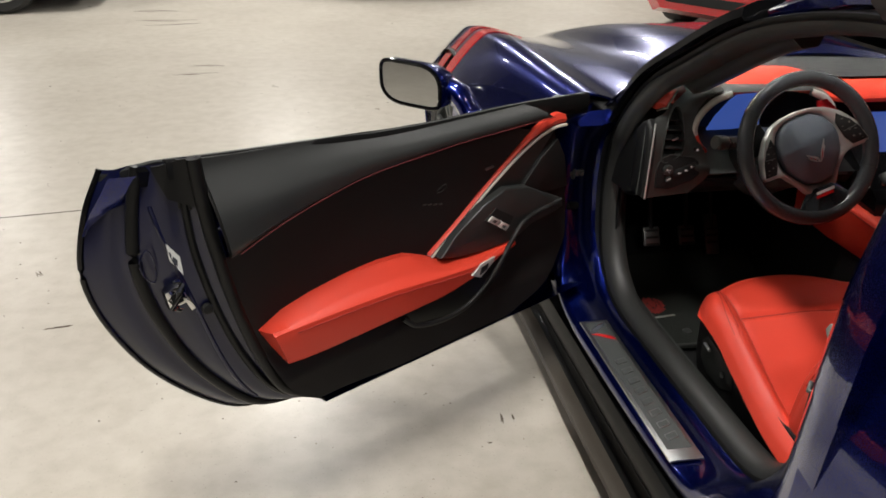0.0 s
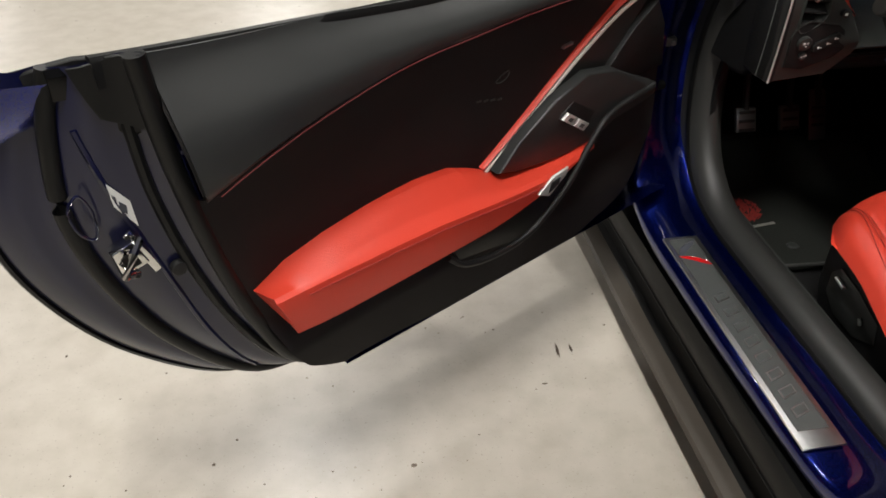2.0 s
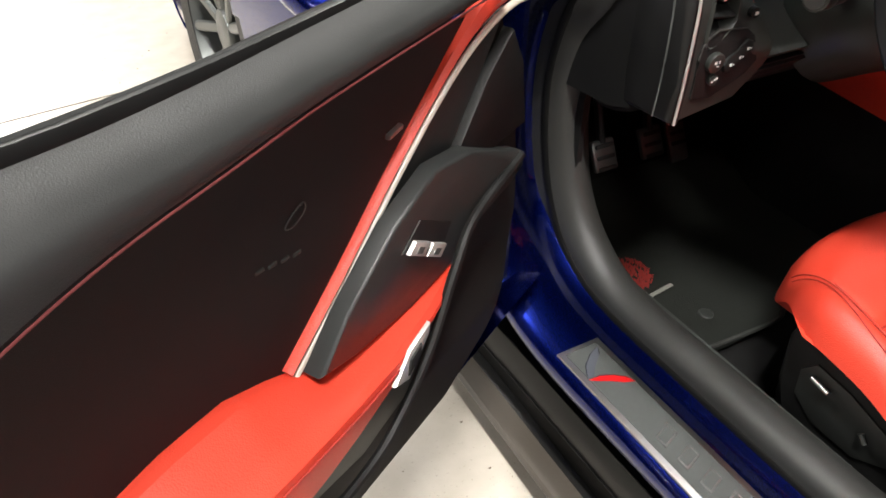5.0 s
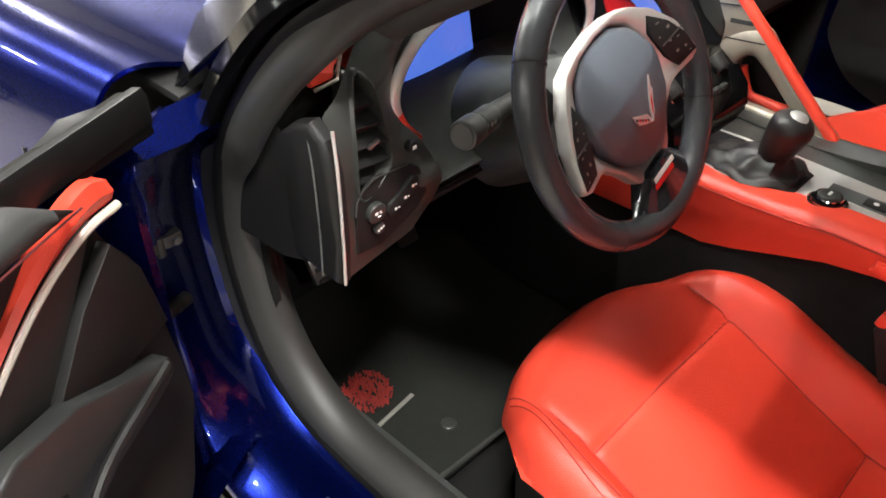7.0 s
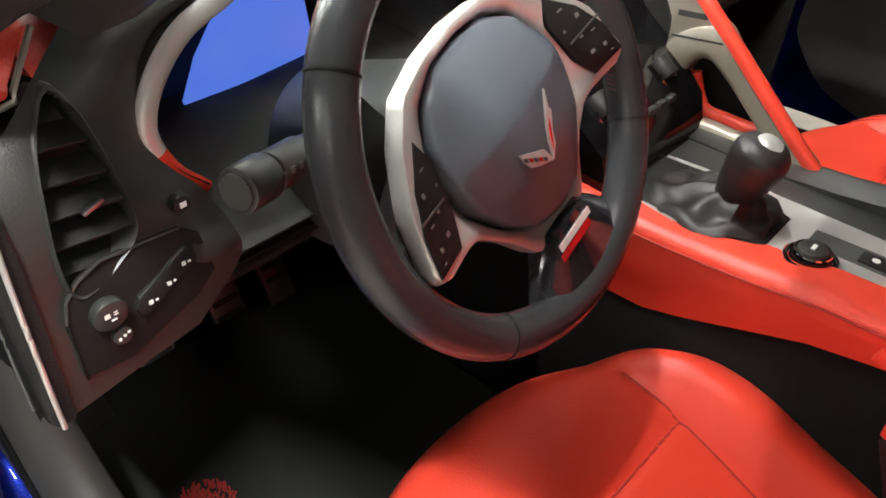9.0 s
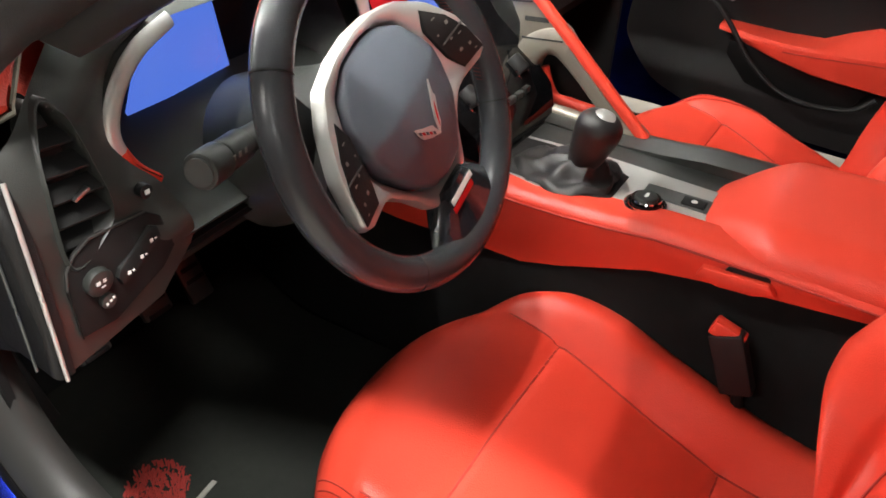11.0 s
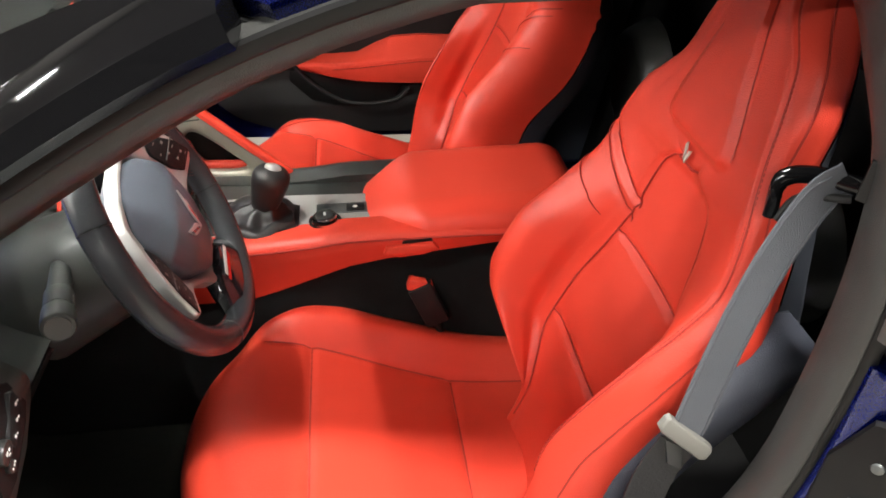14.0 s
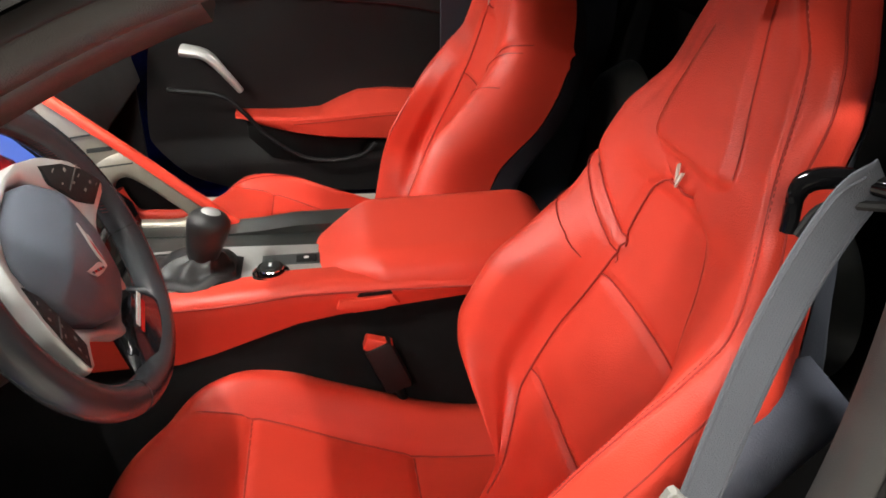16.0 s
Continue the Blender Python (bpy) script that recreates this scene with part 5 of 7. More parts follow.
    line([skin_at(3, z) + lift * 0.4 for z in [0.43 + 0.62 * k / 60 for k in range(61)]], 0.0012)
    line([skin_at(2, z) + lift * 0.6 for z in [0.43 + 0.62 * k / 60 for k in range(61)]], 0.0011)
    for o in (0.0, -0.024):
        pts = []
        for k in range(29):
            z = 0.700 + 0.086 * k / 28
            q = 0.065 + (z - 0.690) / 0.62
            pts.append(at_q(q, z + o * (1 - 0.4 * k / 28)))
        line(pts, 0.0011 if o == 0 else 0.0008)
    line([at_q(0.130 + 0.095 * k / 10, 0.655 + 0.055 * k / 10) for k in range(11)], 0.0008)
    badge = at_q(0.0, 0.818) + Vector((0, 0.003, 0))
    for blade in (((-0.010, 0.006), (-0.002, -0.014), (0.001, -0.008), (-0.004, 0.004)), ((0.003, -0.010), (0.010, 0.008), (0.006, 0.012), (0.001, -0.002))):
        part("badge_blade", slab(B(), blade, lambda a, b, c: badge + Vector((a * 0.9, -b * 0.2 + c, b * 0.9)), 0.002), M_PIPING, bk, "small chrome headrest badge", smooth=False)

    # hard shell behind the padding
    def shell_row(z):
        p, n = spine(z)
        r = row(z)
        a, b = r[0], r[-1]
        depth = table(z, [(0.30, 0.055), (0.60, 0.062), (0.80, 0.045), (0.92, 0.02), (1.085, 0.004)])
        flare = table(z, [(0.30, 0.022), (0.56, 0.030), (0.70, 0.020), (0.80, 0.0), (1.085, -0.004)])
        res = []
        for k in range(25):
            t = k / 24
            q = a.lerp(b, t)
            e = min(1.0, 4 * min(t, 1 - t))
            wide = (1 if t < 0.5 else -1) * out * flare * math.sin(math.pi * min(1.0, e * 0.8)) * (1 if e < 1 else 0.6) * step(0.5, 0.3, abs(t - 0.5) * -1 + 0.5)
            res.append(q - n * (0.002 + depth * math.sqrt(1 - (1 - e) ** 2)) + Vector((wide, 0, 0)))
        return res
    rows = [shell_row(0.285 + 0.80 * j / 40) for j in range(41)]
    bm = rings(B(), rows, close_ring=False)
    part("back_shell", bm, M_NAVY, bk, "blue-grey plastic seat back shell")
    # moulded wing of the shell beside the outer bolster
    bm = B()
    rows = []
    for k in range(25):
        z = 0.36 + 0.37 * k / 24
        r = row(z)
        n = spine(z)[1]
        a = r[0] + n * 0.045
        wd = table(z, [(0.36, 0.012), (0.50, 0.026), (0.66, 0.030), (0.71, 0.016), (0.73, 0.004)])
        back = table(z, [(0.36, 0.06), (0.55, 0.075), (0.68, 0.085), (0.73, 0.02)])
        rows.append([a + Vector((out * -0.004, 0, 0)), a + Vector((out * wd * 0.7, 0, 0)) - n * 0.006, a + Vector((out * wd, 0, 0)) - n * 0.022, a + Vector((out * wd * 0.9, 0, 0)) - n * (0.03 + back * 0.5), a - n * (0.04 + back), a + Vector((out * -0.012, 0, 0)) - n * (0.04 + back)])
    part("shell_wing", rings(bm, rows), M_SHELL, bk, "blue-grey plastic wing of the seat shell")
    return st


SEAT_X = -0.318
seat(SEAT_X, -1, "red leather driver's sports seat with stitched bolsters")
seat(2 * XC - SEAT_X, 1, "red leather passenger sports seat with stitched bolsters", 0.028, 0.030)


# ---------------------------------------------------------------- steering wheel
WC, WT = Vector((-0.31, -0.140, 0.757)), radians(25)
WX, WY, WZ = Vector((1, 0, 0)), Vector((0, math.sin(WT), math.cos(WT))), Vector((0, -math.cos(WT), math.sin(WT)))
TURNED = radians(18)


def on_wheel(a, b, c=0.0):
    """Wheel coordinates, turned with the wheel: a right, b up, c towards the driver."""
    x = a * math.cos(TURNED) - b * math.sin(TURNED)
    y = a * math.sin(TURNED) + b * math.cos(TURNED)
    return WC + WX * x + WY * y + WZ * c


RIM = 0.1525
rim = [on_wheel(RIM * math.cos(t), RIM * math.sin(t)) for t in [k * math.tau / 96 for k in range(96)]]
sw = part("steering_wheel", tube(B(), rim, 0.0172, 18, True, up=WZ), M_WHEELBLK, car, "black leather steering wheel with silver spokes, turned a little")
for t in (2.30, 5.66, 3.95, 0.85):
    c = on_wheel(RIM * math.cos(t), RIM * math.sin(t))
    d = on_wheel(-math.sin(t), math.cos(t)) - WC
    part("rim_joint", tube(B(), [c - d * 0.0009, c + d * 0.0009], 0.0177, 16, up=WZ), M_SEAL, sw)


def outline(half):
    """Closes a half outline, top to bottom, by its mirror image."""
    return half + [(-a, b) for a, b in half[::-1] if abs(a) > 1e-6]


def reach(poly, t):
    """How far an outline round the hub lies in the direction t."""
    d, best = (math.cos(t), math.sin(t)), 0.0
    for (ax, ay), (bx_, by) in zip(poly, poly[1:] + poly[:1]):
        ex, ey = bx_ - ax, by - ay
        den = d[0] * ey - d[1] * ex
        if abs(den) > 1e-9:
            k, m = (ax * ey - ay * ex) / den, (ax * d[1] - ay * d[0]) / den
            if k > 0 and -1e-6 <= m <= 1 + 1e-6:
                best = max(best, k)
    return best


PAD = outline([(0.0, 0.073), (0.032, 0.070), (0.056, 0.055), (0.070, 0.030), (0.074, 0.002), (0.068, -0.026), (0.049, -0.055), (0.028, -0.074), (0.0, -0.080)])
FRAME = outline([(0.0, 0.085), (0.034, 0.082), (0.069, 0.072), (0.097, 0.052), (0.122, 0.020), (0.136, -0.026), (0.128, -0.034), (0.096, -0.034), (0.080, -0.039), (0.054, -0.066), (0.036, -0.094), (0.022, -0.100), (0.0, -0.101)])
TURN = [k * math.tau / 120 for k in range(120)]


def pad_face(a, b):
    """The cushion's three facets and its rounded edge."""
    top = max(0.0, b - 0.012 - 0.10 * a)
    side_ = max(0.0, abs(a) - 0.040 - 0.18 * b)
    low = max(0.0, -0.030 - b)
    return 0.018 - 0.42 * top - 0.34 * side_ - 0.22 * low


rows = []
for s, c in ((1.0, -0.022), (1.0, -0.004), (0.985, 0.0), (0.955, 0.0022), (0.90, 0.003), (0.82, 0.003), (0.70, 0.003), (0.58, 0.003), (0.46, 0.003), (0.34, 0.003), (0.22, 0.003), (0.11, 0.003), (0.02, 0.003)):
    ring = []
    for t in TURN:
        r = (reach(PAD, t - 0.05) + 2 * reach(PAD, t) + reach(PAD, t + 0.05)) / 4 * s
        a, b = r * math.cos(t), r * math.sin(t)
        ring.append(on_wheel(a, b, pad_face(a, b) + c))
    rows.append(ring)
part("airbag_pad", rings(B(), rows), M_WHEELGREY, sw, "grey leather airbag pad", sharp=70)


def frame_c(a):
    return -0.010 + 0.26 * max(0.0, abs(a) - 0.065)


rows = []
for f, c in ((1.0, -0.006), (1.0, 0.006), (0.95, 0.0105), (0.80, 0.0115), (0.50, 0.0105), (0.22, 0.008), (0.06, 0.002), (0.0, -0.010)):
    ring = []
    for t in TURN:
        ro = (reach(FRAME, t - 0.025) + reach(FRAME, t) + reach(FRAME, t + 0.025)) / 3
        ri = (reach(PAD, t - 0.05) + 2 * reach(PAD, t) + reach(PAD, t + 0.05)) / 4 + 0.0012
        r = ri + (ro - ri) * f
        ring.append(on_wheel(r * math.cos(t), r * math.sin(t), frame_c(r * math.cos(t)) + c))
    rows.append(ring)
part("spoke_frame", rings(B(), rows, True, True), M_SILVER, sw, "satin silver spoke frame", sharp=50)
# broad leather spoke below, side spokes behind the pods
part("lower_spoke", rings(B(), [[on_wheel(a, b, c + (0.004 if abs(a) < w * 0.7 else -0.003)) for a, c in ((-w, -0.006), (-w * 0.9, 0.003), (-w * 0.5, 0.007), (0, 0.008), (w * 0.5, 0.007), (w * 0.9, 0.003), (w, -0.006), (w * 0.8, -0.014), (-w * 0.8, -0.014))] for b, w in ((-0.088, 0.026), (-0.098, 0.040), (-0.110, 0.052), (-0.122, 0.062), (-0.134, 0.074), (-0.143, 0.086))]), M_SPOKE, sw, "glossy black lower spoke", sharp=50)
for s in (-1, 1):
    part("side_spoke", rings(B(), [[on_wheel(s * a, b + o, c) for o, c in ((0.014, -0.012), (0.010, 0.000), (-0.008, 0.000), (-0.013, -0.012))] for a, b in ((0.105, 0.000), (0.126, -0.008), (0.146, -0.016))]), M_WHEELBLK, sw, "black leather side spoke")
for k, (mat_, w) in enumerate(((M_WHITE, 0.026), (M_REDDECAL, 0.024))):
    b = -0.0955 - 0.0075 * k
    part("badge_bar", slab(B(), [(w - 0.006 - 0.003 * k, b), (-0.026 - 0.003 * k, b), (-0.026 - 0.003 * k, b - 0.0060), (w - 0.006 - 0.003 * k, b - 0.0060)], lambda a, bb, c: on_wheel(a, bb, 0.0122 + c), 0.0008), mat_, sw, smooth=False)
for s in (-1, 1):
    pod = part("button_pod", slab(B(), [(s * a, b) for a, b in ((0.084, 0.050), (0.108, 0.028), (0.124, 0.002), (0.131, -0.025), (0.099, -0.027), (0.087, -0.006), (0.078, 0.030))], lambda a, b, c: on_wheel(a, b, frame_c(a) + 0.0085 + c), 0.004, 0.001), M_BLACK, sw, "black thumb button pod")
    for k, (a, b, w, h) in enumerate(((0.092, 0.034, 0.005, 0.0012), (0.104, 0.022, 0.0035, 0.0035), (0.100, 0.006, 0.003, 0.002), (0.112, 0.004, 0.0045, 0.0012), (0.104, -0.010, 0.004, 0.003), (0.117, -0.012, 0.003, 0.003), (0.121, -0.020, 0.003, 0.0012), (0.088, 0.018, 0.002, 0.002))):
        part("button_sign", slab(B(), [(s * a - w / 2, b - h / 2), (s * a + w / 2, b - h / 2), (s * a + w / 2, b + h / 2), (s * a - w / 2, b + h / 2)], lambda a, b, c: on_wheel(a, b, frame_c(a) + 0.0127 + c), 0.0005), M_TONGUE, pod, smooth=False)
    part("pod_split", slab(B(), [(s * 0.088, 0.008), (s * 0.121, 0.012), (s * 0.1215, 0.0105), (s * 0.088, 0.0065)], lambda a, b, c: on_wheel(a, b, frame_c(a) + 0.0127 + c), 0.0008), M_ALUDARK, pod, smooth=False)
    part("shift_paddle", slab(B(), [(s * 0.064, 0.046), (s * 0.076, 0.088), (s * 0.100, 0.084), (s * 0.118, 0.050), (s * 0.112, 0.020)], lambda a, b, c: on_wheel(a, b, -0.030 + c), 0.005, 0.002), M_REDPAINT if s > 0 else M_BLACK, sw, "rev-match paddle")
EM = lambda a, b, c: on_wheel(a * 0.78 + 0.002, b * 0.80 - 0.014, 0.0216 + c)
tall = part("emblem_blade", slab(B(), [(0.0, -0.026), (0.0045, -0.010), (0.012, 0.004), (0.030, 0.030), (0.024, 0.014), (0.026, 0.010), (0.016, -0.004), (0.011, -0.016)], EM, 0.002), M_SILVER, sw, "chrome edged emblem blade", smooth=False)
part("emblem_fill", slab(B(), [(0.0045, -0.019), (0.0075, -0.009), (0.0125, 0.001), (0.0175, 0.007), (0.0150, 0.001), (0.0100, -0.009)], lambda a, b, c: EM(a, b, 0.0021 + c), 0.0006), M_REDDECAL, tall, smooth=False)
flag = part("emblem_blade", slab(B(), [(0.0, -0.026), (-0.006, -0.010), (-0.018, -0.004), (-0.036, 0.006), (-0.034, -0.004), (-0.030, -0.012), (-0.018, -0.019)], EM, 0.002), M_SILVER, sw, "chrome edged emblem blade", smooth=False)
for k in range(5):
    x0, y0 = -0.0085 - 0.0055 * k, -0.0165 + 0.0038 * k
    part("emblem_check", slab(B(), [(x0, y0), (x0 - 0.0036, y0 + 0.0022), (x0 - 0.0036, y0 - 0.0022), (x0, y0 - 0.0045)], lambda a, b, c: EM(a, b, 0.0021 + c), 0.0006), M_REDPAINT if k % 2 else M_INK, flag, smooth=False)
# stitches on the rim's inside
bm = B()
for k in range(46):
    t = -0.45 + k * 0.03
    r = RIM - 0.0170
    a = on_wheel(r * math.cos(t), r * math.sin(t), 0.003)
    b = on_wheel(r * math.cos(t + 0.02), r * math.sin(t + 0.02), -0.004)
    tube(bm, [a, b], 0.0007, 4)
part("stitching", bm, M_THREAD, sw)
# column shroud and stalk
bm = B()
rows = []
for k, (c, ra, rb) in enumerate(((-0.012, 0.060, 0.064), (-0.03, 0.066, 0.070), (-0.10, 0.072, 0.072), (-0.20, 0.080, 0.085))):
    rows.append([WC + WZ * c + WX * (ra * math.cos(t)) + WY * (rb * math.sin(t) - 0.012) for t in [j * math.tau / 28 for j in range(28)]])
rings(bm, rows)
part("column_shroud", bm, M_DARK, car, "charcoal steering column shroud")
bm = B()
p0, p1 = Vector((-0.36, -0.03, 0.735)), Vector((-0.492, -0.068, 0.752))
d = (p1 - p0).normalized()
drum(bm, p0, p0 + d * 0.07, 0.010, 0.013, 18)
drum(bm, p0 + d * 0.07, p0 + d * 0.105, 0.0150, n=20, bevel=0.002)
drum(bm, p0 + d * 0.108, p1, 0.0165, n=24, bevel=0.003)
stalk = part("indicator_stalk", bm, M_DARK, car, "dark grey indicator stalk")
part("end_cap", drum(B(), p1, p1 + d * 0.002, 0.0125, n=24), M_POST, stalk, "grey end cap")
for k in range(3):
    c = p0 + d * (0.084 + 0.010 * k) + Vector((0.0, -0.0152, 0.004))
    part("stalk_sign", slab(B(), [(-0.002, -0.002), (0.002, -0.002), (0.002, 0.003), (-0.002, 0.003)], lambda a, b, e: c + d * a + Vector((0, -e, b)), 0.0006), M_TONGUE, stalk, smooth=False)


# ---------------------------------------------------------------- dashboard
bm = B()
rows = []
for k in range(49):
    x = -0.615 + 1.36 * k / 48
    a = (x - XC) / 0.69
    hood = 0.030 * math.exp(-((x + 0.31) / 0.17) ** 4)
    drop = 0.03 * abs(a) ** 4 + 0.06 * abs(a) ** 10
    deep = 1 - 0.95 * abs(a) ** 2.5
    prof = [(0.30, 0.56), (0.10, 0.575), (0.03, 0.60), (0.000, 0.64), (0.012, 0.70), (0.040, 0.755), (0.060, 0.80 - drop), (0.075, 0.828 - drop + hood * 0.3), (0.11, 0.848 - drop + hood * 0.5), (0.20, 0.842 - drop), (0.20 + 0.22 * deep, 0.815 - drop), (0.20 + 0.40 * deep, 0.79 - drop), (0.20 + 0.42 * deep, 0.60)]
    dip = 0.13 * math.exp(-((x + 0.31) / 0.165) ** 8) + 0.045 * math.exp(-((x + 0.545) / 0.05) ** 8) + 0.15 * math.exp(-((x - XC) / 0.15) ** 8)
    rows.append([Vector((x, y + (0.03 * a * a if z > 0.78 else 0.0) + (dip if 4 <= i <= 7 else 0.0), z)) for i, (y, z) in enumerate(prof)])
rings(bm, rows)
dash = part("dashboard", bm, M_BLACK, car, "black dashboard with red upper band", sharp=35)
# red upper band
bm = B()
rows = []
for k in range(61):
    x = -0.545 + 1.265 * k / 60
    a = (x - XC) / 0.69
    hood = 0.035 * math.exp(-((x + 0.31) / 0.16) ** 4)
    dz = -0.030 * abs(a) ** 3
    yb = 0.05 * a * a if a > 0 else -0.022 * step(0.70, 0.90, -a) + 0.02 * a * a
    rows.append([Vector((x, y + yb, z + dz + hood)) for y, z in ((0.062, 0.796), (0.058, 0.806), (0.066, 0.822), (0.092, 0.840), (0.130, 0.842), (0.135, 0.832), (0.10, 0.805))])
rings(bm, rows)
part("upper_band", bm, M_RED, dash, "red leather dash band")
corner = [Vector(q) for q in ((-0.590, 0.048, 0.797), (-0.570, 0.034, 0.808), (-0.569, 0.036, 0.813), (-0.541, 0.056, 0.840), (-0.582, 0.052, 0.828), (-0.598, 0.046, 0.820))]
bm = B()
near = [bm.verts.new(q) for q in corner]
far = [bm.verts.new(q + Vector((-0.004, 0.050, 0.002))) for q in corner]
bm.faces.new((near[0], near[1], near[2], near[5]))
bm.faces.new((near[5], near[2], near[3], near[4]))
bm.faces.new(far[::-1])
for k in range(6):
    bm.faces.new((near[k], far[k], far[(k + 1) % 6], near[(k + 1) % 6]))
bmesh.ops.recalc_face_normals(bm, faces=bm.faces)
bmesh.ops.bevel(bm, geom=bm.edges[:], offset=0.0016, segments=2, affect="EDGES")
part("corner_panel", bm, M_RED, dash, "red leather corner of the dash")
part("band_edge", tube(B(), [corner[k] + Vector((0.001, -0.003, -0.001)) for k in range(4)], 0.0022, 6), M_BEIGE, dash, "bronze edge of the red corner")
part("dash_top", sheet(B(), 30, 8, lambda u, v: (-0.58 + 1.28 * u, 0.125 + (0.12 + 0.26 * math.sin(math.pi * u)) * v, 0.842 - 0.045 * v - 0.03 * abs(2 * u - 1) ** 3), 0.004), M_TRIM, dash, "dark grey dash top")
# end cap facing the door opening
bm = slab(B(), [(-0.020, 0.605), (-0.024, 0.66), (-0.022, 0.74), (-0.012, 0.775), (0.010, 0.788), (0.046, 0.772), (0.113, 0.718), (0.26, 0.66), (0.26, 0.60), (0.10, 0.585)], lambda a, b, c: (-0.612 - c + 0.18 * max(0, a), a, b), 0.018, 0.009, 4)
part("dash_end_cap", bm, M_BLACK, dash, "black dash end cap")
part("side_lining", sheet(B(), 10, 10, lambda u, v: (0.765 + 0.03 * v, 0.02 + 0.62 * u, 0.20 + 0.64 * v), 0.012), M_BLACK, car, "black lining beside the passenger footwell")
part("silver_line", tube(B(), curve([(-0.622, -0.024, 0.606), (-0.623, -0.027, 0.66), (-0.622, -0.026, 0.74), (-0.617, -0.016, 0.785)], 8), 0.0019, 8), M_SILVER, dash)
part("silver_line", tube(B(), curve([(-0.629, 0.006, 0.606), (-0.630, 0.002, 0.66), (-0.629, 0.004, 0.73), (-0.625, 0.014, 0.775)], 8), 0.0013, 8), M_ALUDARK, dash)
# binnacle: hood, silver bezel, face, screen
BX = -0.31
BEZ = [(-0.100, 0.832), (-0.140, 0.815), (-0.168, 0.785), (-0.178, 0.752), (-0.165, 0.718), (-0.140, 0.692)]
hoodp = curve([(x * 1.02, z + 0.006, 0) for x, z in BEZ], 6)
arch = [Vector((BX + p.x, p.y, 0)) for p in hoodp][::-1] + [Vector((BX - p.x, p.y, 0)) for p in hoodp]
rows = [[Vector((BX + (p.x - BX) * s, y, 0.755 + (p.y - 0.755) * s)) for p in arch] for y, s in ((0.030, 1.0), (0.036, 1.05), (0.060, 1.10), (0.16, 1.14), (0.24, 1.0))]
part("binnacle_hood", rings(B(), rows, close_ring=False), M_DARK, dash, "charcoal instrument hood", sharp=60)
for s in (-1, 1):
    path = [Vector((BX + (p.x if s < 0 else -p.x), 0.034, p.y - 0.004)) for p in hoodp]
    cut = int(len(path) * 0.70)
    part("silver_bezel", tube(B(), path[:cut + 1], lambda t: 0.0062 + 0.003 * math.sin(math.pi * min(0.9, 0.2 + t * 0.7)), 10, flat=0.6, up=(0, 1, 0)), M_SILVER, dash, "satin silver instrument bezel")
    part("bezel_tip", tube(B(), path[cut:], lambda t: 0.0075 - 0.003 * t, 10, flat=0.6, up=(0, 1, 0)), M_RED, dash, "red lower end of the bezel")
part("binnacle_face", sheet(B(), 12, 8, lambda u, v: (BX - 0.165 + 0.33 * u, 0.170, 0.665 + 0.18 * v), 0.004), M_BLACK, dash)
part("binnacle_shelf", sheet(B(), 16, 8, lambda u, v: (BX - 0.165 + 0.33 * u, 0.125 - 0.13 * v, 0.728 - 0.055 * v - 0.02 * v * v), 0.006), M_DARK, dash)
part("instrument_screen", slab(B(), [(-0.110, 0.718), (-0.085, 0.755), (-0.050, 0.790), (-0.020, 0.812), (0.036, 0.814), (0.036, 0.728)], lambda a, b, c: (BX + a, 0.118 + 0.2 * (b - 0.73) - c, b), 0.004, 0.001), M_SCREEN, dash, "lit blue instrument screen")
# fascia at the door end: one moulded surface with the vent cut through it
VENT = [(-0.553, 0.812), (-0.566, 0.802), (-0.577, 0.786), (-0.585, 0.762), (-0.590, 0.735), (-0.590, 0.708), (-0.584, 0.692), (-0.568, 0.692), (-0.548, 0.700), (-0.534, 0.710), (-0.531, 0.726), (-0.534, 0.752), (-0.540, 0.780), (-0.546, 0.802)]
VENT = [(p.x, p.y) for p in curve([(a, b, 0) for a, b in VENT], 3, True)]


def fascia_x(u, z):
    left = table(z, [(0.605, -0.620), (0.70, -0.618), (0.785, -0.611), (0.798, -0.585), (0.812, -0.562), (0.84, -0.520)])
    right = table(z, [(0.605, -0.50), (0.66, -0.455), (0.70, -0.464), (0.73, -0.486), (0.758, -0.499), (0.795, -0.491), (0.82, -0.474), (0.84, -0.432)])
    return left + (right - left) * u


def fascia_y(u, z):
    left = table(z, [(0.605, -0.018), (0.70, -0.020), (0.75, -0.012), (0.79, 0.010), (0.82, 0.036), (0.84, 0.050)])
    right = table(z, [(0.605, 0.0), (0.66, -0.004), (0.70, 0.018), (0.73, 0.030), (0.84, 0.036)])
    belly = -0.014 * math.sin(math.pi * u) * step(0.69, 0.74, z)
    return left + (right - left) * u + belly


def inside(poly, x, y):
    odd = False
    for (ax, ay), (bx_, by) in zip(poly, poly[1:] + poly[:1]):
        if (ay > y) != (by > y) and x < ax + (y - ay) * (bx_ - ax) / (by - ay):
            odd = not odd
    return odd


def fascia_at(x, z):
    l, r = fascia_x(0, z), fascia_x(1, z)
    return fascia_y(min(1.0, max(0.0, (x - l) / (r - l))), z)


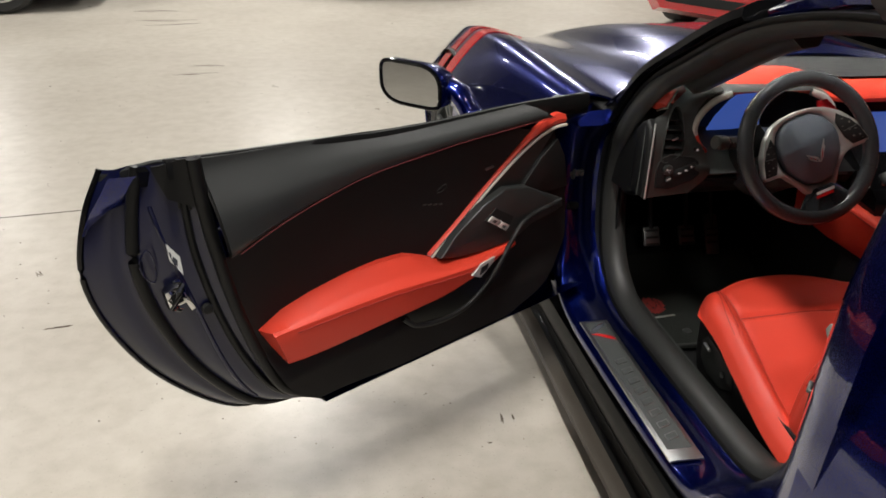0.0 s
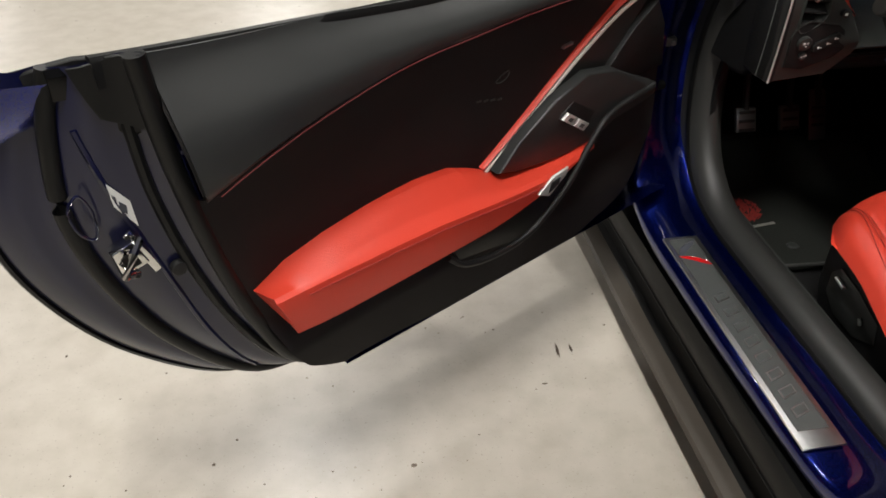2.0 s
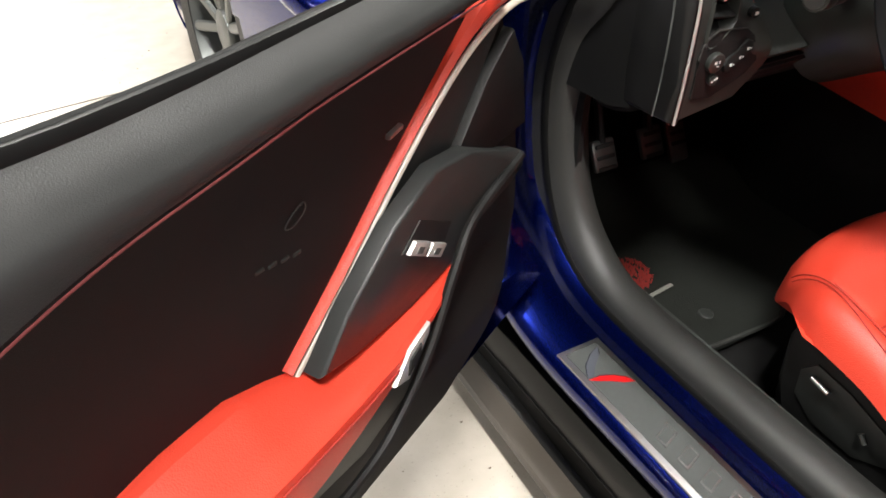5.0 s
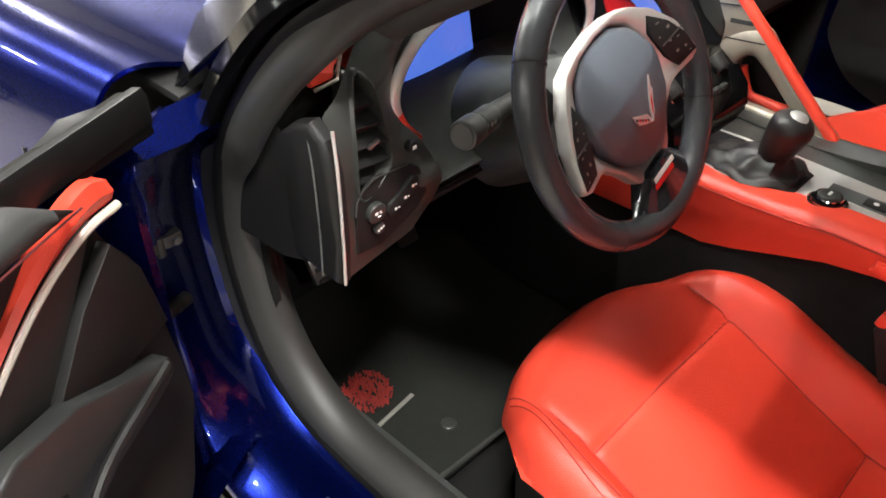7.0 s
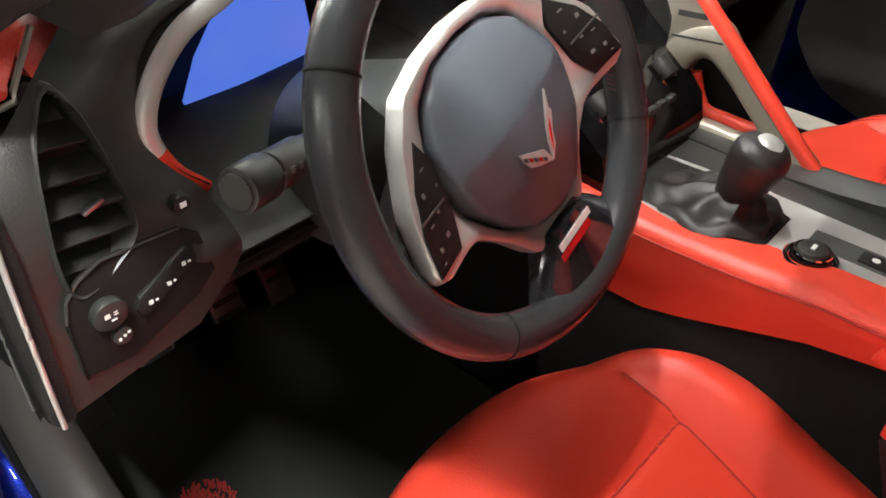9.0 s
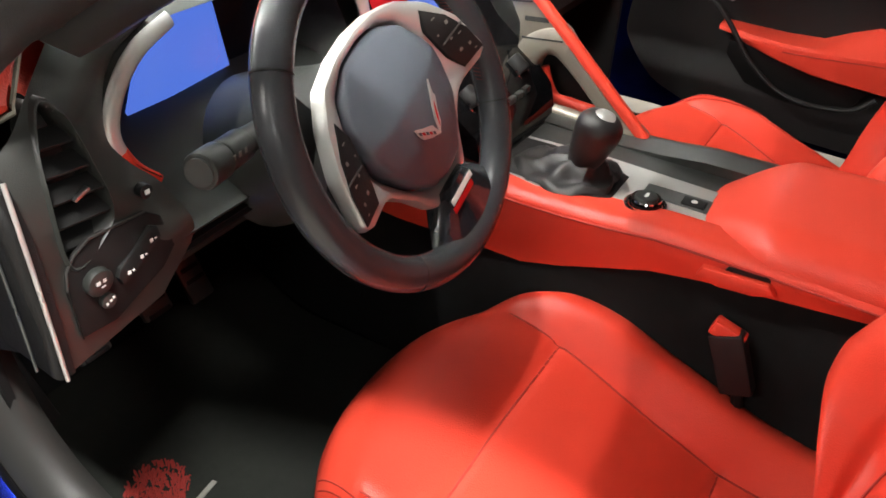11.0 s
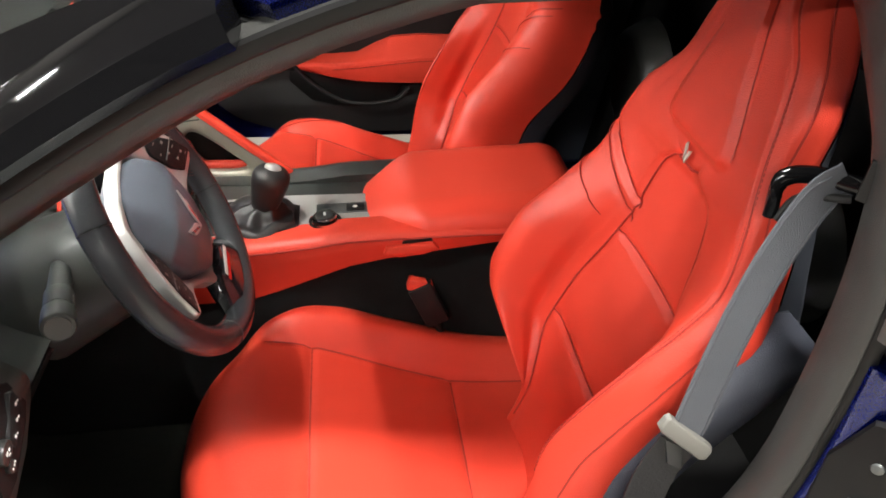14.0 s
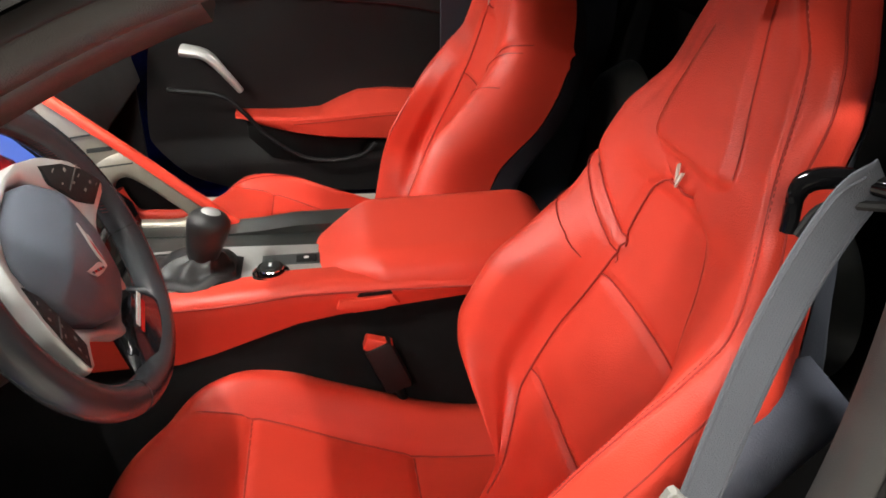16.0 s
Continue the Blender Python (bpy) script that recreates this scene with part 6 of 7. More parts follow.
bm = B()
NU, NV = 54, 80
V = [[bm.verts.new((fascia_x(i / NU, 0.605 + 0.235 * j / NV), fascia_y(i / NU, 0.605 + 0.235 * j / NV), 0.605 + 0.235 * j / NV)) for j in range(NV + 1)] for i in range(NU + 1)]
for k in range(3):
    for i in range(NU + 1):
        q = V[i][NV].co
        V[i].append(bm.verts.new((q.x + (0, 0.004, 0.012)[k], q.y + (0.012, 0.05, 0.12)[k], q.z + (0.007, 0.012, 0.010)[k])))
for i in range(NU):
    for j in range(NV + 3):
        c = (V[i][j].co + V[i + 1][j + 1].co) / 2
        if not inside(VENT, c.x, c.z):
            bm.faces.new((V[i][j], V[i + 1][j], V[i + 1][j + 1], V[i][j + 1]))
bmesh.ops.delete(bm, geom=[v for v in bm.verts if not v.link_faces], context="VERTS")
bmesh.ops.recalc_face_normals(bm, faces=bm.faces)
part("fascia_panel", bm, M_FASCIA, dash, "charcoal fascia panel round the side vent", sharp=60)
vent = part("air_vent", rings(B(), [[Vector((-0.561 + (x + 0.561) * s, fascia_at(x, z) + oy, 0.750 + (z - 0.750) * s)) for x, z in VENT] for s, oy in ((1.06, 0.004), (1.055, -0.003), (1.01, -0.005), (0.96, -0.001), (0.93, 0.03))], cap=False), M_FASCIA, dash, "pointed side air vent", sharp=60)
part("vent_back", rings(B(), [[Vector((x, fascia_at(x, z) + 0.028, z)) for x, z in VENT], [Vector((-0.561, 0.045, 0.75))] * len(VENT)], cap=False), M_SEAL, vent)
for k in range(5):
    z = 0.703 + 0.0205 * k
    xs = [x for x, zz in VENT if abs(zz - z) < 0.012]
    x0, x1 = min(xs) + 0.002, max(xs) - 0.002
    part("vent_slat", box(B(), ((x0 + x1) / 2, fascia_at(-0.56, z) + 0.014, z), (x1 - x0, 0.020, 0.003), 0.001, Euler((0.45, 0.10, 0)).to_matrix()), M_BLACK, vent)
part("vent_tab", box(B(), (-0.556, fascia_at(-0.556, 0.742) + 0.003, 0.742), (0.016, 0.006, 0.0030), 0.001, Euler((0, -0.35, 0)).to_matrix()), M_ALU, vent)
# light switch panel with a raised rim
SWP = [(-0.597, 0.630), (-0.5985, 0.680), (-0.594, 0.694), (-0.584, 0.703), (-0.565, 0.708), (-0.500, 0.694), (-0.486, 0.684), (-0.484, 0.655), (-0.50, 0.640), (-0.56, 0.622)]
sp = part("switch_panel", slab(B(), SWP, lambda a, b, c: (a, fascia_at(a, b) - c + 0.001, b), 0.0035, 0.001), M_SUEDE, dash, "black light switch panel")
part("panel_rim", tube(B(), [Vector((x, fascia_at(x, z) - 0.003, z)) for x, z in SWP[:6]], 0.0012, 6), M_TRIM, sp)
part("light_knob", drum(B(), (-0.572, fascia_at(-0.572, 0.674) - 0.002, 0.674), (-0.572, fascia_at(-0.572, 0.674) - 0.011, 0.673), 0.0125, n=24, bevel=0.002), M_DARK, sp)
kx = fascia_at(-0.572, 0.674) - 0.0112
for a, b, w, h in ((-0.003, 0.001, 0.0038, 0.0036), (0.003, 0.002, 0.003, 0.0009), (0.003, 0.0, 0.003, 0.0009), (0.001, -0.004, 0.004, 0.0008)):
    part("knob_sign", box(B(), (-0.572 + a, kx, 0.674 + b), (w, 0.0008, h)), M_WHITE, sp)
strip = part("key_strip", slab(B(), [(-0.550, 0.656), (-0.553, 0.664), (-0.549, 0.671), (-0.503, 0.684), (-0.497, 0.681), (-0.498, 0.673), (-0.544, 0.655)], lambda a, b, c: (a, fascia_at(a, b) - 0.002 - c, b), 0.005, 0.0015), M_BLACK, sp)
for x, z in ((-0.540, 0.6635), (-0.523, 0.6690), (-0.5075, 0.6755)):
    for a, w, h in ((-0.002, 0.003, 0.0032), (0.0025, 0.002, 0.0014)):
        part("key_sign", box(B(), (x + a, fascia_at(x, z) - 0.0075, z), (w, 0.0008, h)), M_WHITE, strip)
lk = part("dimmer_knob", drum(B(), (-0.567, fascia_at(-0.567, 0.650) - 0.001, 0.650), (-0.567, fascia_at(-0.567, 0.650) - 0.007, 0.650), 0.007, n=16, bevel=0.001), M_DARK, sp)
for a, b in ((-0.003, -0.001), (0.001, 0.0005), (0.004, 0.002)):
    part("dimmer_sign", box(B(), (-0.567 + a, fascia_at(-0.567, 0.650) - 0.0074, 0.650 + b), (0.002, 0.0008, 0.002)), M_WHITE, lk)
hk = part("head_up_key", drum(B(), (-0.494, 0.010, 0.712), (-0.494, 0.001, 0.712), 0.0068, n=18, bevel=0.001), M_BLACK, dash)
part("key_sign", box(B(), (-0.494, 0.0004, 0.712), (0.005, 0.0008, 0.004)), M_WHITE, hk)
# lower knee panel
part("knee_panel", sheet(B(), 20, 8, lambda u, v: (-0.60 + 0.52 * u, 0.004 + 0.14 * v, 0.640 - 0.075 * v - 0.02 * math.sin(math.pi * v)), 0.008), M_SUEDE, dash, "maroon-black knee panel")
# pedals
for x, y, z, wd in ((-0.425, 0.295, 0.347, 0.050), (-0.316, 0.295, 0.345, 0.050), (-0.210, 0.340, 0.320, 0.045)):
    pd = part("pedal", box(B(), (x, y, z), (wd, 0.012, 0.056 if wd > 0.046 else 0.12), 0.004, Euler((-0.5, 0, 0)).to_matrix()), M_ALUDARK, car, "aluminium pedal with rubber studs")
    for o in (-0.018, 0.0, 0.018):
        part("rubber_bar", box(B(), (x, y - 0.008 + 0.5 * o, z + o), (wd * 0.75, 0.005, 0.007), 0.001, Euler((-0.5, 0, 0)).to_matrix()), M_RUBBER, pd)
    part("pedal_arm", tube(B(), [(x, y + 0.01, z + 0.02), (x, y + 0.06, z + 0.16), (x, y + 0.08, z + 0.30)], 0.008, 8), M_BLACK, pd)
part("foot_rest", slab(B(), [(-0.575, 0.25), (-0.575, 0.42), (-0.50, 0.42), (-0.49, 0.25)], lambda a, b, c: (a, 0.30 + 0.5 * (b - 0.25) - c, b), 0.015, 0.004), M_BLACK, car)

# ---------------------------------------------------------------- centre stack and console
part("tunnel", rings(B(), [[Vector((XC + s * x, y, z)) for s, x, z in ((-1, 0.150, 0.19), (-1, 0.135, 0.40), (-1, 0.122, zt - 0.035), (-1, 0.10, zt), (1, 0.10, zt), (1, 0.122, zt - 0.035), (1, 0.135, 0.40), (1, 0.150, 0.19))] for y, zt in ((0.40, 0.545), (0.0, 0.545), (-0.20, 0.530), (-0.45, 0.515), (-0.75, 0.515), (-1.0, 0.50))]), M_CARPET, car, "black carpeted centre tunnel")
CONSOLE_DROP = Vector((0, 0, -0.021))


def low_part(name, bm, mat, parent, label="", **more):
    bmesh.ops.translate(bm, verts=bm.verts[:], vec=CONSOLE_DROP)
    return part(name, bm, mat, parent, label, **more)


# red side rails of the console
for s in (-1, 1):
    rows = []
    for y, zt, zb, x0 in ((0.16, 0.60, 0.485, 0.150), (0.02, 0.590, 0.470, 0.142), (-0.10, 0.580, 0.470, 0.138), (-0.17, 0.577, 0.468, 0.136), (-0.22, 0.577, 0.480, 0.134), (-0.28, 0.580, 0.500, 0.133), (-0.34, 0.586, 0.520, 0.133), (-0.40, 0.586, 0.530, 0.133), (-0.48, 0.585, 0.538, 0.133), (-0.60, 0.582, 0.549, 0.133), (-0.74, 0.58, 0.552, 0.131)):
        rows.append([Vector((XC + s * x, y, z)) for x, z in ((x0 - 0.060, zt - 0.004), (x0 - 0.020, zt), (x0 - 0.006, zt - 0.004), (x0, zt - 0.014), (x0 - 0.002, (zt + zb) / 2), (x0 - 0.006, zb + 0.004), (x0 - 0.02, zb), (x0 - 0.06, zb))])
    fine = []
    for i in range(len(rows) - 1):
        fine += [[rows[i][j].lerp(rows[i + 1][j], k / 4) for j in range(8)] for k in range(4)]
    rail = low_part("console_rail", rings(B(), fine + [rows[-1]]), M_RED if s < 0 else M_DARK, car, "red leather console side" if s < 0 else "charcoal padded console side", sharp=50)
    low_part("seam", tube(B(), [r[3] + Vector((s * 0.0005, 0, 0.001)) for r in rows[1:]], 0.0014, 6), M_REDSEAM if s < 0 else M_SEAL, rail)
# top plate
con = low_part("console_top", slab(B(), [(-0.045, 0.02), (0.160, 0.02), (0.160, -0.40), (0.03, -0.40), (-0.045, -0.385)], lambda a, b, c: (a, b, 0.5655 - 0.02 * (0.02 - b) + c), 0.010, 0.003), M_DARK, car, "charcoal console top")
trim = low_part("shift_plate", slab(B(), [(-0.040, -0.10), (0.080, -0.10), (0.088, -0.22), (0.084, -0.392), (-0.010, -0.385), (-0.045, -0.375), (-0.046, -0.22)], lambda a, b, c: (a, b, 0.5745 - 0.02 * (0.02 - b) + c), 0.005, 0.002), M_SILVER, con, "satin silver shifter plate")
low_part("gaiter_well", slab(B(), [(-0.030, -0.10), (0.070, -0.10), (0.076, -0.21), (0.05, -0.262), (-0.02, -0.262), (-0.036, -0.21)], lambda a, b, c: (a, b, 0.5790 - 0.02 * (0.02 - b) + c), 0.002, 0.0006), M_BLACK, con)
# gaiter and knob
bm = B()
rows = []
for k in range(15):
    t = k / 14
    r = 0.052 * (1 - t) ** 1.4 + 0.013
    c = Vector((0.018, -0.185 - 0.03 * t, 0.575 + 0.040 * t))
    rows.append([c + Vector((r * (1 + 0.10 * math.sin(6 * a + 9 * t)) * math.cos(a), r * (1.15 + 0.10 * math.sin(5 * a - 7 * t)) * math.sin(a), 0.004 * math.sin(14 * t) * (1 - t) + 0.003 * math.sin(7 * a))) for a in [j * math.tau / 40 for j in range(40)]])
rings(bm, rows)
gear = low_part("gear_lever", bm, M_LEATHERBLK, car, "black leather gear lever with chrome ring")
KA, KB = Vector((0.014, -0.206, 0.592)), Vector((0.000, -0.232, 0.674))
kd = (KB - KA).normalized()
rows = []
for t, r in ((0, 0.0160), (0.08, 0.0185), (0.25, 0.0215), (0.45, 0.0240), (0.62, 0.0262), (0.76, 0.0270), (0.86, 0.0258), (0.93, 0.0220), (0.98, 0.014), (1.0, 0.004)):
    c = KA.lerp(KB, t)
    sx_ = kd.cross(Vector((0, 1, 0))).normalized()
    sy_ = sx_.cross(kd)
    rows.append([c + sx_ * (r * math.cos(a)) + sy_ * (r * 1.12 * math.sin(a)) for a in [j * math.tau / 28 for j in range(28)]])
low_part("knob", rings(B(), rows), M_LEATHERBLK, gear)
low_part("ring", tube(B(), [KA + kd * 0.004 + sx_ * (0.0178 * math.cos(a)) + sy_ * (0.0198 * math.sin(a)) for a in [j * math.tau / 28 for j in range(28)]], 0.0018, 6, True), M_CHROME, gear)
cap = [KB - kd * (0.011 + 0.004 * math.cos(a)) + sx_ * (0.0235 * math.cos(a)) + sy_ * (0.0258 * math.sin(a)) for a in [j * math.tau / 28 for j in range(28)]]
low_part("knob_cap", rings(B(), [cap, [q.lerp(KB, 0.5) + kd * 0.0042 for q in cap], [q.lerp(KB, 0.85) + kd * 0.0035 for q in cap]]), M_SILVER, gear, "chrome cap")
# drive mode dial and park key
dl = low_part("mode_dial", drum(B(), (-0.010, -0.305, 0.572), (-0.010, -0.305, 0.585), 0.021, 0.020, 32, 0.002), M_BLACKGLOSS, con, "black mode dial with chrome ring")
low_part("ring", tube(B(), [(-0.010 + 0.0245 * math.cos(a), -0.305 + 0.0245 * math.sin(a), 0.5775) for a in [j * math.tau / 36 for j in range(36)]], 0.003, 8, True), M_CHROME, dl)
low_part("dial_face", drum(B(), (-0.010, -0.305, 0.585), (-0.010, -0.305, 0.591), 0.0155, 0.0145, 28, 0.002), M_DARK, dl)
low_part("inner_ring", tube(B(), [(-0.010 + 0.0175 * math.cos(a), -0.305 + 0.0175 * math.sin(a), 0.5865) for a in [j * math.tau / 32 for j in range(32)]], 0.0018, 6, True), M_CHROME, dl)
low_part("dial_sign", box(B(), (-0.010, -0.305, 0.5915), (0.010, 0.004, 0.0008)), M_WHITE, dl)
kp = low_part("key_panel", slab(B(), [(0.020, -0.290), (0.050, -0.290), (0.053, -0.375), (0.020, -0.375)], lambda a, b, c: (a, b, 0.5795 - 0.02 * (0.02 - b) + c), 0.0015, 0.0005), M_ALUDARK, con)
low_part("park_key", box(B(), (0.034, -0.355, 0.5735), (0.020, 0.030, 0.005), 0.001), M_BLACK, kp)
low_part("park_sign", drum(B(), (0.034, -0.355, 0.576), (0.034, -0.355, 0.5766), 0.004, n=12), M_WHITE, kp)
low_part("open_slot", box(B(), (0.036, -0.312, 0.5725), (0.022, 0.036, 0.003), 0.001), M_SEAL, kp)
# padded lid
def lid(u, v):
    y = -0.365 - 0.375 * v
    hw = 0.104 + 0.024 * step(0, 0.25, v)
    s = 2 * u - 1
    e = min(1, (1 - abs(s)) / 0.42)
    f = min(1, (1 - v) / 0.14)
    z = 0.611 - 0.036 * (1 - math.sqrt(max(0, 1 - (1 - e) ** 2))) - 0.036 * (1 - math.sqrt(max(0, 1 - (1 - f) ** 2))) - 0.046 * max(0, 1 - v / 0.24) ** 1.6
    return Vector((XC + s * hw, y - 0.040 * abs(s) ** 3 * max(0.0, 1 - v / 0.45) ** 1.5, z + 0.006 * v))


bm = B()
rows = [[lid(i / 36, j / 40) for i in range(37)] for j in range(41)]
rings(bm, rows, close_ring=False)
rim_pts = [r[0] for r in rows] + rows[-1][1:] + [r[-1] for r in rows[::-1]][1:] + rows[0][::-1][1:-1]
rings(bm, [[Vector(p) for p in rim_pts], [Vector((p.x, p.y, 0.558)) for p in rim_pts], [Vector((XC + (p.x - XC) * 0.97, p.y, 0.552)) for p in rim_pts]], cap=False)
ld = low_part("armrest_lid", bm, M_RED, car, "red padded leather armrest lid", sharp=60)
low_part("seam", tube(B(), [lid(0.03, v) + Vector((-0.0015, 0, -0.012)) for v in [k / 20 for k in range(21)]], 0.0014, 6), M_REDSEAM, ld)
low_part("lid_tab", slab(B(), [(-0.395, 0.548), (-0.400, 0.562), (-0.475, 0.566), (-0.485, 0.552), (-0.46, 0.544), (-0.42, 0.541)], lambda a, b, c: (-0.068 - c, a, b), 0.012, 0.004), M_RED, ld)
low_part("tab_slot", slab(B(), [(-0.425, 0.5655), (-0.428, 0.570), (-0.472, 0.573), (-0.475, 0.5675)], lambda a, b, c: (-0.070 - c, a, b), 0.006), M_SEAL, ld)
# bronze frame beside the stack, with a stowage opening, grooves and a red leather edge
def at_wall(x, pts, n=6):
    return [Vector((x, p.x, p.y)) for p in curve([(a, b, 0) for a, b in pts], n, True)]


AROUND = [(-0.085, 0.687), (-0.125, 0.650), (-0.170, 0.608), (-0.210, 0.573), (-0.240, 0.547), (-0.189, 0.533), (-0.127, 0.540), (-0.074, 0.552), (-0.053, 0.574), (-0.038, 0.604), (-0.030, 0.655)]
GAP = [(-0.084, 0.643), (-0.113, 0.625), (-0.143, 0.598), (-0.166, 0.575), (-0.160, 0.565), (-0.138, 0.563), (-0.110, 0.565), (-0.082, 0.568), (-0.067, 0.588), (-0.058, 0.612), (-0.066, 0.634)]
grow = lambda k: [(g[0] + (o[0] - g[0]) * k, g[1] + (o[1] - g[1]) * k) for g, o in zip(GAP, AROUND)]
wall = part("stack_wall", rings(B(), [at_wall(0.178, AROUND), at_wall(0.168, AROUND), at_wall(0.165, grow(0.92)), at_wall(0.165, grow(0.30)), at_wall(0.168, grow(0.08)), at_wall(0.174, GAP), at_wall(0.196, GAP), at_wall(0.198, AROUND)], True, True), M_BEIGE, car, "bronze grey frame beside the centre stack", sharp=50)
part("upper_panel", slab(B(), [(-0.085, 0.687), (-0.028, 0.650), (-0.031, 0.684), (-0.010, 0.721), (0.060, 0.800), (0.040, 0.800), (-0.038, 0.729)], lambda a, b, c: (0.178 - c, a, b), 0.011, 0.002), M_BEIGE, wall)
for g0, g1, h in (((-0.036, 0.688), (-0.074, 0.691), 0.007), ((-0.034, 0.662), (-0.100, 0.668), 0.0025), ((-0.014, 0.712), (-0.046, 0.716), 0.0025)):
    part("groove", slab(B(), [g0, g1, (g1[0], g1[1] + h), (g0[0], g0[1] + h)], lambda a, b, c: (0.1665 - c, a, b), 0.002 if h < 0.005 else 0.0005), M_DARK, wall, smooth=False)
part("pocket_lining", tube(B(), [Vector((0.190, a, b)) for a, b in [(p.x, p.y) for p in curve([(a - 0.006, b + 0.004, 0) for a, b in GAP[4:10]], 6)]], 0.0085, 10, flat=1.0), M_RED, wall, "red leather lip of the stowage opening")
part("pocket_back", slab(B(), [(-0.045, 0.53), (-0.195, 0.53), (-0.175, 0.59), (-0.09, 0.66), (-0.045, 0.65)], lambda a, b, c: (0.216 - c, a, b), 0.006), M_SEAL, wall)
edge = [Vector((0, 0.060, 0.815)), Vector((0, -0.038, 0.729)), Vector((0, -0.107, 0.668)), Vector((0, -0.172, 0.608)), Vector((0, -0.246, 0.541))]
rise = Vector((0, -0.66, 0.75))
part("wall_edge", rings(B(), [[q + Vector((x, 0, 0)) + rise * r for x, r in ((0.164, -0.001), (0.1630, 0.005), (0.165, 0.0105), (0.170, 0.0130), (0.178, 0.0120), (0.182, 0.006), (0.182, -0.004))] for q in edge]), M_RED, wall, "red leather edge of the frame", sharp=60)
# centre stack
stack = part("console_tower", rings(B(), [[Vector((XC + s * x * w, y, z)) for s, x in ((-1, 0.115), (1, 0.115))] + [Vector((XC + s * 0.115 * w, y + 0.16, z)) for s in (1, -1)] for y, z, w in ((-0.10, 0.54, 1.0), (-0.085, 0.60, 1.0), (-0.050, 0.632, 1.05), (0.018, 0.680, 1.1), (0.095, 0.765, 1.15), (0.115, 0.815, 1.15))]), M_BLACKGLOSS, car, "gloss black centre stack")
part("centre_screen", slab(B(), [(-0.078, 0.682), (0.078, 0.682), (0.080, 0.762), (-0.080, 0.762)], lambda a, b, c: (XC + a, 0.018 + 0.905 * (b - 0.68) - 0.003 - c, b), 0.003, 0.001), M_SCREEN, stack, "lit blue centre screen")
for s in (-1, 1):
    kn = part("climate_knob", drum(B(), (XC + s * 0.070, -0.036, 0.640), (XC + s * 0.070, -0.058, 0.625), 0.015, 0.014, 26, 0.002), M_BLACK, stack)
    part("ring", tube(B(), [Vector((XC + s * 0.070 + 0.0145 * math.cos(a), -0.0565 + 0.008 * math.sin(a), 0.6265 + 0.0115 * math.sin(a))) for a in [j * math.tau / 24 for j in range(24)]], 0.0016, 6, True), M_CHROME, kn)
for k in range(5):
    part("stack_key", box(B(), (XC - 0.044 + 0.022 * k, -0.076, 0.612), (0.018, 0.008, 0.010), 0.002), M_DARK, stack)

# ---------------------------------------------------------------- belts
bk = B()
box(bk, (-0.092, -0.450, 0.474), (0.020, 0.040, 0.020), 0.003, Euler((0.3, 0.1, 0)).to_matrix())
buck = part("belt_buckle", box(B(), (-0.094, -0.464, 0.436), (0.022, 0.040, 0.085), 0.004, Euler((-0.38, 0.0, 0)).to_matrix()), M_BLACK, car, "black belt buckle with red press key")
part("press_key", bk, M_RED, buck)
part("buckle_stem", tube(B(), [(-0.086, -0.475, 0.40), (-0.085, -0.51, 0.28)], 0.014, 8, flat=0.5), M_BLACK, buck)


def webbing(name, pts, wide, parent, label="", mat=M_BELT):
    P = curve(pts, 10)
    rows = []
    for i, p in enumerate(P):
        d = (P[min(i + 1, len(P) - 1)] - P[max(i - 1, 0)]).normalized()
        w = Vector(wide)
        w = (w - d * w.dot(d)).normalized() * 0.0235
        n = d.cross(w).normalized() * 0.0008
        ribs = [p + w * (-0.94 + 1.88 * k / 24) - n * (2.0 if k % 2 else 1.35) for k in range(25)]
        rows.append([p - w - n] + ribs + [p + w - n, p + w + n, p - w + n])
    return part(name, rings(B(), rows), mat, parent, label, sharp=60)


BELT = [(-0.566, -0.782, 0.905), (-0.566, -0.760, 0.886), (-0.567, -0.732, 0.818), (-0.571, -0.708, 0.728), (-0.577, -0.684, 0.612)]
belt = webbing("seat_belt", BELT, (-0.16, 0.95, 0.30), car, "grey woven seat belt")
part("tongue", slab(B(), [(-0.041, 0.005), (-0.037, 0.010), (0.037, 0.010), (0.041, 0.005), (0.041, -0.008), (0.034, -0.011), (-0.034, -0.011), (-0.041, -0.006)], lambda a, b, c: (-0.576 - c, -0.683 + a * 0.72 - b * 0.45, 0.612 + b * 0.90 + a * 0.70), 0.009, 0.003, 3), M_TONGUE, belt, "grey plastic belt tongue")
part("tongue_blade", slab(B(), [(-0.013, 0.0), (0.013, 0.0), (0.012, -0.038), (-0.012, -0.038)], lambda a, b, c: (-0.576 - c, -0.672 + a * 0.80 + b * 0.20, 0.603 + b + a * 0.60), 0.003, 0.001), M_DARK, belt)
for o in (-0.0195, 0.0195):
    part("selvedge", tube(B(), [p + Vector((-0.16, 0.95, 0.30)).normalized() * o + Vector((-0.0012, 0, 0)) for p in curve(BELT, 10)], 0.0016, 6), M_BELTEDGE, belt)
webbing("lap_webbing", [(-0.577, -0.680, 0.606), (-0.570, -0.660, 0.53), (-0.562, -0.65, 0.38), (-0.56, -0.66, 0.28)], (0.10, 1, 0.2), belt, "", M_RUBBER)
gd = part("belt_guide", tube(B(), curve([(-0.545, -0.732, 0.858), (-0.540, -0.738, 0.892), (-0.552, -0.760, 0.902), (-0.578, -0.795, 0.900)], 6), 0.0065, 10, flat=1.3), M_BLACKGLOSS, car, "black seat belt guide on the seat shoulder")
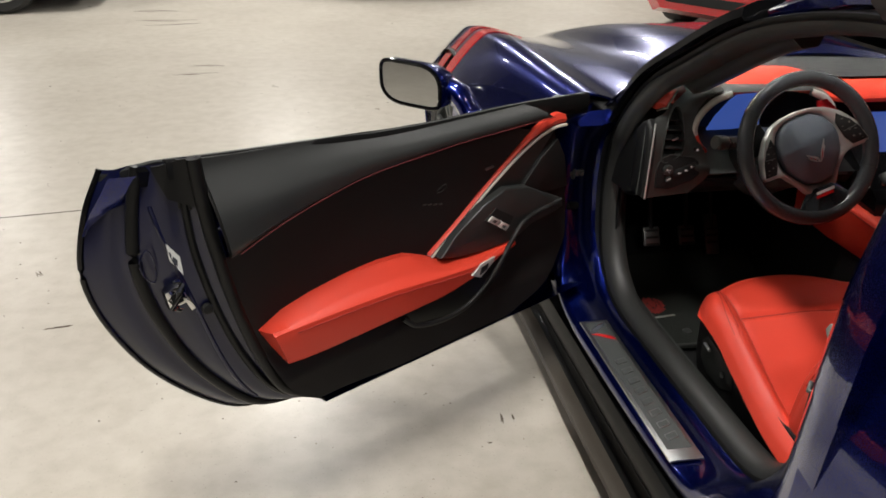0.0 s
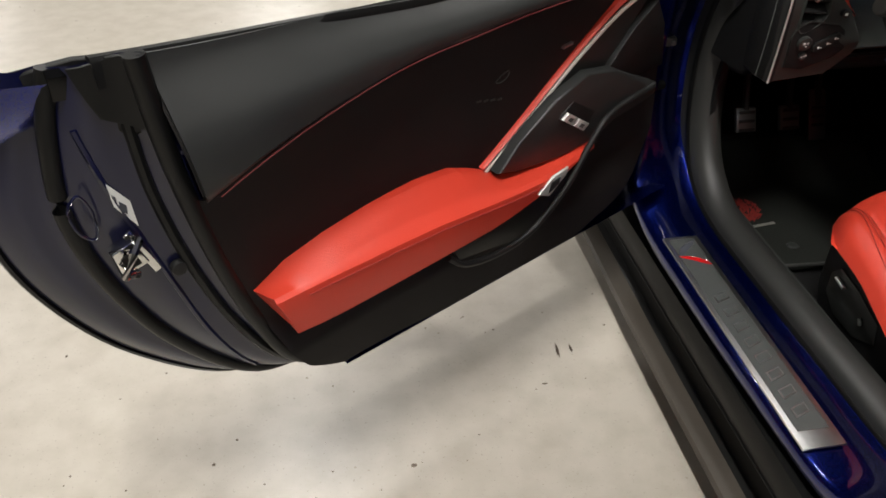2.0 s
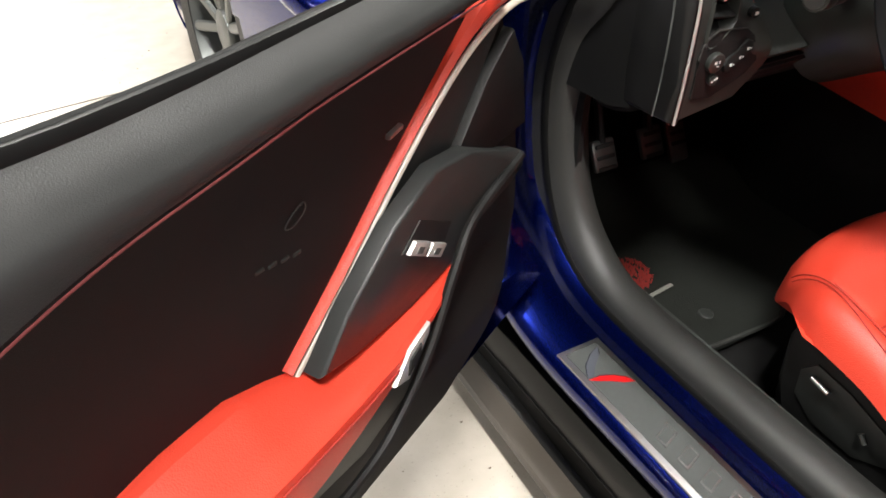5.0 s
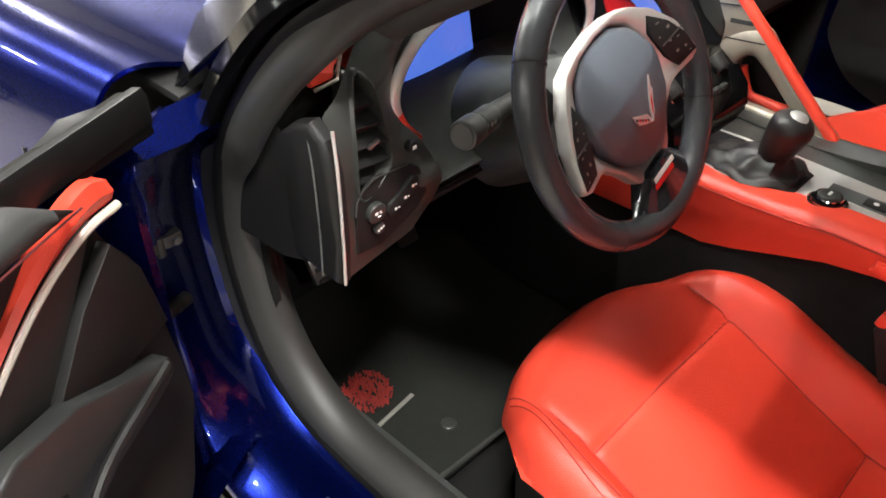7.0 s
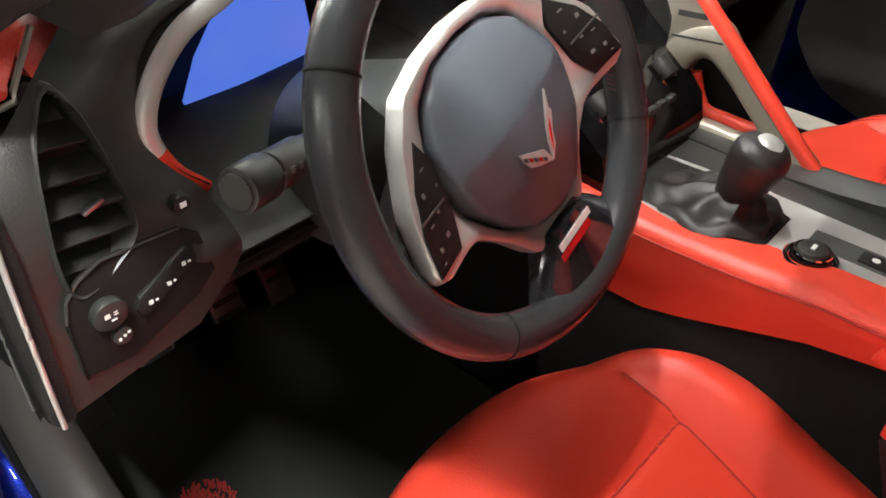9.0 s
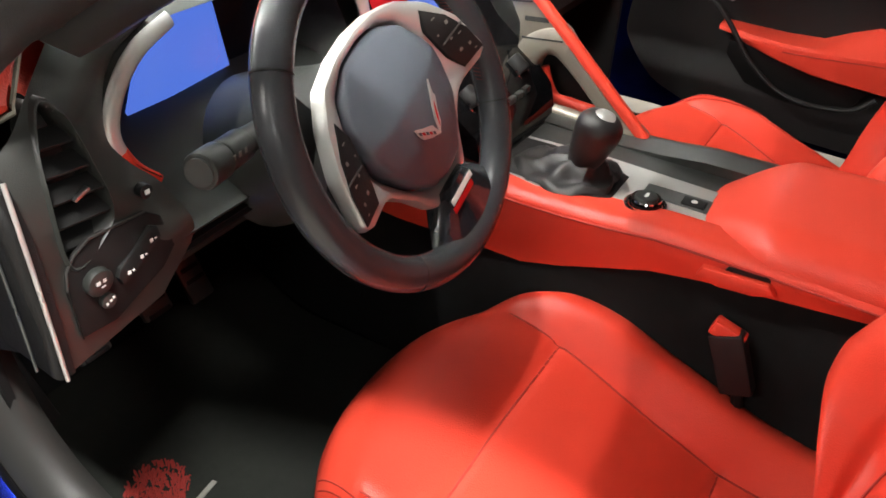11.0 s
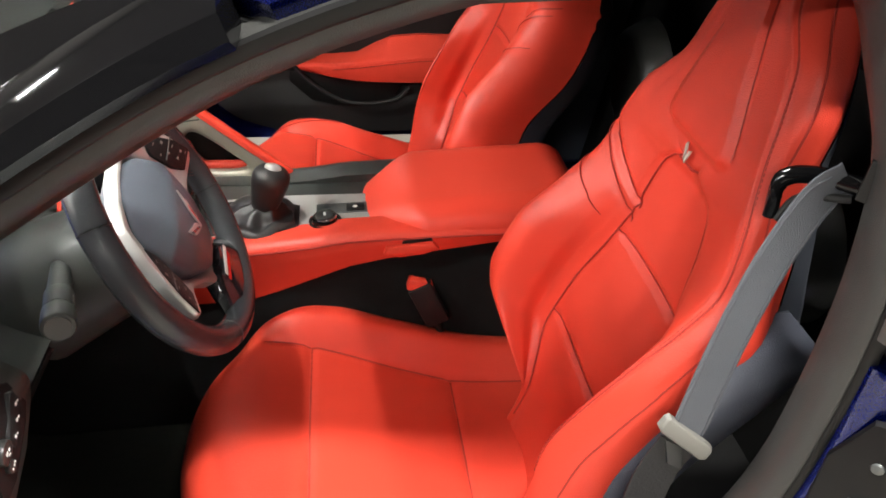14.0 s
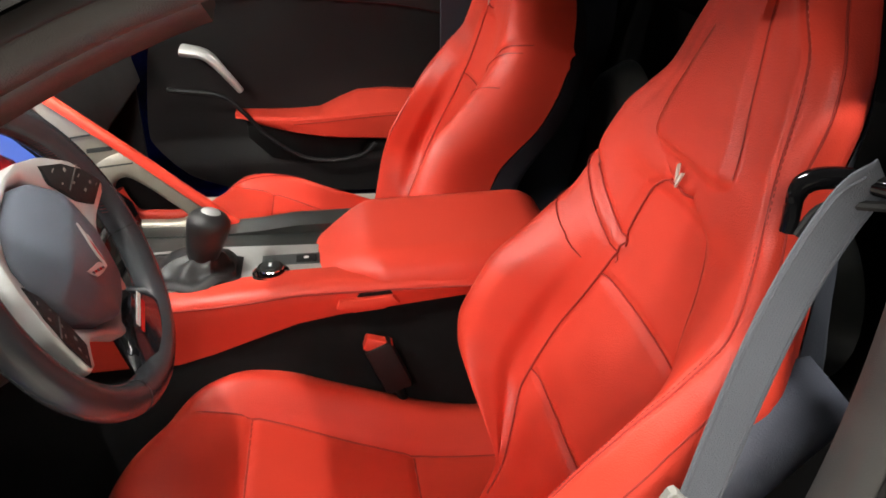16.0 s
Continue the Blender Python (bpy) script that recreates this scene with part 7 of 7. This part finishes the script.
part("guide_bar", tube(B(), curve([(-0.552, -0.735, 0.858), (-0.555, -0.750, 0.882), (-0.574, -0.785, 0.888)], 6), 0.004, 8), M_BLACK, gd)
part("slot_plate", slab(B(), [(-0.03, -0.02), (-0.026, 0.016), (0.02, 0.028), (0.032, 0.02), (0.03, -0.016), (0.0, -0.03)], lambda a, b, c: (-0.606 - c * 0.7 - a * 0.25, -0.796 - a * 0.9 + c * 0.7, 0.925 + b), 0.006, 0.003), M_BLACK, gd)
part("pillar_slot", slab(B(), [(-0.012, -0.008), (-0.010, 0.006), (0.016, 0.014), (0.014, -0.006)], lambda a, b, c: (-0.611 - c * 0.7 - a * 0.25, -0.792 - a * 0.9 + c * 0.7, 0.925 + b), 0.004, 0.001), M_SEAL, gd)

# ---------------------------------------------------------------- mats
mat = thing("floor_mat", (-0.44, 0.10, 0.208), "grey carpet floor mat with red woven emblem in the footwell", "floor mat")
bm = B()
sheet(bm, 24, 24, lambda u, v: (-0.565 + 0.465 * u, 0.33 - (0.397 + 0.008 * math.sin(6 * u)) * v, 0.2165 + 0.055 * step(0.36, 0.0, v)), 0.008)
part("carpet_pad", bm, M_MAT, mat)
path = curve([(-0.565, -0.065, 0.217), (-0.36, -0.075, 0.217), (-0.30, -0.06, 0.217), (-0.10, -0.07, 0.217)], 6)
part("mat_edge", tube(B(), path, 0.004, 6), M_TRIM, mat)
part("mat_rivet", drum(B(), (-0.440, -0.010, 0.2165), (-0.440, -0.010, 0.2205), 0.013, 0.011, 20, 0.0015), M_DARK, mat)
part("emblem_bar", slab(B(), [(-0.524, 0.058), (-0.436, 0.068), (-0.437, 0.075), (-0.525, 0.065)], lambda a, b, c: (a, b, 0.2168 + c), 0.0016), M_TONGUE, mat, smooth=False)
rnd = random.Random(11)
patch = B()
for k in range(420):
    x, y = rnd.uniform(-0.520, -0.444), rnd.uniform(0.088, 0.168)
    u, v = (x + 0.482) / 0.040, (y - 0.128) / 0.042
    if u * u + v * v > 1 or abs(math.sin(4.2 * u + 1.8 * v)) < 0.30:
        continue
    a = rnd.uniform(-0.5, 0.5) + 0.9
    d = Vector((math.cos(a), math.sin(a), 0)) * rnd.uniform(0.003, 0.007)
    c = Vector((x, y, 0.2172))
    tube(patch, [c - d, c + Vector((0, 0, 0.0012)), c + d], 0.0013, 5)
part("emblem_threads", patch, M_EMBROIDERY, mat, "dark red woven emblem")

# ---------------------------------------------------------------- other cars in the hall
def plain_car(label, at, turn, paint, low=0.0):
    c = thing("parked_car", (0, 0, 0), label, "car")

    def f(x, y, z):
        return (x, y, z)
    L, W2 = 4.3, 0.92
    prof = [(-2.15, 0.24, 0.60, 0.60), (-2.05, 0.19, 0.72, 0.76), (-1.6, 0.17, 0.80, 0.86), (-1.0, 0.18, 0.86, 0.91), (-0.5, 0.16, 0.90, 0.92), (0.2, 0.16, 0.93, 0.92), (1.0, 0.18, 0.94, 0.92), (1.7, 0.24, 0.92, 0.88), (2.1, 0.36, 0.84, 0.76)]
    rows = []
    for y, zb, zt, w in prof:
        rows.append([(s * x, y, z) for s, x, z in ((-1, w * 0.85, zb), (-1, w, zb + 0.12), (-1, w * 1.0, (zb + zt) / 2), (-1, w * 0.93, zt - 0.05), (-1, w * 0.70, zt), (1, w * 0.70, zt), (1, w * 0.93, zt - 0.05), (1, w, (zb + zt) / 2), (1, w, zb + 0.12), (1, w * 0.85, zb))])
    body = part("body", rings(B(), rows), paint, c, sharp=30)
    rows = []
    for y, zt, w in ((-0.75, 0.90, 0.70), (-0.30, 1.16, 0.58), (0.25, 1.24, 0.55), (0.85, 1.16, 0.55), (1.5, 0.94, 0.62)):
        rows.append([(-w - 0.05, y, 0.88), (-w, y, zt - 0.04), (-w * 0.8, y, zt), (w * 0.8, y, zt), (w, y, zt - 0.04), (w + 0.05, y, 0.88)])
    part("cabin", rings(B(), rows), M_BLACKGLOSS, c)
    part("grille", slab(B(), [(-0.46, 0.30), (-0.42, 0.44), (0.42, 0.44), (0.46, 0.30)], lambda a, b, cc: (a, -2.17 + 0.10 * abs(a) + 0.15 * (b - 0.4) - cc, b), 0.02, 0.004), M_BLACK, c, "black mesh grille")
    for s in (-1, 1):
        part("headlight", slab(B(), [(s * 0.54, 0.34), (s * 0.54, 0.44), (s * 0.74, 0.46), (s * 0.74, 0.36)], lambda a, b, cc: (a, -2.13 + 0.30 * (abs(a) - 0.55) - cc, b), 0.03, 0.006), M_HEAD, c, "clear headlight")
        for y in (-1.32, 1.35):
            wh = part("wheel", rings(B(), [[Vector((s * 0.80 + x, y + r * math.cos(t), 0.325 + r * math.sin(t))) for x, r in ((0.11, 0.22), (0.12, 0.29), (0.09, 0.322), (-0.09, 0.322), (-0.12, 0.29), (-0.11, 0.22))] for t in [k * math.tau / 40 for k in range(40)]], True, True), M_RUBBER, c)
            rim_b = B()
            rings(rim_b, [[Vector((s * (0.80 + x), y + r * math.cos(t), 0.325 + r * math.sin(t))) for x, r in ((0.11, 0.225), (0.115, 0.21), (0.03, 0.20), (0.03, 0.225))] for t in [k * math.tau / 40 for k in range(40)]], True, True)
            for k in range(7):
                t = k * math.tau / 7
                tube(rim_b, [(s * 0.89, y + 0.03 * math.cos(t), 0.325 + 0.03 * math.sin(t)), (s * 0.90, y + 0.21 * math.cos(t), 0.325 + 0.21 * math.sin(t))], 0.014, 6)
            part("rim", rim_b, M_SILVER, wh)
    c.matrix_basis = Matrix.Translation(at) @ pose(0, 0, 0, 0, 0, turn)
    return c


plain_car("red sports car with black grille parked across the hall", (3.84, 5.55, 0.0), -60, M_REDPAINT)
plain_car("dark car with silver rims parked across the hall", (-5.30, 7.19, 0.0), 90, M_BLACKGLOSS)
plain_car("dark car parked at the far side of the hall", (-0.1, 9.1, 0.0), 0, M_NAVY)
